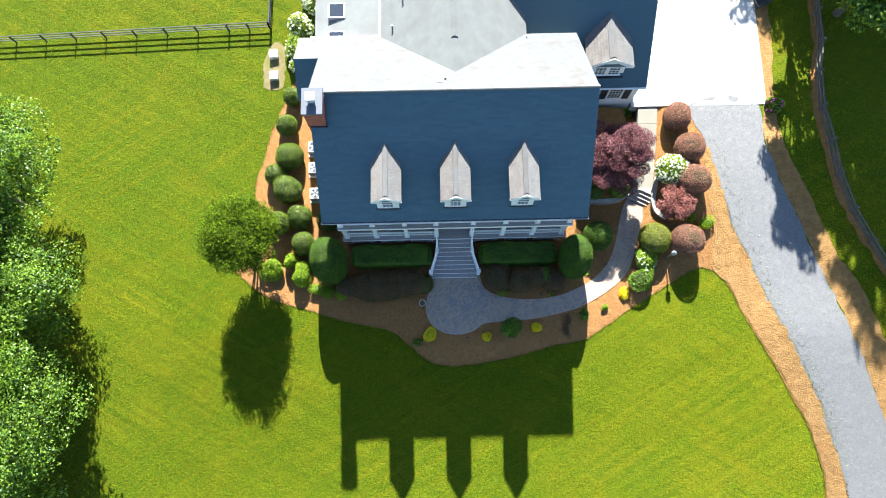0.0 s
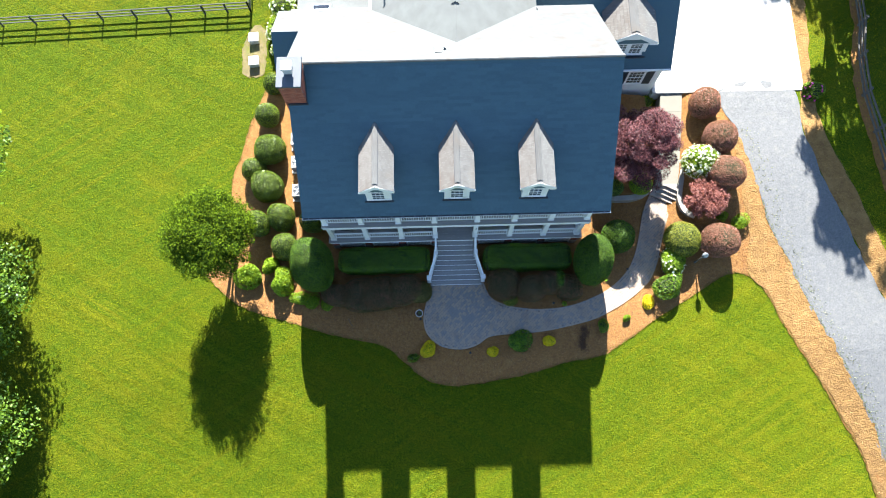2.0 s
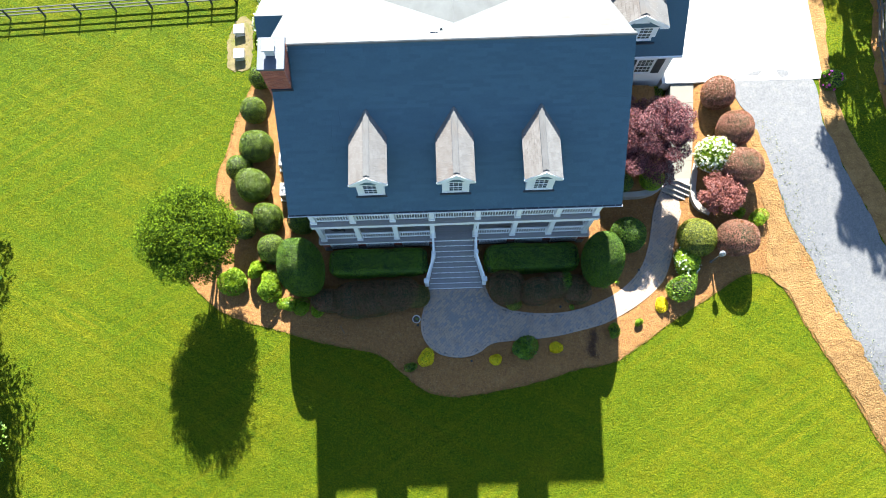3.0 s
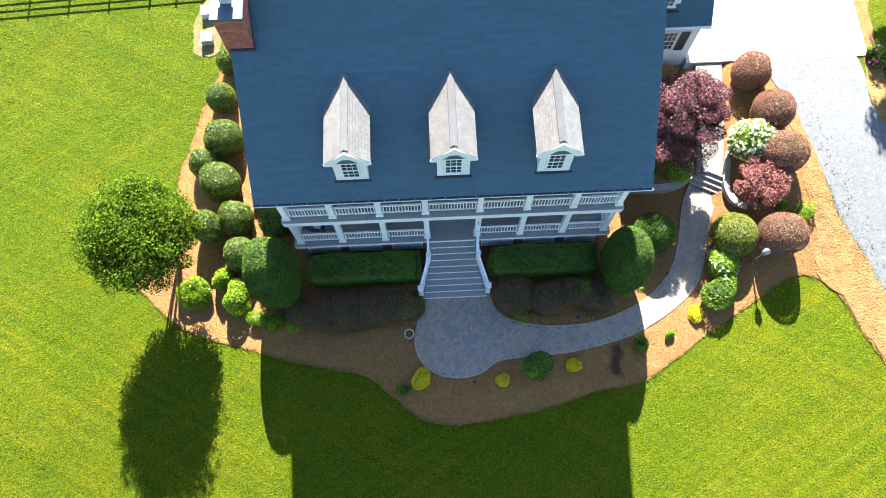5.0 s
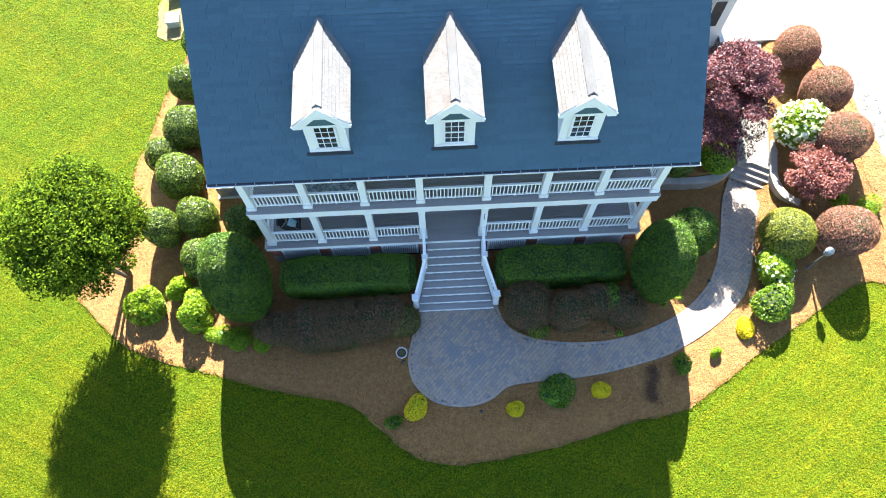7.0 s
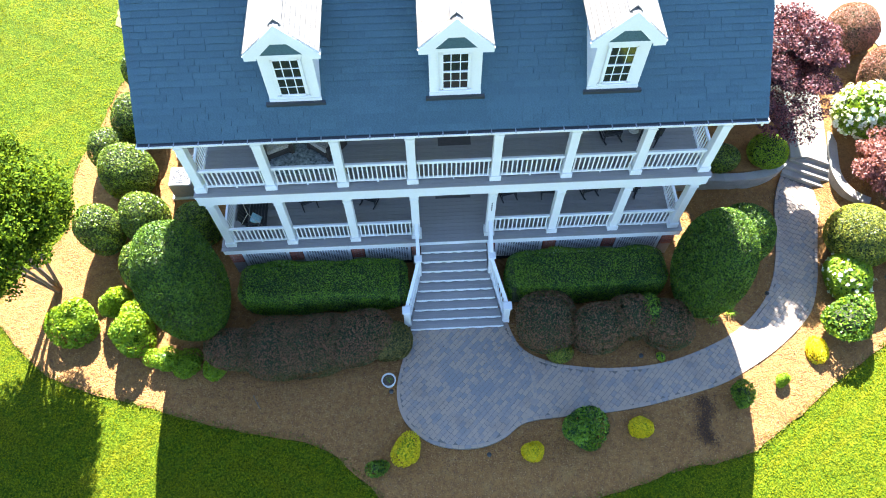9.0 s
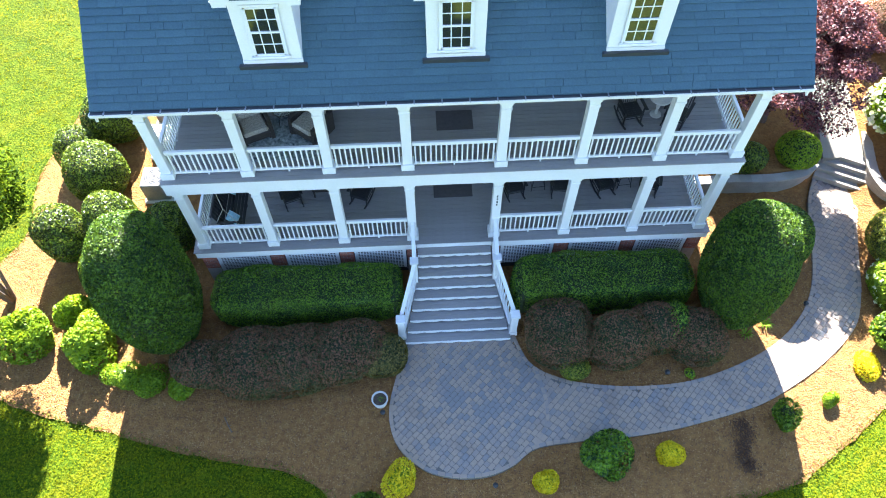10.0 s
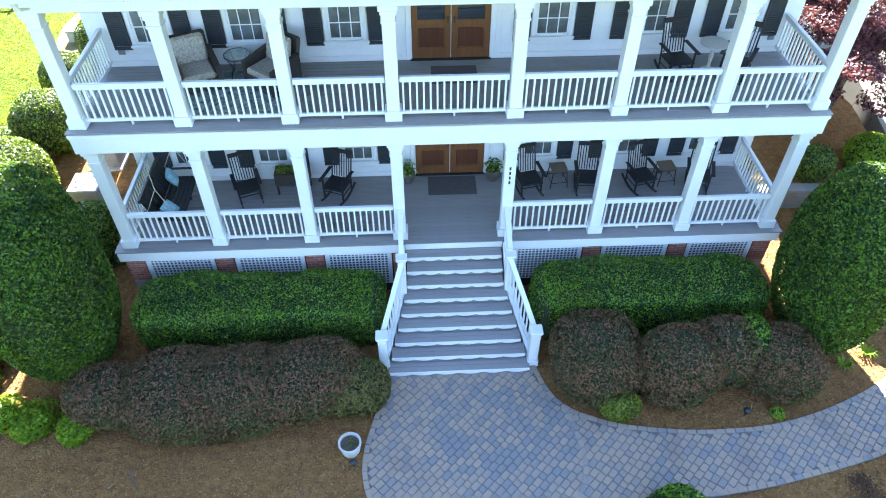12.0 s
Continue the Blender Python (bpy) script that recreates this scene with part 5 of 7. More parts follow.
def hedge(name, x0, x1, y0, y1, h, leaf, count, mats, label, seed, wave=0.05):
    """A clipped box hedge: rounded top, uneven faces."""
    rng = np.random.default_rng(seed)
    cx, cy = (x0 + x1) / 2, (y0 + y1) / 2
    R = np.array([(x1 - x0) / 2, (y1 - y0) / 2, h / 2])
    n = count
    # points on a superellipsoid surface, spread evenly by face area
    U = rng.uniform(-1, 1, (n, 3))
    area = np.array([R[1] * R[2], R[0] * R[2], R[0] * R[1]])
    f = rng.choice(3, n, p=area / area.sum())
    s = rng.choice([-1, 1], n)
    for a in range(3):
        U[f == a, a] = s[f == a]
    p = 6.5
    U /= ((np.abs(U) ** p).sum(1) ** (1 / p))[:, None]
    N = np.sign(U) * np.abs(U) ** (p - 1) / R
    N /= np.linalg.norm(N, axis=1)[:, None]
    P = U * R
    ph = rng.uniform(0, 6.28, 4)
    bump = wave * (np.sin(P[:, 0] * 2.1 + ph[0]) + np.sin(P[:, 0] * 4.7 + P[:, 2] * 3 + ph[1]) + np.sin(P[:, 1] * 5 + P[:, 0] * 1.3 + ph[2])) * 0.5
    P = P + N * (bump - rng.uniform(0, 0.12, n) ** 1.2)[:, None]
    keep = P[:, 2] > -R[2] + 0.02
    V = leaves(rng, P[keep], N[keep], leaf, 0.85)
    V = V + np.array([cx, cy, R[2]])
    slots = np.zeros(len(V) // 4, int)
    # solid core, coloured dark for the shade between the leaves
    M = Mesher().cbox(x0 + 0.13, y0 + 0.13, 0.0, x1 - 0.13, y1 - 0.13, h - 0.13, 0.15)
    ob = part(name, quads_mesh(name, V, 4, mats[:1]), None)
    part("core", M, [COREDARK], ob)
    ob.location.z = ground_z(cx, cy)
    return tagged(ob, label, "hedge")


hedge("boxwood_hedge", -6.45, -0.78, 9.0, 10.5, 1.38, 0.052, 58000, [HEDGELEAF], "clipped dark green hedge below the porch", 101)
hedge("boxwood_hedge", 2.5, 7.95, 8.95, 10.5, 1.46, 0.052, 56000, [HEDGELEAF], "clipped dark green hedge below the porch railing", 102)
for k, (x, y, a, b, c) in enumerate(((-6.6, 7.85, 0.90, 0.85, 0.66), (-5.2, 7.65, 1.1, 0.98, 0.72), (-3.9, 7.8, 1.2, 1.0, 0.78), (-2.55, 7.85, 1.1, 0.95, 0.74),
                                   (3.62, 7.9, 1.0, 0.88, 0.76), (5.42, 7.75, 0.92, 0.95, 0.80), (6.52, 8.1, 0.74, 0.75, 0.74), (7.74, 7.88, 0.88, 0.9, 0.76))):
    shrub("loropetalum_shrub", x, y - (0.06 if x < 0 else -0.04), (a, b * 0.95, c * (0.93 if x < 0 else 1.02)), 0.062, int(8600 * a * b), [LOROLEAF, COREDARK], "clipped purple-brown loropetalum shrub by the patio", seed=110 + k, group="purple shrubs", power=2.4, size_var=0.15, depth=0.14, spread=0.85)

shrub("mixed_shrub", -1.45, 7.75, (0.68, 0.72, 0.55), 0.07, 2600, [LOROMIX, COREDARK], "yellow-green and bronze clipped shrub beside the patio", seed=121, power=2.3, size_var=0.12)
shrub("green_shrub", 7.12, 8.12, (0.33, 0.55, 0.80), 0.075, 1500, [HEDGELEAF, COREDARK], "fresh green shrub squeezed between two purple ones", seed=122, power=2.3, size_var=0.2)
for x, y in ((-7.72, 9.2), (9.0, 9.2), (10.9, 10.9)):
    for ob in [q for q in bpy.data.objects if q.name.startswith("holly_shrub") and abs(q.location.x - x) < 0.01]:
        part("trunk", Mesher().cyl((0, 0, -0.1), (0.02, 0, 1.3), 0.075, 0.05, 9).cyl((0.10, -0.06, -0.1), (0.28, -0.12, 1.2), 0.05, 0.03, 8).cyl((-0.09, 0.05, -0.1), (-0.24, 0.12, 1.2), 0.05, 0.03, 8), [BARK], ob, "grey-brown stems under the leaves")
# japanese maple and small red laceleaf
def tree(name, x, y, args, leaf_mat, label, category="tree", group="", dz=0.0):
    trunk_m, V = tree_parts(*args[:8], **args[8])
    z = ground_z(x, y) + dz - 0.08
    ob = thing(name, label, category, (x, y, z), 0, group)
    part("trunk", trunk_m, [BARK], ob)
    part("crown", quads_mesh("crown", V, 4, [leaf_mat]), None, ob)
    return ob


tree("japanese_maple", 12.0, 15.9, (201, 5.2, 2.35, 3.1, 0.12, 0.092, 64, 760, dict(crown_h=2.1, clump=(0.18, 0.30), flat=0.32)), REDMAPLE, "burgundy-leaved japanese maple beside the house")
tree("laceleaf_maple", 16.4, 12.95, (202, 2.2, 1.24, 1.1, 0.07, 0.11, 110, 110, dict(crown_h=0.85)), LACELEAF, "small weeping red laceleaf maple in the mulch")
tree("garden_tree", -13.3, 10.62, (203, 7.0, 2.5, 5.2, 0.09, 0.108, 460, 170, dict(crown_h=2.2, clump=(0.14, 0.24), stems=4)), GARDENLEAF, "young round-crowned green tree in the mulch bed")
for k, (x, y, hgt, cr) in enumerate(((-32.0, 15.0, 12, 5.6), (-30.4, 7.5, 11, 5.2), (-29.7, -0.5, 12, 5.8), (-31.6, -8.0, 12, 6.0))):
    tree("shade_tree", x, y, (210 + k, hgt, cr, hgt * 0.55, 0.3, 0.20, 230, 250, dict(crown_h=hgt * 0.42, clump=(0.13, 0.30), flat=0.34)), TREELEAF, "large leafy green tree at the lawn's edge", group="trees at the lawn edge")
for k, (x, y, hgt, cr) in enumerate(((25.9, 30.0, 16, 2.9), (29.8, 27.4, 7.5, 4.0), (29.2, 43.0, 18, 4.4), (25.4, 47.0, 18, 4.2), (33.8, 44.0, 18, 4.4), (34.4, 38.0, 15, 3.2), (33.0, 36.0, 23, 3.0), (30.3, 33.5, 23, 3.2), (36.5, 34.0, 22, 3.4), (38.4, 39.0, 15, 4.0), (36.4, 23.0, 12, 4.4), (36.2, 13.0, 12, 4.4), (36.4, 3.0, 12, 4.6), (36.4, -6.0, 12, 5.0))):
    tree("roadside_tree", x, y, (230 + k, hgt, cr, hgt * 0.66, 0.24, 0.34, 120, 110 if y > 26 else 50, dict(crown_h=hgt * 0.30, clump=(0.16, 0.32), flat=0.5)), TREELEAF, "leafy green tree beyond the rail fence", group="trees beyond the drive")

# loose bark chips and needles on the beds, ragged grass along their edges
def chips(name, outline, count, box, seed, label, zf=ground_z, lift=0.045):
    rng = np.random.default_rng(seed)
    out = []
    while len(out) < count:
        x, y = rng.uniform(box[0], box[2]), rng.uniform(box[1], box[3])
        if inside(outline, x, y) and not (-0.9 < x < 2.6 and y > 8.3) and not (y > DY and -7.2 < x < 8.6):
            out.append((x, y, zf(x, y) + lift))
    P = np.array(out)
    N = np.tile([0, 0, 1.0], (len(P), 1))
    V = leaves(rng, P, N, 0.066, 0.28, 0.28)
    ob = part(name, quads_mesh(name, V, 4, [CHIP]), None)
    return tagged(ob, label, "mulch", kind="stuff")


# pine needles on the verges
def needles(outline, count, box, seed, label):
    rng = np.random.default_rng(seed)
    X, Y = rng.uniform(box[0], box[2], count), rng.uniform(box[1], box[3], count)
    ok = within([tuple(q) for q in outline], X, Y)
    P = np.array([(x, y, ground_z(x, y) + 0.075) for x, y in zip(X[ok], Y[ok])])
    V = leaves(rng, P, np.tile([0, 0, 1.0], (len(P), 1)), 0.13, 0.3, 0.10)
    return tagged(part("pine_needles", quads_mesh("pine_needles", V, 4, [NEEDLE]), None), label, "mulch", kind="stuff")


def drive_weeds(line, seed):
    """Small weeds and dry tufts in the gravel along one edge of the drive."""
    rng = np.random.default_rng(seed)
    P = []
    for a, b in zip(line, line[1:]):
        a, b = np.array(a), np.array(b)
        L = np.linalg.norm(b - a)
        d = (b - a) / L
        n = np.array([-d[1], d[0]])
        k = int(32 * L)
        Q = a + (b - a) * rng.uniform(0, 1, k)[:, None] + n * rng.normal(0.55, 0.28, k)[:, None]
        P += [(x, y, ground_z(x, y) + 0.06) for x, y in Q]
    P = np.array(P)
    V = leaves(rng, P, np.tile([0, 0, 0.8], (len(P), 1)), 0.11, 0.7, 0.35)
    return tagged(part("drive_weeds", quads_mesh("drive_weeds", V, 4, [WEED]), None), "sparse grey-green weeds in the gravel's edge", "weeds", kind="stuff")


CHIP = mat("bark_chip", (0.38, 0.220, 0.088), (0.120, 0.058, 0.027), 0.9, 1.0, 10.0, 0.0, island=1.6)
chips("bark_chips", BED, 56000, (-16, 1.8, 20, 13.2), 501, "loose bark chips on the mulch bed")


def edge_grass(outline, seed, per=55):
    rng = np.random.default_rng(seed)
    P = []
    n = len(outline)
    for i in range(n):
        a, b = np.array(outline[i]), np.array(outline[(i + 1) % n])
        m = (a + b) / 2
        if m[1] > 13.0 and m[0] > -9:
            continue
        L = np.linalg.norm(b - a)
        k = int(per * L)
        d = (b - a) / (L + 1e-9)
        nrm = np.array([d[1], -d[0]])
        u = rng.uniform(0, 1, k)[:, None]
        Q = a + (b - a) * u + nrm * rng.normal(-0.02, 0.07, k)[:, None]
        P.append(Q)
    P = np.vstack(P)
    z = np.array([ground_z(x, y) + 0.05 for x, y in P])
    P = np.column_stack([P, z])
    N = np.tile([0, -0.5, 0.7], (len(P), 1))
    return tagged(part("edge_grass", quads_mesh("edge_grass", leaves(rng, P, N, 0.10, 0.8, 0.25), 4, [BLADE]), None), "ragged grass blades along the bed's edge", "grass", kind="stuff")


BLADE = leafmat("grass_blade", (0.125, 0.165, 0.012), (0.055, 0.095, 0.008), 0.7, 0.4)
edge_grass(BED, 502)


def within(poly, X, Y):
    """Which of the points X, Y lie inside an outline."""
    c = np.zeros(len(X), bool)
    for (xi, yi), (xj, yj) in zip(poly, poly[1:] + poly[:1]):
        if yi != yj:
            c ^= ((yi > Y) != (yj > Y)) & (X < (xj - xi) * (Y - yi) / (yj - yi) + xi)
    return c


def lawn_blades(count, box, seed, size, skip):
    """Tufts of leaning blades strewn over the lawn, none on beds, drive or buildings."""
    rng = np.random.default_rng(seed)
    X, Y = rng.uniform(box[0], box[2], count), rng.uniform(box[1], box[3], count)
    ok = np.ones(count, bool)
    for line in (BED, DRIVE, STRIP):
        ok &= ~within([tuple(q) for q in line], X, Y)
    ok &= ~((X > -9.5) & (X < 24.6) & (Y > 8.5))
    # fine blades inside a zone, longer ones outside it, with a soft change between
    d = np.minimum(np.minimum(X - NEAR[0], NEAR[2] - X), np.minimum(Y - NEAR[1], NEAR[3] - Y)) / 5.0
    pick = rng.uniform(0, 1, count) < np.clip(d, 0, 1)
    ok &= ~pick if skip else pick
    X, Y = X[ok], Y[ok]
    gx, gy = np.arange(box[0], box[2] + 1, 0.5), np.arange(box[1], box[3] + 1, 0.5)
    Z = np.array([[ground_z(x, y, False) for x in gx] for y in gy])
    fx, fy = (X - gx[0]) / 0.5, (Y - gy[0]) / 0.5
    i, j = fx.astype(int), fy.astype(int)
    u, v = fx - i, fy - j
    z = (Z[j, i] * (1 - u) + Z[j, i + 1] * u) * (1 - v) + (Z[j + 1, i] * (1 - u) + Z[j + 1, i + 1] * u) * v
    P = np.column_stack([X, Y, z + size * 0.25])
    ang = rng.uniform(0, 6.283, len(X))
    N = np.column_stack([np.cos(ang) * 0.75, np.sin(ang) * 0.75, np.full(len(X), 0.75)])
    V = leaves(rng, P, N, size, 0.3, 0.24)
    return V


NEEDLE = mat("pine_needle", (0.360, 0.220, 0.085), (0.170, 0.095, 0.036), 0.9, 1.0, 10.0, 0.0, island=1.2)
WEED = leafmat("drive_weed", (0.250, 0.262, 0.170), (0.150, 0.180, 0.095), 0.8, 0.2)
needles(VERGE, 42000, (18.5, -9, 28.4, 18), 505, "loose golden pine needles on the verge")
needles(STRIP, 40000, (22.8, -9, 34.8, 31), 506, "loose brown pine needles beside the drive")
drive_weeds(curve2([(19.0, 17.6), (19.95, 14.25), (20.6, 11.4), (21.5, 9.4), (22.5, 6.6), (23.9, 3.85), (25.0, 1.5), (26.1, -1.2), (27.5, -5.5)], False, 0.5), 507)
LAWNBLADE = leafmat("lawn_blade", (0.192, 0.222, 0.006), (0.152, 0.186, 0.006), 0.75, 0.5, 0.0, (1.85, 1.35, 0.5))
lawn_drift(LAWNBLADE)
NEAR = (-22, -8, 26, 12)
V = np.vstack([lawn_blades(210000, (-36, -14, 38, 36), 503, 0.105, True), lawn_blades(330000, NEAR, 504, 0.066, False)])
tagged(part("grass_blades", quads_mesh("grass_blades", V, 4, [LAWNBLADE]), None), "short mown grass blades covering the lawn", "grass", kind="stuff")

# ---------------- brick-paved patio and path ----------------
def path_z(x, y):
    return 0.055 + 0.10 * step01(8.5, 13.0, y)


PATH_OUT = curve2([(-0.72, 8.75), (-1.0, 7.5), (-1.27, 6.4), (-1.22, 5.6), (-0.9, 4.97), (-0.26, 4.46), (0.56, 4.24), (1.39, 4.26), (2.08, 4.5), (2.75, 4.93), (3.82, 5.06), (5.19, 5.12),
                   (6.4, 5.24), (7.3, 5.4), (8.57, 5.68), (9.5, 5.95), (10.74, 6.56), (11.6, 7.09), (12.29, 7.61), (12.99, 8.3), (13.5, 9.34), (13.85, 10.5), (14.22, 11.7), (14.55, 12.5), (14.85, 13.1)], False, 0.12)
PATH_IN = curve2([(13.45, 13.85), (13.1, 13.2), (12.8, 12.4), (12.36, 10.6), (11.89, 9.4), (11.21, 8.49), (10.15, 7.66), (8.73, 7.03), (7.39, 6.68), (6.14, 6.6), (5.09, 6.66), (3.89, 6.9), (2.95, 7.41), (2.55, 8.3), (2.5, 8.8)], False, 0.12)
PATH = PATH_OUT + PATH_IN
patio = tagged(sheet("paved_patio", PATH, 0.0, JOINT, 0.5, 0, 0, 9, zf=lambda x, y: path_z(x, y) - 0.018), "grey concrete paver patio and curving garden path", "patio", kind="structure")
rngp = random.Random(5)
PL, PW, GAP = 0.205, 0.142, 0.010
PV = [Mesher().cbox(-(a - GAP) / 2, -(b - GAP) / 2, -0.05, (a - GAP) / 2, (b - GAP) / 2, 0, 0.007).mesh("paver", [PAVER]) for a, b in ((PL, PW), (PW, PW), (0.20, 0.115))]


def inset_inside(x, y, d):
    return all(inside(PATH, x + d * c, y + d * s) for c, s in ((1, 0), (-1, 0), (0, 1), (0, -1), (0, 0)))


paver_spots = []
ca, sa = math.cos(radians(45)), math.sin(radians(45))
row = -90
while row < 120:
    v = row * PW
    u = -16.0 + (row % 2) * PL * 0.5 + rngp.uniform(-0.02, 0.02)
    while u < 20:
        short = rngp.random() < 0.22
        L = PW if short else PL
        x, y = ca * (u + L / 2) - sa * v, sa * (u + L / 2) + ca * v
        if -2 < x < 15 and 3.5 < y < 14.0 and inset_inside(x, y, 0.10):
            paver_spots.append((x, y, 45, 1 if short else 0))
        u += L
    row += 1
# border courses along both edges and across the patio's mouth
for line in (PATH_OUT, PATH_IN, curve2([(2.75, 5.0), (3.12, 5.6), (3.2, 6.3), (3.02, 7.3)], False, 0.05)):
    left = 0.1
    for (xa, ya), (xb, yb) in zip(line, line[1:]):
        L = math.dist((xa, ya), (xb, yb))
        while left <= L:
            u = left / L
            cx, cy = xa + (xb - xa) * u, ya + (yb - ya) * u
            ang = math.degrees(math.atan2(yb - ya, xb - xa))
            if line is PATH_OUT or line is PATH_IN:
                cx, cy = cx - 0.055 * (yb - ya) / L, cy + 0.055 * (xb - xa) / L
            paver_spots.append((cx, cy, ang, 2))
            left += 0.202
        left -= L
paver_spots.sort(key=lambda q: math.hypot(q[0] - 1.6, q[1] - 6.8))
rest = Mesher()
for k, (x, y, ang, kind) in enumerate(paver_spots):
    z = path_z(x, y) + rngp.uniform(-0.004, 0.005) + (0.006 if kind == 2 else 0)
    m = pose(x, y, z, rngp.uniform(-0.7, 0.7), rngp.uniform(-0.7, 0.7), ang + rngp.uniform(-1.2, 1.2))
    if k < 300:
        part("paver", PV[kind], None, patio).matrix_basis = m
    else:
        a, b = ((PL, PW), (PW, PW), (0.20, 0.115))[kind]
        rest.cbox(-(a - GAP) / 2, -(b - GAP) / 2, -0.05, (a - GAP) / 2, (b - GAP) / 2, 0, 0.007, 0, m)
field = part("paver_field", rest, [PAVER], patio)
field["kind"] = "stuff"

# garden steps
gsteps = thing("garden_steps", "four stone garden steps between curved retaining walls", "steps", kind="structure")
for i in range(4):
    zt = 0.15 + 0.15 * (i + 1)
    p0 = Vector((14.13, 13.43, 0)) + Vector((0.47, 0.88, 0)) * (0.25 * i)
    m = pose(p0.x, p0.y, 0, 0, 0, -28)
    part("step", Mesher().cbox(-0.82, 0, -0.1, 0.82, 0.31 if i < 3 else 0.55, zt, 0.015, 0, m), [WALLCON], gsteps)


def ribbon(M, pts, hw, z0, z1):
    """A solid strip of half width hw that follows a line of points from z0 to z1."""
    n = len(pts)
    V = []
    for i, p in enumerate(pts):
        a, b = pts[max(0, i - 1)], pts[min(n - 1, i + 1)]
        d = Vector((b[0] - a[0], b[1] - a[1])).normalized()
        for s, z in ((-1, z0), (1, z0), (1, z1), (-1, z1)):
            V.append((p[0] - s * d.y * hw, p[1] + s * d.x * hw, z))
    F = [(4 * i + k, 4 * i + (k + 1) % 4, 4 * i + 4 + (k + 1) % 4, 4 * i + 4 + k) for i in range(n - 1) for k in range(4)]
    return M.add(V, F + [(3, 2, 1, 0), (4 * n - 4, 4 * n - 3, 4 * n - 2, 4 * n - 1)])


def retaining_wall(pts, base, top, label):
    w = thing("retaining_wall", label, "wall", kind="structure")
    line = curve2(pts, False, 0.05)
    rr = random.Random(len(pts))
    courses = max(2, round((top - base - 0.08) / 0.15))
    ch = (top - 0.07 - base) / courses
    part("core", ribbon(Mesher(), line, 0.11, base, top - 0.06), [WALLCON], w)
    for c in range(courses + 1):
        step = 8
        j0, j1 = 0, (4 if c % 2 else 8)
        while j0 < len(line) - 1:
            j1 = min(j1, len(line) - 1)
            piece = [Vector(q) for q in line[j0:j1 + 1]]
            piece[0] = piece[0].lerp(piece[1], 0.06)
            piece[-1] = piece[-1].lerp(piece[-2], 0.06)
            z0 = base + c * ch
            if c < courses:
                part("block", ribbon(Mesher(), piece, 0.13 + rr.uniform(0, 0.006), z0, z0 + ch - 0.006), [WALLCON], w)
            else:
                part("capstone", ribbon(Mesher(), piece, 0.16 + rr.uniform(0, 0.002), z0, top), [CAPSTONE], w)
            j0, j1 = j1, j1 + step
    return w


retaining_wall([(8.75, 13.45), (10.2, 13.5), (11.3, 13.46), (12.1, 13.5), (12.85, 13.66), (13.35, 14.05)], -0.15, 0.72, "low curved block retaining wall beside the house")
retaining_wall([(15.5, 15.2), (15.26, 14.3), (15.10, 13.4), (15.22, 12.75), (15.50, 12.35), (15.9, 12.08)], -0.1, 0.86, "low curved block retaining wall with pale caps")
shrub("green_shrub", 10.9, 14.0, (0.6, 0.55, 0.5), 0.075, 2200, BOX, "small clipped green shrub above the retaining wall", seed=91, dz=0.0)
shrub("green_shrub", 12.6, 14.2, (0.72, 0.7, 0.55), 0.075, 2600, [LIMELEAF, COREDARK], "yellow-green clipped shrub beside the garden steps", seed=92)
shrub("low_shrub", 7.5, 6.9, (0.14, 0.14, 0.15), 0.07, 120, [LIMELEAF, COREDARK], "tiny bright green seedling in the mulch", seed=96, group="low shrubs", size_var=0.3, spread=1.2)

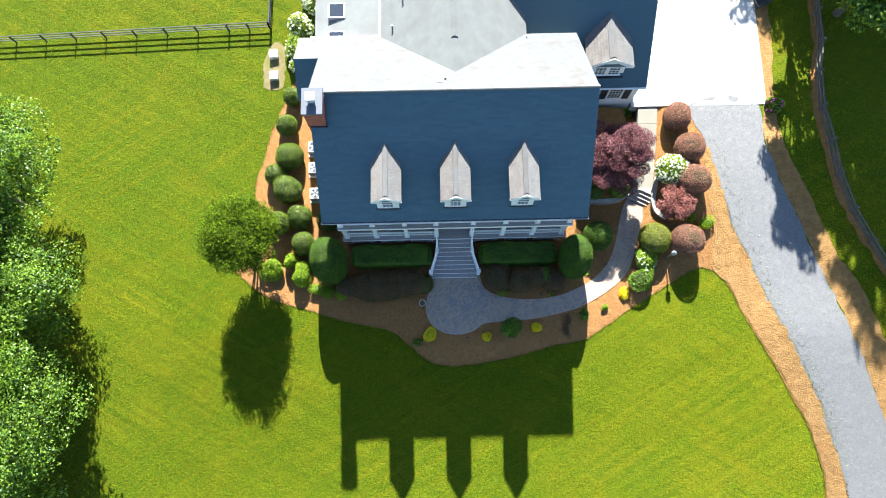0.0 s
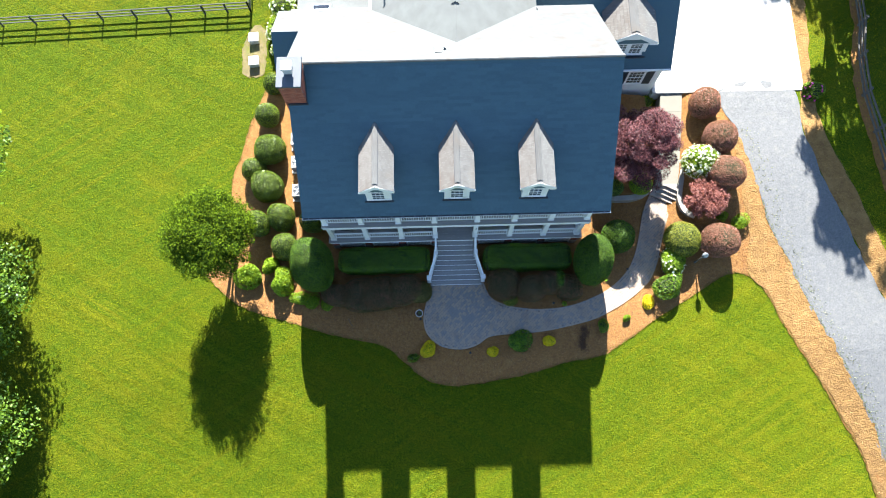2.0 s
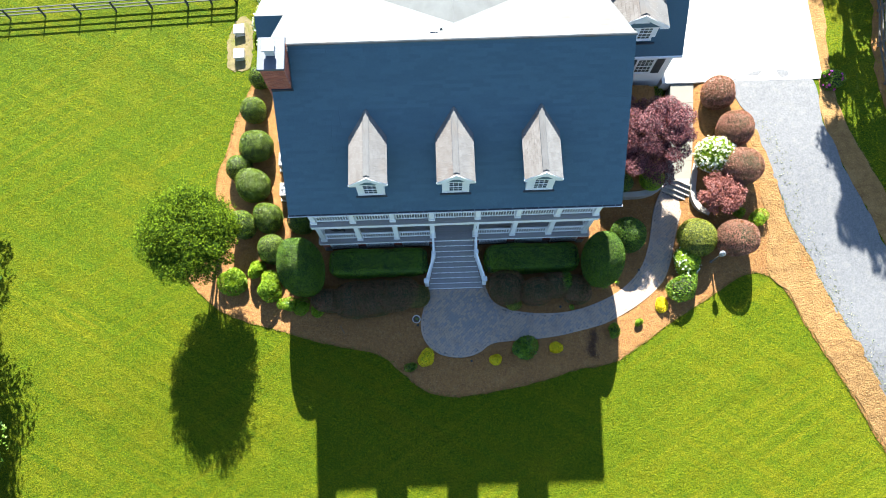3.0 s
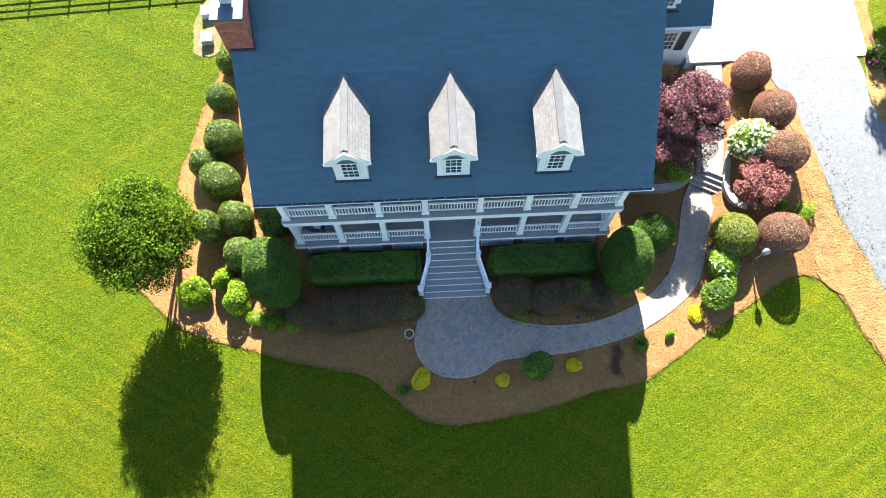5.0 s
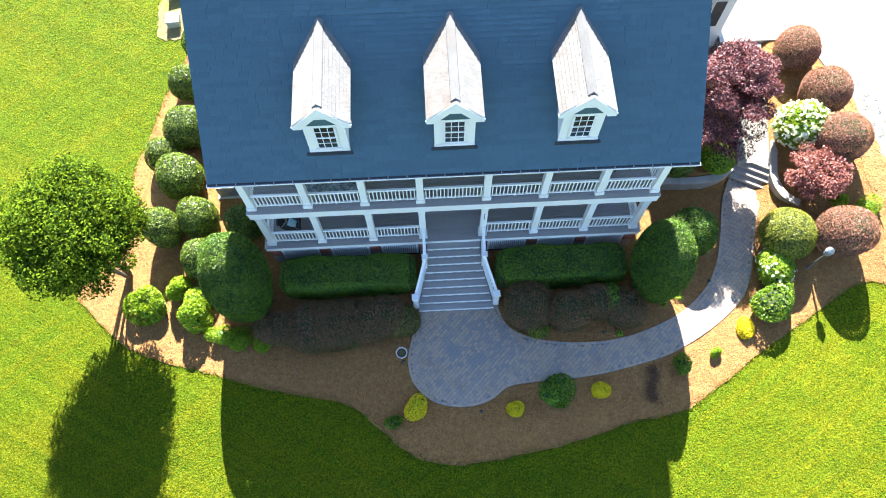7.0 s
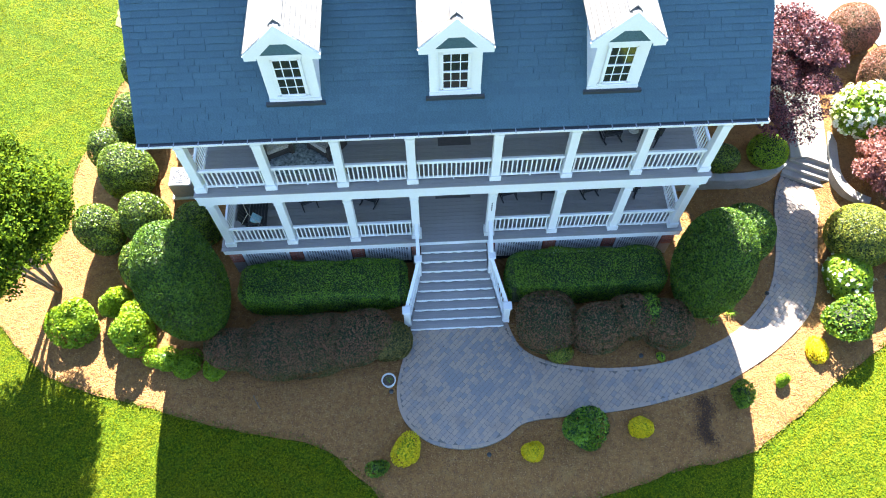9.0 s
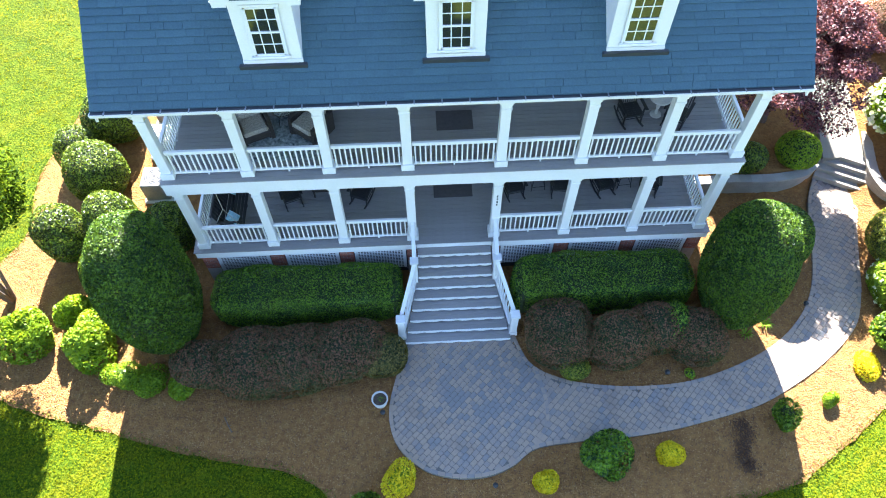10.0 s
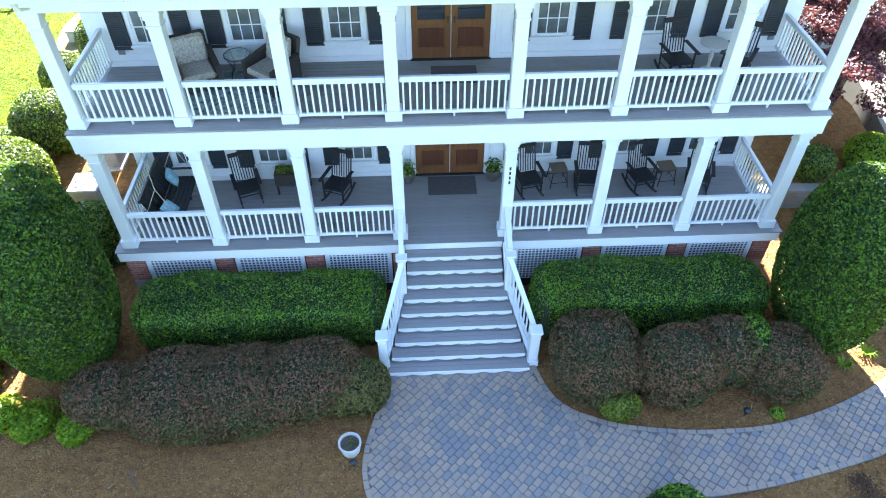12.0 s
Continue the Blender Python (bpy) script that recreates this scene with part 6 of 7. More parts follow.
# ---------------- porch furniture ----------------
def rocking_chair(x, y, z, rz, group="porch rocking chairs"):
    ch = thing("rocking_chair", "black painted wooden rocking chair on the porch", "chair", (x, y, z), rz, group)
    for s in (-1, 1):
        pts = [Vector((s * 0.25, -0.42 + 0.86 * i / 10, 0.03 + 0.11 * ((i - 4.6) / 5.4) ** 2)) for i in range(11)]
        M = Mesher().add([(p.x + a, p.y, p.z + b) for p in pts for a, b in ((-0.018, -0.022), (0.018, -0.022), (0.018, 0.022), (-0.018, 0.022))],
                         [(4 * i + k, 4 * i + (k + 1) % 4, 4 * i + 4 + (k + 1) % 4, 4 * i + 4 + k) for i in range(10) for k in range(4)] + [(3, 2, 1, 0), (40, 41, 42, 43)])
        part("rocker", M, [BLACK], ch)
        part("leg", Mesher().cbox(s * 0.25 - 0.02, -0.26, 0.05, s * 0.25 + 0.02, -0.22, 0.62, 0.006), [BLACK], ch)
        part("leg", Mesher().cyl((s * 0.25, 0.22, 0.05), (s * 0.25, 0.25, 0.45), 0.021, n=6).cyl((s * 0.25, 0.25, 0.43), (s * 0.25, 0.42, 1.12), 0.02, 0.016, 6), [BLACK], ch)
        part("arm", Mesher().cbox(s * 0.29 - 0.045, -0.33, 0.61, s * 0.29 + 0.045, 0.30, 0.635, 0.008), [BLACK], ch)
        part("stretcher", Mesher().cyl((s * 0.25, -0.24, 0.22), (s * 0.25, 0.24, 0.22), 0.012, n=6), [BLACK], ch)
    seat = part("seat", Mesher().cbox(-0.28, -0.285, 0.375, 0.28, 0.265, 0.39, 0.006), [BLACK], ch)
    for i in range(7):
        part("seat_slat", Mesher().cbox(-0.27, -0.27 + i * 0.076, 0.388, 0.27, -0.202 + i * 0.076, 0.42 - 0.004 * i, 0.004), [BLACK], seat)
    part("stretcher", Mesher().cyl((-0.25, -0.24, 0.28), (0.25, -0.24, 0.28), 0.014, n=6), [BLACK], ch)
    for i in range(7):
        xx = -0.19 + i * 0.0635
        part("slat", Mesher().cyl((xx, 0.255, 0.42), (xx, 0.405, 1.06), 0.012, n=6), [BLACK], ch)
    part("top_rail", Mesher().cbox(-0.27, 0.385, 1.02, 0.27, 0.43, 1.13, 0.012), [BLACK], ch)
    return ch


first = rocking_chair(-4.12, 12.5, F1, 20)
for x, y, z, rz in ((-1.95, 12.5, F1, -22), (2.75, 12.5, F1, 12), (4.2, 12.5, F1, -6), (5.55, 12.5, F1, 14), (6.98, 12.45, F1, -18), (5.62, 12.35, F2, 10), (6.86, 12.2, F2, -34)):
    copy_thing(first, pose(x, y, z, 0, 0, rz))


def side_table(x, y, z, w, h, top_mat, label):
    t = thing("side_table", label, "table", (x, y, z), 5, "small porch tables")
    part("tabletop", Mesher().cbox(-w / 2, -w / 2, h - 0.025, w / 2, w / 2, h, 0.006), [top_mat], t, "brown slatted top")
    part("apron", Mesher().cbox(-w / 2 + 0.02, -w / 2 + 0.02, h - 0.06, w / 2 - 0.02, w / 2 - 0.02, h - 0.026, 0.004), [BLACK], t)
    for sx in (-1, 1):
        for sy in (-1, 1):
            part("leg", Mesher().cyl((sx * (w / 2 + 0.02), sy * (w / 2 + 0.02), 0), (sx * (w / 2 - 0.03), sy * (w / 2 - 0.03), h - 0.03), 0.013, n=6), [BLACK], t)
    M = Mesher()
    for a, b in (((-1, -1), (1, -1)), ((1, -1), (1, 1)), ((1, 1), (-1, 1)), ((-1, 1), (-1, -1))):
        M.cyl((a[0] * w / 2, a[1] * w / 2, h * 0.3), (b[0] * w / 2, b[1] * w / 2, h * 0.3), 0.009, n=5)
    part("brace", M, [BLACK], t)
    return t


TABLEWOOD = mat("table_wood", (0.20, 0.14, 0.09), (0.11, 0.08, 0.055), 0.6, 5.0, 40.0, 0.2, 0.004, stretch=(0.3, 3, 1))
side_table(3.52, 12.75, F1, 0.40, 0.50, TABLEWOOD, "small dark metal side table with a brown top")
side_table(6.22, 12.7, F1, 0.40, 0.50, TABLEWOOD, "small dark metal side table between rocking chairs")


def plant_tuft(parent, x, y, z, r, n, seed, m=None, name="plant"):
    rng = np.random.default_rng(seed)
    D = directions(rng, n, -0.1)
    P = np.array([x, y, z]) + D * r * rng.uniform(0.3, 1.0, len(D))[:, None]
    ob = part(name, quads_mesh(name, leaves(rng, P, D + np.array([0, 0, .3]), r * 0.34, 0.7, 0.4), 4, [m or LIMELEAF]), None, parent, "green leafy plant")
    ob["kind"] = "stuff"
    return ob


# planter table with plants
pt = thing("planter_table", "dark wooden planter table with green plants", "planter", (-3.05, 12.78, F1), 0)
part("box", Mesher().cbox(-0.42, -0.2, 0.28, 0.42, -0.17, 0.62, 0.008).cbox(-0.42, 0.17, 0.28, 0.42, 0.2, 0.62, 0.008).cbox(-0.42, -0.17, 0.28, -0.39, 0.17, 0.62, 0.008)
     .cbox(0.39, -0.17, 0.28, 0.42, 0.17, 0.62, 0.008).box(-0.39, -0.17, 0.28, 0.39, 0.17, 0.32), [WICKER], pt)
part("soil", Mesher().box(-0.388, -0.168, 0.33, 0.388, 0.168, 0.57), [SOIL], pt)
for sx in (-1, 1):
    for sy in (-1, 1):
        part("leg", Mesher().cbox(sx * 0.38 - 0.025, sy * 0.16 - 0.025, 0, sx * 0.38 + 0.025, sy * 0.16 + 0.025, 0.285, 0.005), [WICKER], pt)
for k, (x, r) in enumerate(((-0.25, 0.2), (0.02, 0.16), (0.25, 0.18))):
    plant_tuft(pt, x, 0, 0.62, r, 90, 300 + k)

# potted plants by the door
for k, x in enumerate((-0.22, 1.92)):
    p = thing("potted_plant", "leafy green plant in a dark glazed pot by the door", "plant", (x, 12.98, F1), 0, "pots by the front door")
    part("pot", Mesher().lathe([(0.11, 0), (0.17, 0.12), (0.185, 0.26), (0.165, 0.32), (0.15, 0.32), (0.14, 0.27)], n=16), [TERRA], p)
    part("soil", Mesher().lathe([(0.14, 0.25), (0.14, 0.285)], n=14), [SOIL], p)
    plant_tuft(p, 0, 0, 0.36, 0.27, 170, 310 + k, HEDGELEAF)

# black porch swing with cushions, hung on ropes
bench = thing("porch_swing", "black slatted porch swing with turquoise cushions, hung on ropes", "swing", (-5.70, 12.1, F1), 0)
for i in range(6):
    part("seat_slat", Mesher().cbox(-0.28 + i * 0.10, -0.80, 0.42, -0.188 + i * 0.10, 0.80, 0.445, 0.006), [BLACK], bench)
for i in range(13):
    yy = -0.735 + i * 0.1225
    part("back_slat", Mesher().cbox(-0.012, yy - 0.053, 0.0, 0.012, yy + 0.053, 0.60, 0.006, 0, pose(-0.31, 0, 0.42, 0, -20, 0)), [BLACK], bench)
part("top_rail", Mesher().cbox(-0.56, -0.82, 0.95, -0.50, 0.82, 1.03, 0.01), [BLACK], bench)
for yy in (-0.74, 0.0, 0.74):
    part("seat_beam", Mesher().cbox(-0.30, yy - 0.03, 0.36, 0.32, yy + 0.03, 0.42, 0.006), [BLACK], bench)
for s in (-1, 1):
    part("arm", Mesher().cbox(-0.46, s * 0.80 - 0.035, 0.66, 0.32, s * 0.80 + 0.035, 0.69, 0.008), [BLACK], bench)
    part("arm_post", Mesher().cbox(0.24, s * 0.80 - 0.03, 0.36, 0.30, s * 0.80 + 0.03, 0.66, 0.006), [BLACK], bench)
    knot = (-0.08, s * 0.82, 1.35)
    part("rope", Mesher().tube([(0.27, s * 0.82, 0.40), knot, (-0.44, s * 0.82, 0.68)], 0.009, 7), [ROPE], bench, "pale twisted rope")
    part("hanger_rope", Mesher().cyl(knot, (-0.08, s * 0.82, F2 - 0.35 - F1), 0.010, n=7), [ROPE], bench, "pale twisted rope")


def pillow(x, y, z, w, h, rx, ry, rz, m, label, name="cushion"):
    bm = bmesh.new()
    bmesh.ops.create_grid(bm, x_segments=8, y_segments=8, size=0.5)
    vs = list(bm.verts)
    V, F = [], []
    me = Mesher()
    idx = {v: i for i, v in enumerate(vs)}
    for s in (1, -1):
        pts = []
        for v in vs:
            e = (1 - (2 * v.co.x) ** 4) * (1 - (2 * v.co.y) ** 4)
            pts.append((v.co.x * w, v.co.y * h, s * (0.005 + 0.085 * e ** 0.6 if e > 0 else 0.005)))
        me.add(pts, [tuple(idx[v] for v in f.verts) for f in bm.faces])
    bm.free()
    ob = smooth_all(part(name, me, [m]))
    ob.matrix_world = pose(x, y, z, rx, ry, rz)
    return tagged(ob, label, "cushion")


pillow(-5.90, 12.62, F1 + 0.64, 0.40, 0.40, 0, 62, 14, TURQ, "turquoise patterned cushion on the black swing")
pillow(-5.72, 11.56, F1 + 0.56, 0.36, 0.34, 0, 40, -14, TURQ, "small pale turquoise patterned cushion on the swing")

for x0, y0, x1, y1, z, in ((0.27, 12.40, 1.48, 13.12, F1), (0.38, 12.2, 1.38, 12.92, F2)):
    tagged(part("door_mat", Mesher().cbox(x0, y0, z, x1, y1, z + 0.014, 0.005), [RUBBER]), "dark grey fibre mat before the front door", "mat")

# upper porch lounge
tagged(part("area_rug", Mesher().cbox(-4.95, 11.35, F2, -2.75, 12.95, F2 + 0.012, 0.005), [RUG]), "dark blue and grey patterned rug on the porch", "rug")


def wicker_chair(x, y, rz):
    c = thing("wicker_armchair", "dark wicker armchair with patterned beige cushions", "armchair", (x, y, F2 + 0.012), rz, "wicker armchairs")
    part("base", Mesher().cbox(-0.36, -0.38, 0.06, 0.36, 0.36, 0.30, 0.03), [WICKER], c)
    for s in (-1, 1):
        part("arm", Mesher().prism([(-0.40, 0.0), (0.42, 0.0), (0.44, 0.66), (0.1, 0.62), (-0.36, 0.55)], s * 0.40 - 0.05, s * 0.40 + 0.05, "x"), [WICKER], c)
    M = Mesher()
    M.cbox(-0.40, -0.05, 0, 0.40, 0.05, 0.86, 0.04, 0, pose(0, 0.36, 0.12, -14, 0, 0))
    part("backrest", M, [WICKER], c)
    part("seat_cushion", Mesher().cbox(-0.34, -0.40, 0.30, 0.34, 0.30, 0.45, 0.05), [CUSHION], c)
    part("back_cushion", Mesher().cbox(-0.33, -0.09, 0, 0.33, 0.07, 0.58, 0.05, 0, pose(0, 0.24, 0.42, -14, 0, 0)), [CUSHION], c)
    for sx in (-1, 1):
        for sy in (-1, 1):
            part("leg", Mesher().cbox(sx * 0.33 - 0.03, sy * 0.33 - 0.03, 0, sx * 0.33 + 0.03, sy * 0.33 + 0.03, 0.07, 0.005), [WICKER], c)
    return c


w1 = wicker_chair(-4.52, 12.35, 24)
copy_thing(w1, pose(-2.98, 12.35, F2 + 0.012, 0, 0, -38))
gt = thing("glass_table", "round glass-topped side table with dark metal legs", "table", (-3.72, 12.72, F2 + 0.012), 0)
GLASSTOP = bpy.data.materials.new("clear_glass")
GLASSTOP.use_nodes = True
q = GLASSTOP.node_tree.nodes["Principled BSDF"]
q.inputs["Base Color"].default_value = (0.75, 0.85, 0.85, 1)
q.inputs["Transmission Weight"].default_value = 0.85
q.inputs["Roughness"].default_value = 0.05
part("tabletop", Mesher().lathe([(0.27, 0.50), (0.28, 0.505), (0.28, 0.515), (0.27, 0.52)], n=24), [GLASSTOP], gt, "clear glass top")
M = Mesher()
for i in range(24):
    a, b = 2 * math.pi * i / 24, 2 * math.pi * (i + 1) / 24
    M.cyl((0.275 * math.cos(a), 0.275 * math.sin(a), 0.495), (0.275 * math.cos(b), 0.275 * math.sin(b), 0.495), 0.012, n=5)
part("rim", M, [DARKMETAL], gt)
for i in range(4):
    a = 2 * math.pi * (i + 0.5) / 4
    part("leg", Mesher().tube([(0.26 * math.cos(a), 0.26 * math.sin(a), 0.49), (0.15 * math.cos(a), 0.15 * math.sin(a), 0.25), (0.25 * math.cos(a), 0.25 * math.sin(a), 0.0)], 0.011), [DARKMETAL], gt)
ped = thing("pedestal_table", "round pale pedestal table between rocking chairs", "table", (6.42, 12.5, F2), 0)
part("tabletop", Mesher().lathe([(0.25, 0.62), (0.30, 0.63), (0.30, 0.655), (0.28, 0.665)], n=24), [STONEPOT], ped)
part("pedestal", Mesher().lathe([(0.16, 0), (0.15, 0.03), (0.05, 0.07), (0.035, 0.2), (0.055, 0.34), (0.035, 0.48), (0.06, 0.6), (0.12, 0.625)], n=16), [STONEPOT], ped)
# house number as plain bars, wall outlets
for i in range(4):
    part("number_bar", Mesher().cbox(COLS[4] - 0.02, CY - 0.135, F1 + 1.93 - i * 0.125, COLS[4] + 0.02, CY - 0.122, F1 + 2.01 - i * 0.125, 0.004), [SHUTTER], house, "small dark plaque on the column")
for x, z in ((-6.35, F1 + 0.45), (8.05, F1 + 0.45), (-6.3, F2 + 0.3), (8.0, F2 + 0.3)):
    part("outlet_box", Mesher().cbox(x - 0.07, WY - 0.06, z, x + 0.07, WY - 0.02, z + 0.1, 0.01), [METAL], house, "grey outlet cover")

# ---------------- garden objects ----------------
pot = thing("stone_planter", "round white stone planter with a small plant on the mulch", "planter", (-1.52, 6.45, 0.03), 0)
part("pot", Mesher().lathe([(0.15, 0), (0.19, 0.1), (0.215, 0.30), (0.235, 0.34), (0.235, 0.37), (0.20, 0.37), (0.19, 0.30)], n=24), [STONEPOT], pot)
part("soil", Mesher().lathe([(0.19, 0.28), (0.19, 0.315)], n=20), [SOIL], pot)
plant_tuft(pot, 0.03, 0.0, 0.32, 0.13, 70, 320, TREELEAF)


def path_light(x, y):
    p = thing("path_light", "small black garden spotlight on a stake in the mulch", "lamp", (x, y, ground_z(x, y) + 0.02), 30, "garden path lights")
    part("stake", Mesher().cyl((0, 0, -0.05), (0, 0, 0.16), 0.012, n=6), [BLACK], p)
    part("head", Mesher().lathe([(0.03, 0.13), (0.065, 0.15), (0.075, 0.22), (0.03, 0.26)], n=12), [BLACK], p)


for x, y in ((-1.45, 6.12), (1.55, 4.0), (6.8, 6.92), (11.55, 8.95)):
    path_light(x, y)
post = thing("lamp_post", "garden lamp post with a pale glass lantern", "lamp", (15.75, 9.25, ground_z(15.75, 9.25)), 0)
part("post", Mesher().cyl((0, 0, -0.1), (0, 0, 1.55), 0.045, 0.035, 10).lathe([(0.09, 0), (0.08, 0.06), (0.05, 0.1)], n=12), [FENCEWOOD], post)
part("lantern", Mesher().lathe([(0.07, 1.55), (0.14, 1.62), (0.17, 1.9), (0.12, 1.93)], n=8), [METAL], post, "pale lantern glass")
part("lantern_cap", Mesher().lathe([(0.16, 1.92), (0.15, 1.95), (0.07, 2.05), (0.02, 2.12)], n=8), [METAL], post, "grey lantern cap")

# air-conditioning units
for x, y in ((-9.2, 17.9), (-9.15, 16.35), (-9.05, 14.45)):
    a = thing("air_conditioner", "pale grey outdoor air-conditioning unit on the mulch", "air conditioner", (x, y, ground_z(x, y)), 0, "outdoor units")
    part("pad", Mesher().cbox(-0.5, -0.5, -0.05, 0.5, 0.5, 0.08, 0.02), [CONCRETE], a)
    part("body", Mesher().cbox(-0.42, -0.42, 0.08, 0.42, 0.42, 0.85, 0.03), [ACBODY], a)
    M = Mesher()
    for i in range(22):
        z = 0.14 + i * 0.03
        M.box(-0.425, -0.38, z, -0.42, 0.38, z + 0.014).box(-0.38, -0.426, z, 0.38, -0.421, z + 0.014)
    part("louvre", M, [METAL], a)
    part("fan_well", Mesher().lathe([(0.34, 0.852), (0.34, 0.858)], n=24), [BLACK], a, "dark fan opening")
    for i in range(5):
        b = 2 * math.pi * i / 5
        part("blade", Mesher().add([(0.06 * math.cos(b), 0.06 * math.sin(b), 0.862), (0.30 * math.cos(b), 0.30 * math.sin(b), 0.862), (0.31 * math.cos(b + 0.55), 0.31 * math.sin(b + 0.55), 0.874),
             (0.06 * math.cos(b + 0.9), 0.06 * math.sin(b + 0.9), 0.866)], [(0, 1, 2, 3)]), [METAL], a)
    M = Mesher()
    for r in (0.12, 0.2, 0.28, 0.35):
        for i in range(20):
            p, s = 2 * math.pi * i / 20, 2 * math.pi * (i + 1) / 20
            M.cyl((r * math.cos(p), r * math.sin(p), 0.885), (r * math.cos(s), r * math.sin(s), 0.885), 0.006, n=4)
    part("fan_guard", M, [METAL], a)

# well covers on the lawn, with worn straw round them
tagged(sheet("worn_patch", curve2([(-13.1, 23.0), (-11.8, 22.9), (-11.6, 24.5), (-11.7, 26.2), (-12.7, 26.3), (-13.2, 24.8)], True, 0.2), 0.025, mat("dry_straw", (0.190, 0.145, 0.068), (0.120, 0.100, 0.040), 0.95, 3.0, 40.0, 0.8, 0.03, c=(0.120, 0.125, 0.020), patch=0.8), 0.3, 0.1, 0.01), "patch of dry straw on the lawn", "ground", kind="structure")
for x, y in ((-12.4, 25.45), (-12.35, 23.75)):
    b = thing("utility_cover", "white box-shaped utility cover on the lawn", "utility box", (x, y, ground_z(x, y)), 3, "utility covers")
    part("body", Mesher().cbox(-0.31, -0.31, -0.05, 0.31, 0.31, 0.36, 0.03), [PLASTIC], b)
    part("lid", Mesher().cbox(-0.34, -0.34, 0.36, 0.34, 0.34, 0.43, 0.025), [PLASTIC], b)

# ---------------- fences ----------------
def fence(name, pts, spacing, height, rails, m, label, rail_w, post_w, jit=0.0):
    f = thing(name, label, "fence", (0, 0, 0))
    line = curve2(pts, False, 0.25) if len(pts) > 2 else [tuple(Vector(pts[0]).lerp(Vector(pts[1]), i / 200)) for i in range(201)]
    posts = [line[0]]
    for p in line:
        if math.dist(p, posts[-1]) >= spacing:
            posts.append(p)
    rr = random.Random(7)
    for p in posts:
        z = ground_z(*p)
        part("post", Mesher().cbox(p[0] - post_w, p[1] - post_w, z - 0.2, p[0] + post_w, p[1] + post_w, z + height, 0.015), [m], f)
    for a, b in zip(posts, posts[1:]):
        za, zb = ground_z(*a), ground_z(*b)
        for r in rails:
            A = Vector((*a, za + r + rr.uniform(-jit, jit)))
            B = Vector((*b, zb + r + rr.uniform(-jit, jit)))
            d = B - A
            k = Vector((d.y, -d.x, 0)).normalized() * (rail_w * 0.45)
            o = k * 2.2
            up = Vector((0, 0, rail_w))
            part("rail", Mesher().add([A - k + o, A + k + o, B + k + o, B - k + o, A - k + o + up, A + k + o + up, B + k + o + up, B - k + o + up],
                 [(3, 2, 1, 0), (4, 5, 6, 7), (0, 1, 5, 4), (1, 2, 6, 5), (2, 3, 7, 6), (3, 0, 4, 7)]), [m], f)
    return f


FENCE_LINE = [(28.6, 40), (28.1, 27.2), (28.06, 24.9), (27.6, 22.65), (27.48, 19.56), (27.92, 16.55), (28.2, 14.07), (28.9, 12.3), (29.84, 10.43), (31.2, 8.0), (33.5, 3.0), (35.5, -4.0)]
fl = curve2(FENCE_LINE, False, 0.6)
tagged(sheet("fence_strip", [(x - 0.36, y) for x, y in fl] + [(x + 0.40, y) for x, y in fl[::-1]], 0.028, MULCH, 0.5, 0.12, 0.01, 12), "bare brown earth worn along the rail fence", "ground", kind="structure")
RAILS = (0.28, 0.60, 0.93)
fence("paddock_fence", [(-12.75, 27.6), (-16.1, 27.65)], 1.6, 1.08, RAILS, DARKFENCE, "dark three-rail paddock fence by the gate corner", 0.068, 0.055)
fence("paddock_fence", [(-15.95, 27.65), (-40.5, 28.0)], 2.42, 1.08, RAILS, DARKFENCE, "dark three-rail paddock fence across the lawn", 0.068, 0.055)
fence("paddock_fence", [(-12.75, 27.6), (-12.3, 45.0)], 2.42, 1.08, RAILS, DARKFENCE, "dark three-rail paddock fence running to the rear", 0.068, 0.055)
fence("split_rail_fence", FENCE_LINE, 2.4, 1.15,
      (0.3, 0.65, 1.0), FENCEWOOD, "weathered grey split-rail fence beside the trees", 0.10, 0.08, 0.05)

# flowering shrubs along the rear wing; at the drive a shrub stands in for potted flowers
for k, (x, y, r) in enumerate(((-10.3, 24.3, 0.6), (-10.5, 25.8, 0.75), (-10.2, 27.4, 0.8), (-9.6, 29.2, 0.8), (-9.9, 22.9, 0.5))):
    shrub("white_rose_shrub", x, y, (r, r, r * 0.8), 0.12, int(1500 * r), [LIMELEAF, COREDARK, PETAL], "white-flowering rose shrub along the house", seed=400 + k, group="white rose shrubs", flowers=int(140 * r), flower_size=0.16, size_var=0.25, spread=0.9)
shrub("flower_shrub", 24.0, 20.1, (0.75, 0.5, 0.5), 0.12, 800, [TREELEAF, COREDARK, PINKPETAL], "green shrub standing in for potted pink flowers by the drive", seed=410, flowers=14, flower_size=0.16, size_var=0.3, spread=1.0)
shrub("flower_shrub", 13.75, 20.35, (0.3, 0.3, 0.4), 0.1, 400, [LIMELEAF, COREDARK, GOLDLEAF], "small yellow-green shrub at the garage corner", seed=411, flowers=12, flower_size=0.1, size_var=0.3, spread=1.0)

# ---------------- roof shingles ----------------
rs = random.Random(21)
SLOPE_DEG = math.degrees(math.atan(SL))
EXPO = 0.168
SLEN = math.hypot(RY - EY, RZ - EZ)
SETS = [0.28, 0.40, 0.52, 0.66, 0.80, 0.95]


def shingle_verts(L):
    return ([(0.003, -0.008, 0.0), (L - 0.003, -0.008, 0.0), (L - 0.003, EXPO, 0.0), (0.003, EXPO, 0.0),
             (0.003, -0.008, 0.030), (L - 0.003, -0.008, 0.030), (L - 0.003, EXPO, 0.004), (0.003, EXPO, 0.004)],
            [(4, 5, 6, 7), (0, 1, 5, 4), (1, 2, 6, 5), (3, 0, 4, 7)])


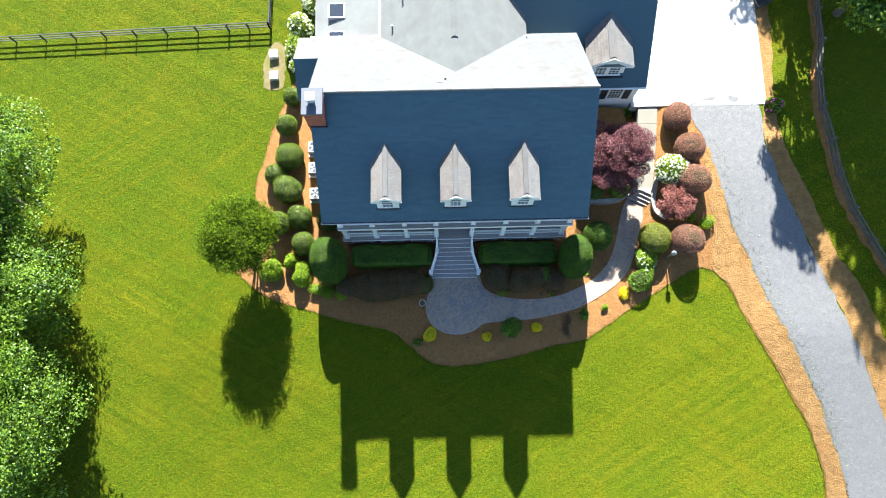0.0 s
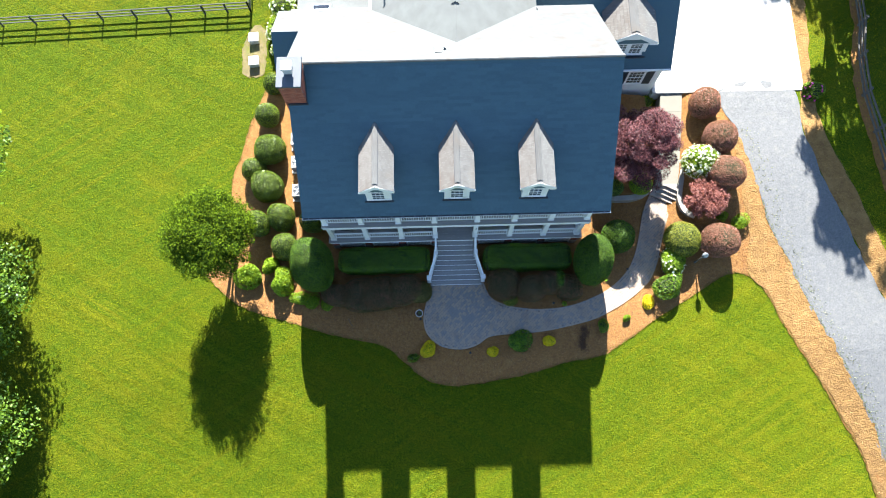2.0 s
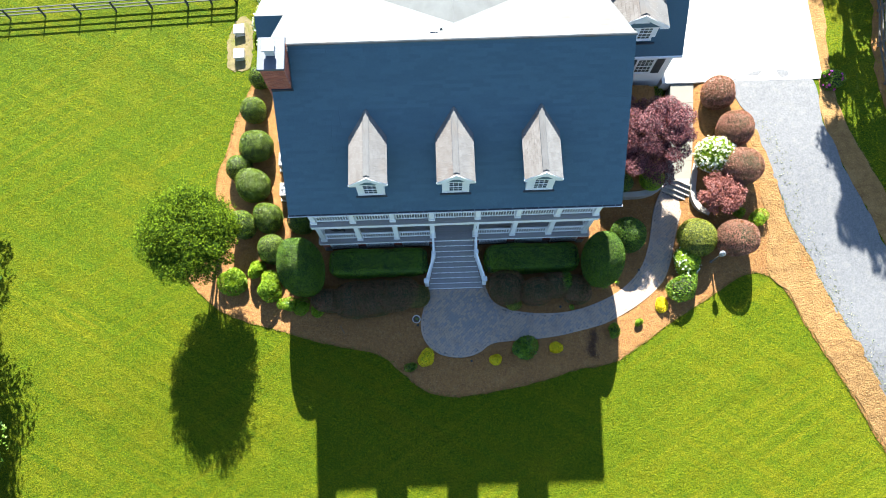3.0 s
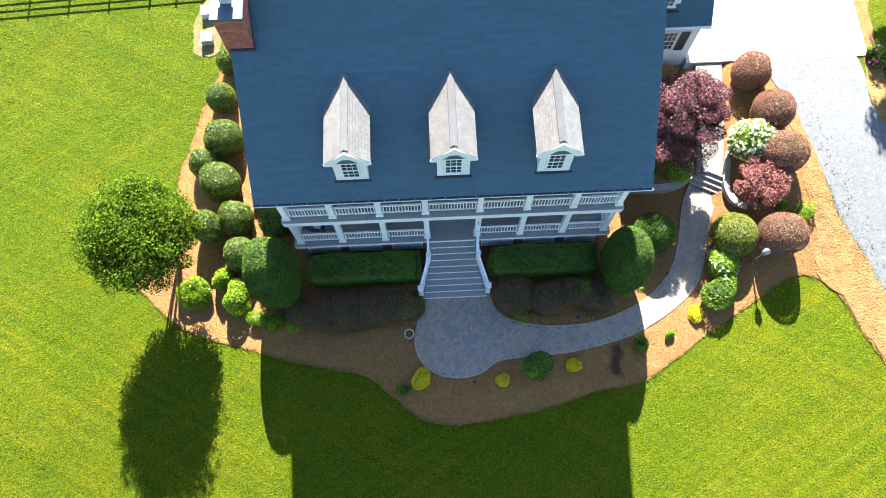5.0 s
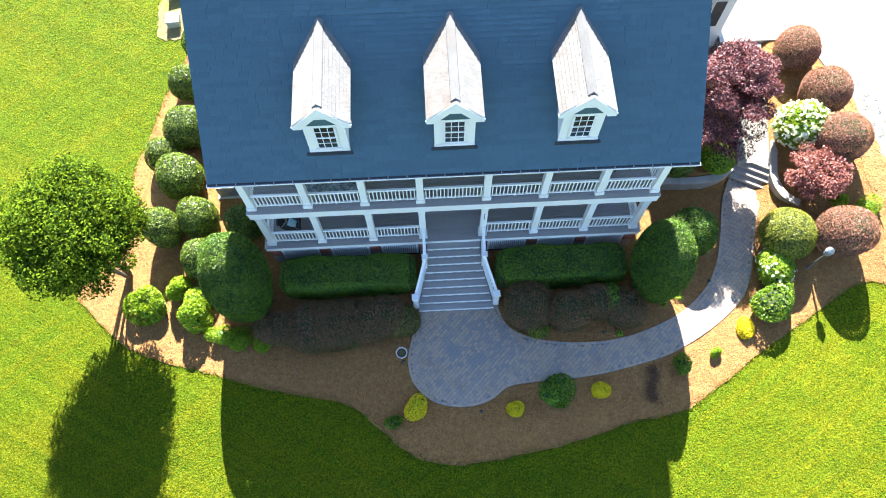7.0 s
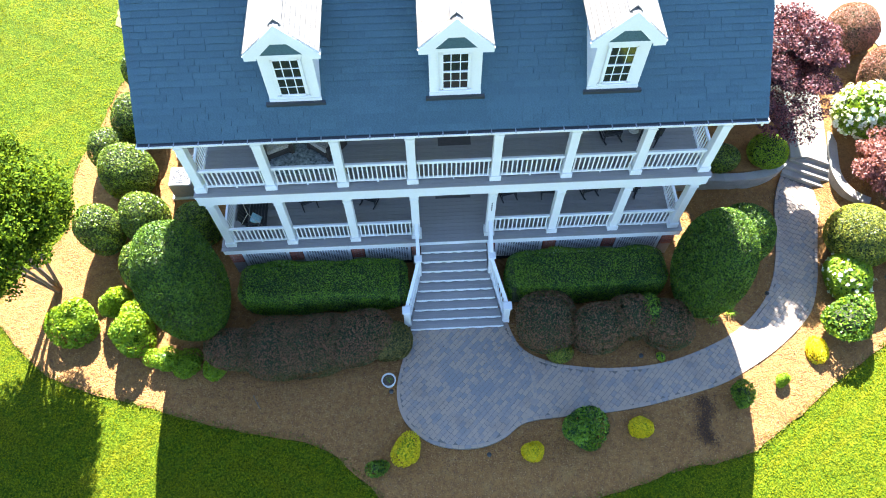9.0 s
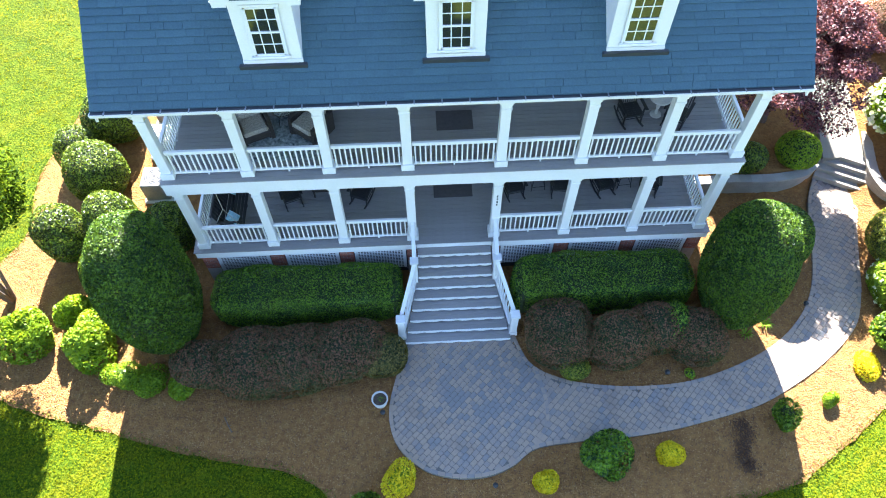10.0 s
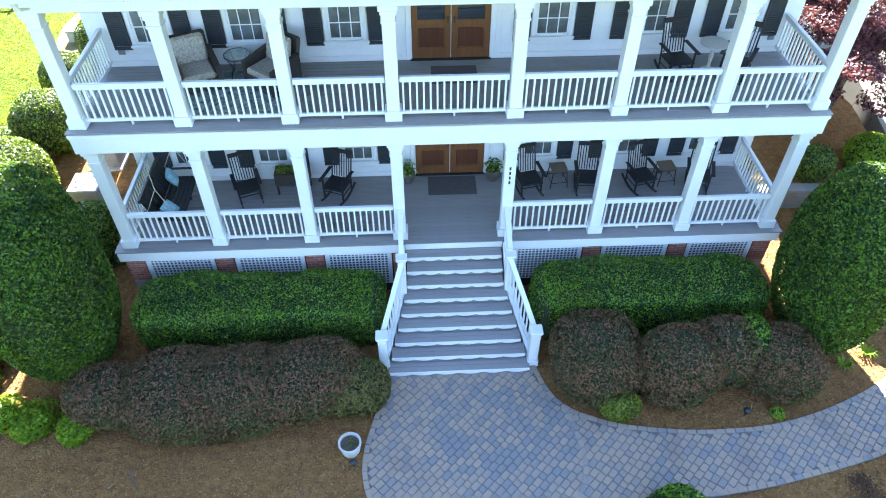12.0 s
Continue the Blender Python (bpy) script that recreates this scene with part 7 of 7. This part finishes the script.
SH_ME = [Mesher().add(*shingle_verts(L)).mesh("shingle", [SHINGLE]) for L in SETS]
rest = Mesher()
count = 0
holes = [(x - 0.68, x + 0.68) for x in (-3.2, 0.8, 4.78)]
for c in range(int(SLEN / EXPO) - 1):
    u0 = c * EXPO + 0.02
    x = RX0 - rs.uniform(0, 0.3)
    while x < RX1 - 0.05:
        k = rs.randrange(6)
        L = SETS[k]
        xa = max(x, RX0 + 0.005)
        if x + L > RX1:
            L = RX1 - x
        y, z = EY + u0 * math.cos(radians(SLOPE_DEG)), EZ + u0 * math.sin(radians(SLOPE_DEG)) + 0.003
        covered = 11.1 < y < 13.2 and any(a < xa and xa + L < b for a, b in holes)
        m = pose(xa, y, z + rs.uniform(0, 0.004), SLOPE_DEG, 0, 0)
        if not covered and L > 0.05:
            if xa == x and L == SETS[k] and count < 300:
                part("shingle", SH_ME[k], None, roof).matrix_basis = m
                count += 1
            else:
                V, F = shingle_verts(L - (xa - x))
                rest.add([m @ Vector(v) for v in V], F)
        x += L
part("shingle_field", rest, [SHINGLE], roof)["kind"] = "stuff"

# spiky hostas, a dug patch and a fallen twig in the beds
for k, (x, y, r) in enumerate(((9.45, 8.07, 0.26), (10.13, 8.39, 0.28), (8.35, 7.45, 0.14))):
    h = thing("hosta_plant", "small lime-green spiky plant in the mulch", "plant", (x, y, ground_z(x, y) + 0.02), 40 * k, "spiky plants")
    rh = random.Random(600 + k)
    for j in range(13):
        a = 2 * math.pi * j / 13 + rh.uniform(-0.2, 0.2)
        L = r * rh.uniform(0.8, 1.25)
        w = 0.022
        d = Vector((math.cos(a), math.sin(a), 0))
        n2 = Vector((-math.sin(a), math.cos(a), 0)) * w
        up = Vector((0, 0, 1))
        q = [d * 0.02 - n2 * 0.5, d * 0.02 + n2 * 0.5, d * L * 0.55 + up * L * 0.62 + n2, d * L * 0.55 + up * L * 0.62 - n2, d * L + up * L * 0.45]
        low_q = [v - up * 0.006 for v in q]
        part("leaf", Mesher().add(q + low_q, [(0, 1, 2, 3), (3, 2, 4), (6, 5, 8, 7), (7, 8, 9), (0, 3, 8, 5), (1, 6, 7, 2), (3, 4, 9, 8), (4, 2, 7, 9)]), [LIMELEAF], h)
rng = np.random.default_rng(77)
dug = rng.uniform(0, 1, 1300)
dx = 8.52 + 0.10 * np.sin(dug * 7) + rng.normal(0, 0.15, 1300)
dy = 5.48 - 1.45 * dug + rng.normal(0, 0.06, 1300)
DP = np.array([(x, y, ground_z(x, y) + 0.052) for x, y in zip(dx, dy)])
tagged(part("dug_soil", quads_mesh("dug_soil", leaves(rng, DP, np.tile([0, 0, 1.0], (1300, 1)), 0.06, 0.6, 0.4), 4, [DUG]), None), "crumbs of dark freshly dug soil in the mulch", "soil", kind="stuff")
tagged(part("twig", Mesher().tube([(-5.92, 6.25, 0.07), (-5.80, 6.02, 0.085), (-5.66, 5.80, 0.07)], 0.016, 6).tube([(-5.80, 6.02, 0.085), (-5.70, 5.98, 0.10)], 0.010, 5), [BARK]), "fallen brown twig lying on the mulch", "twig")

# garden cart at the drive's edge
cart = thing("garden_cart", "dark plastic garden cart at the edge of the drive", "cart", (24.1, 28.3, ground_z(24.1, 28.3)), 20)
part("tub", Mesher().prism([(-0.5, 0.55), (-0.35, 0.25), (0.4, 0.25), (0.6, 0.6), (0.54, 0.6), (0.37, 0.29), (-0.33, 0.29), (-0.44, 0.57)], -0.35, 0.35, "y").box(-0.45, -0.36, 0.27, 0.5, -0.33, 0.56).box(-0.45, 0.33, 0.27, 0.5, 0.36, 0.56), [SHUTTER], cart)
part("wheel", Mesher().cyl((0.45, -0.05, 0.18), (0.45, 0.05, 0.18), 0.18, n=16), [BLACK], cart)
for s in (-1, 1):
    part("handle", Mesher().cyl((0.4, s * 0.1, 0.22), (-1.0, s * 0.28, 0.55), 0.02, n=6), [FENCEWOOD], cart)
    part("leg", Mesher().cyl((-0.35, s * 0.25, 0), (-0.3, s * 0.25, 0.3), 0.02, n=6), [DARKMETAL], cart)
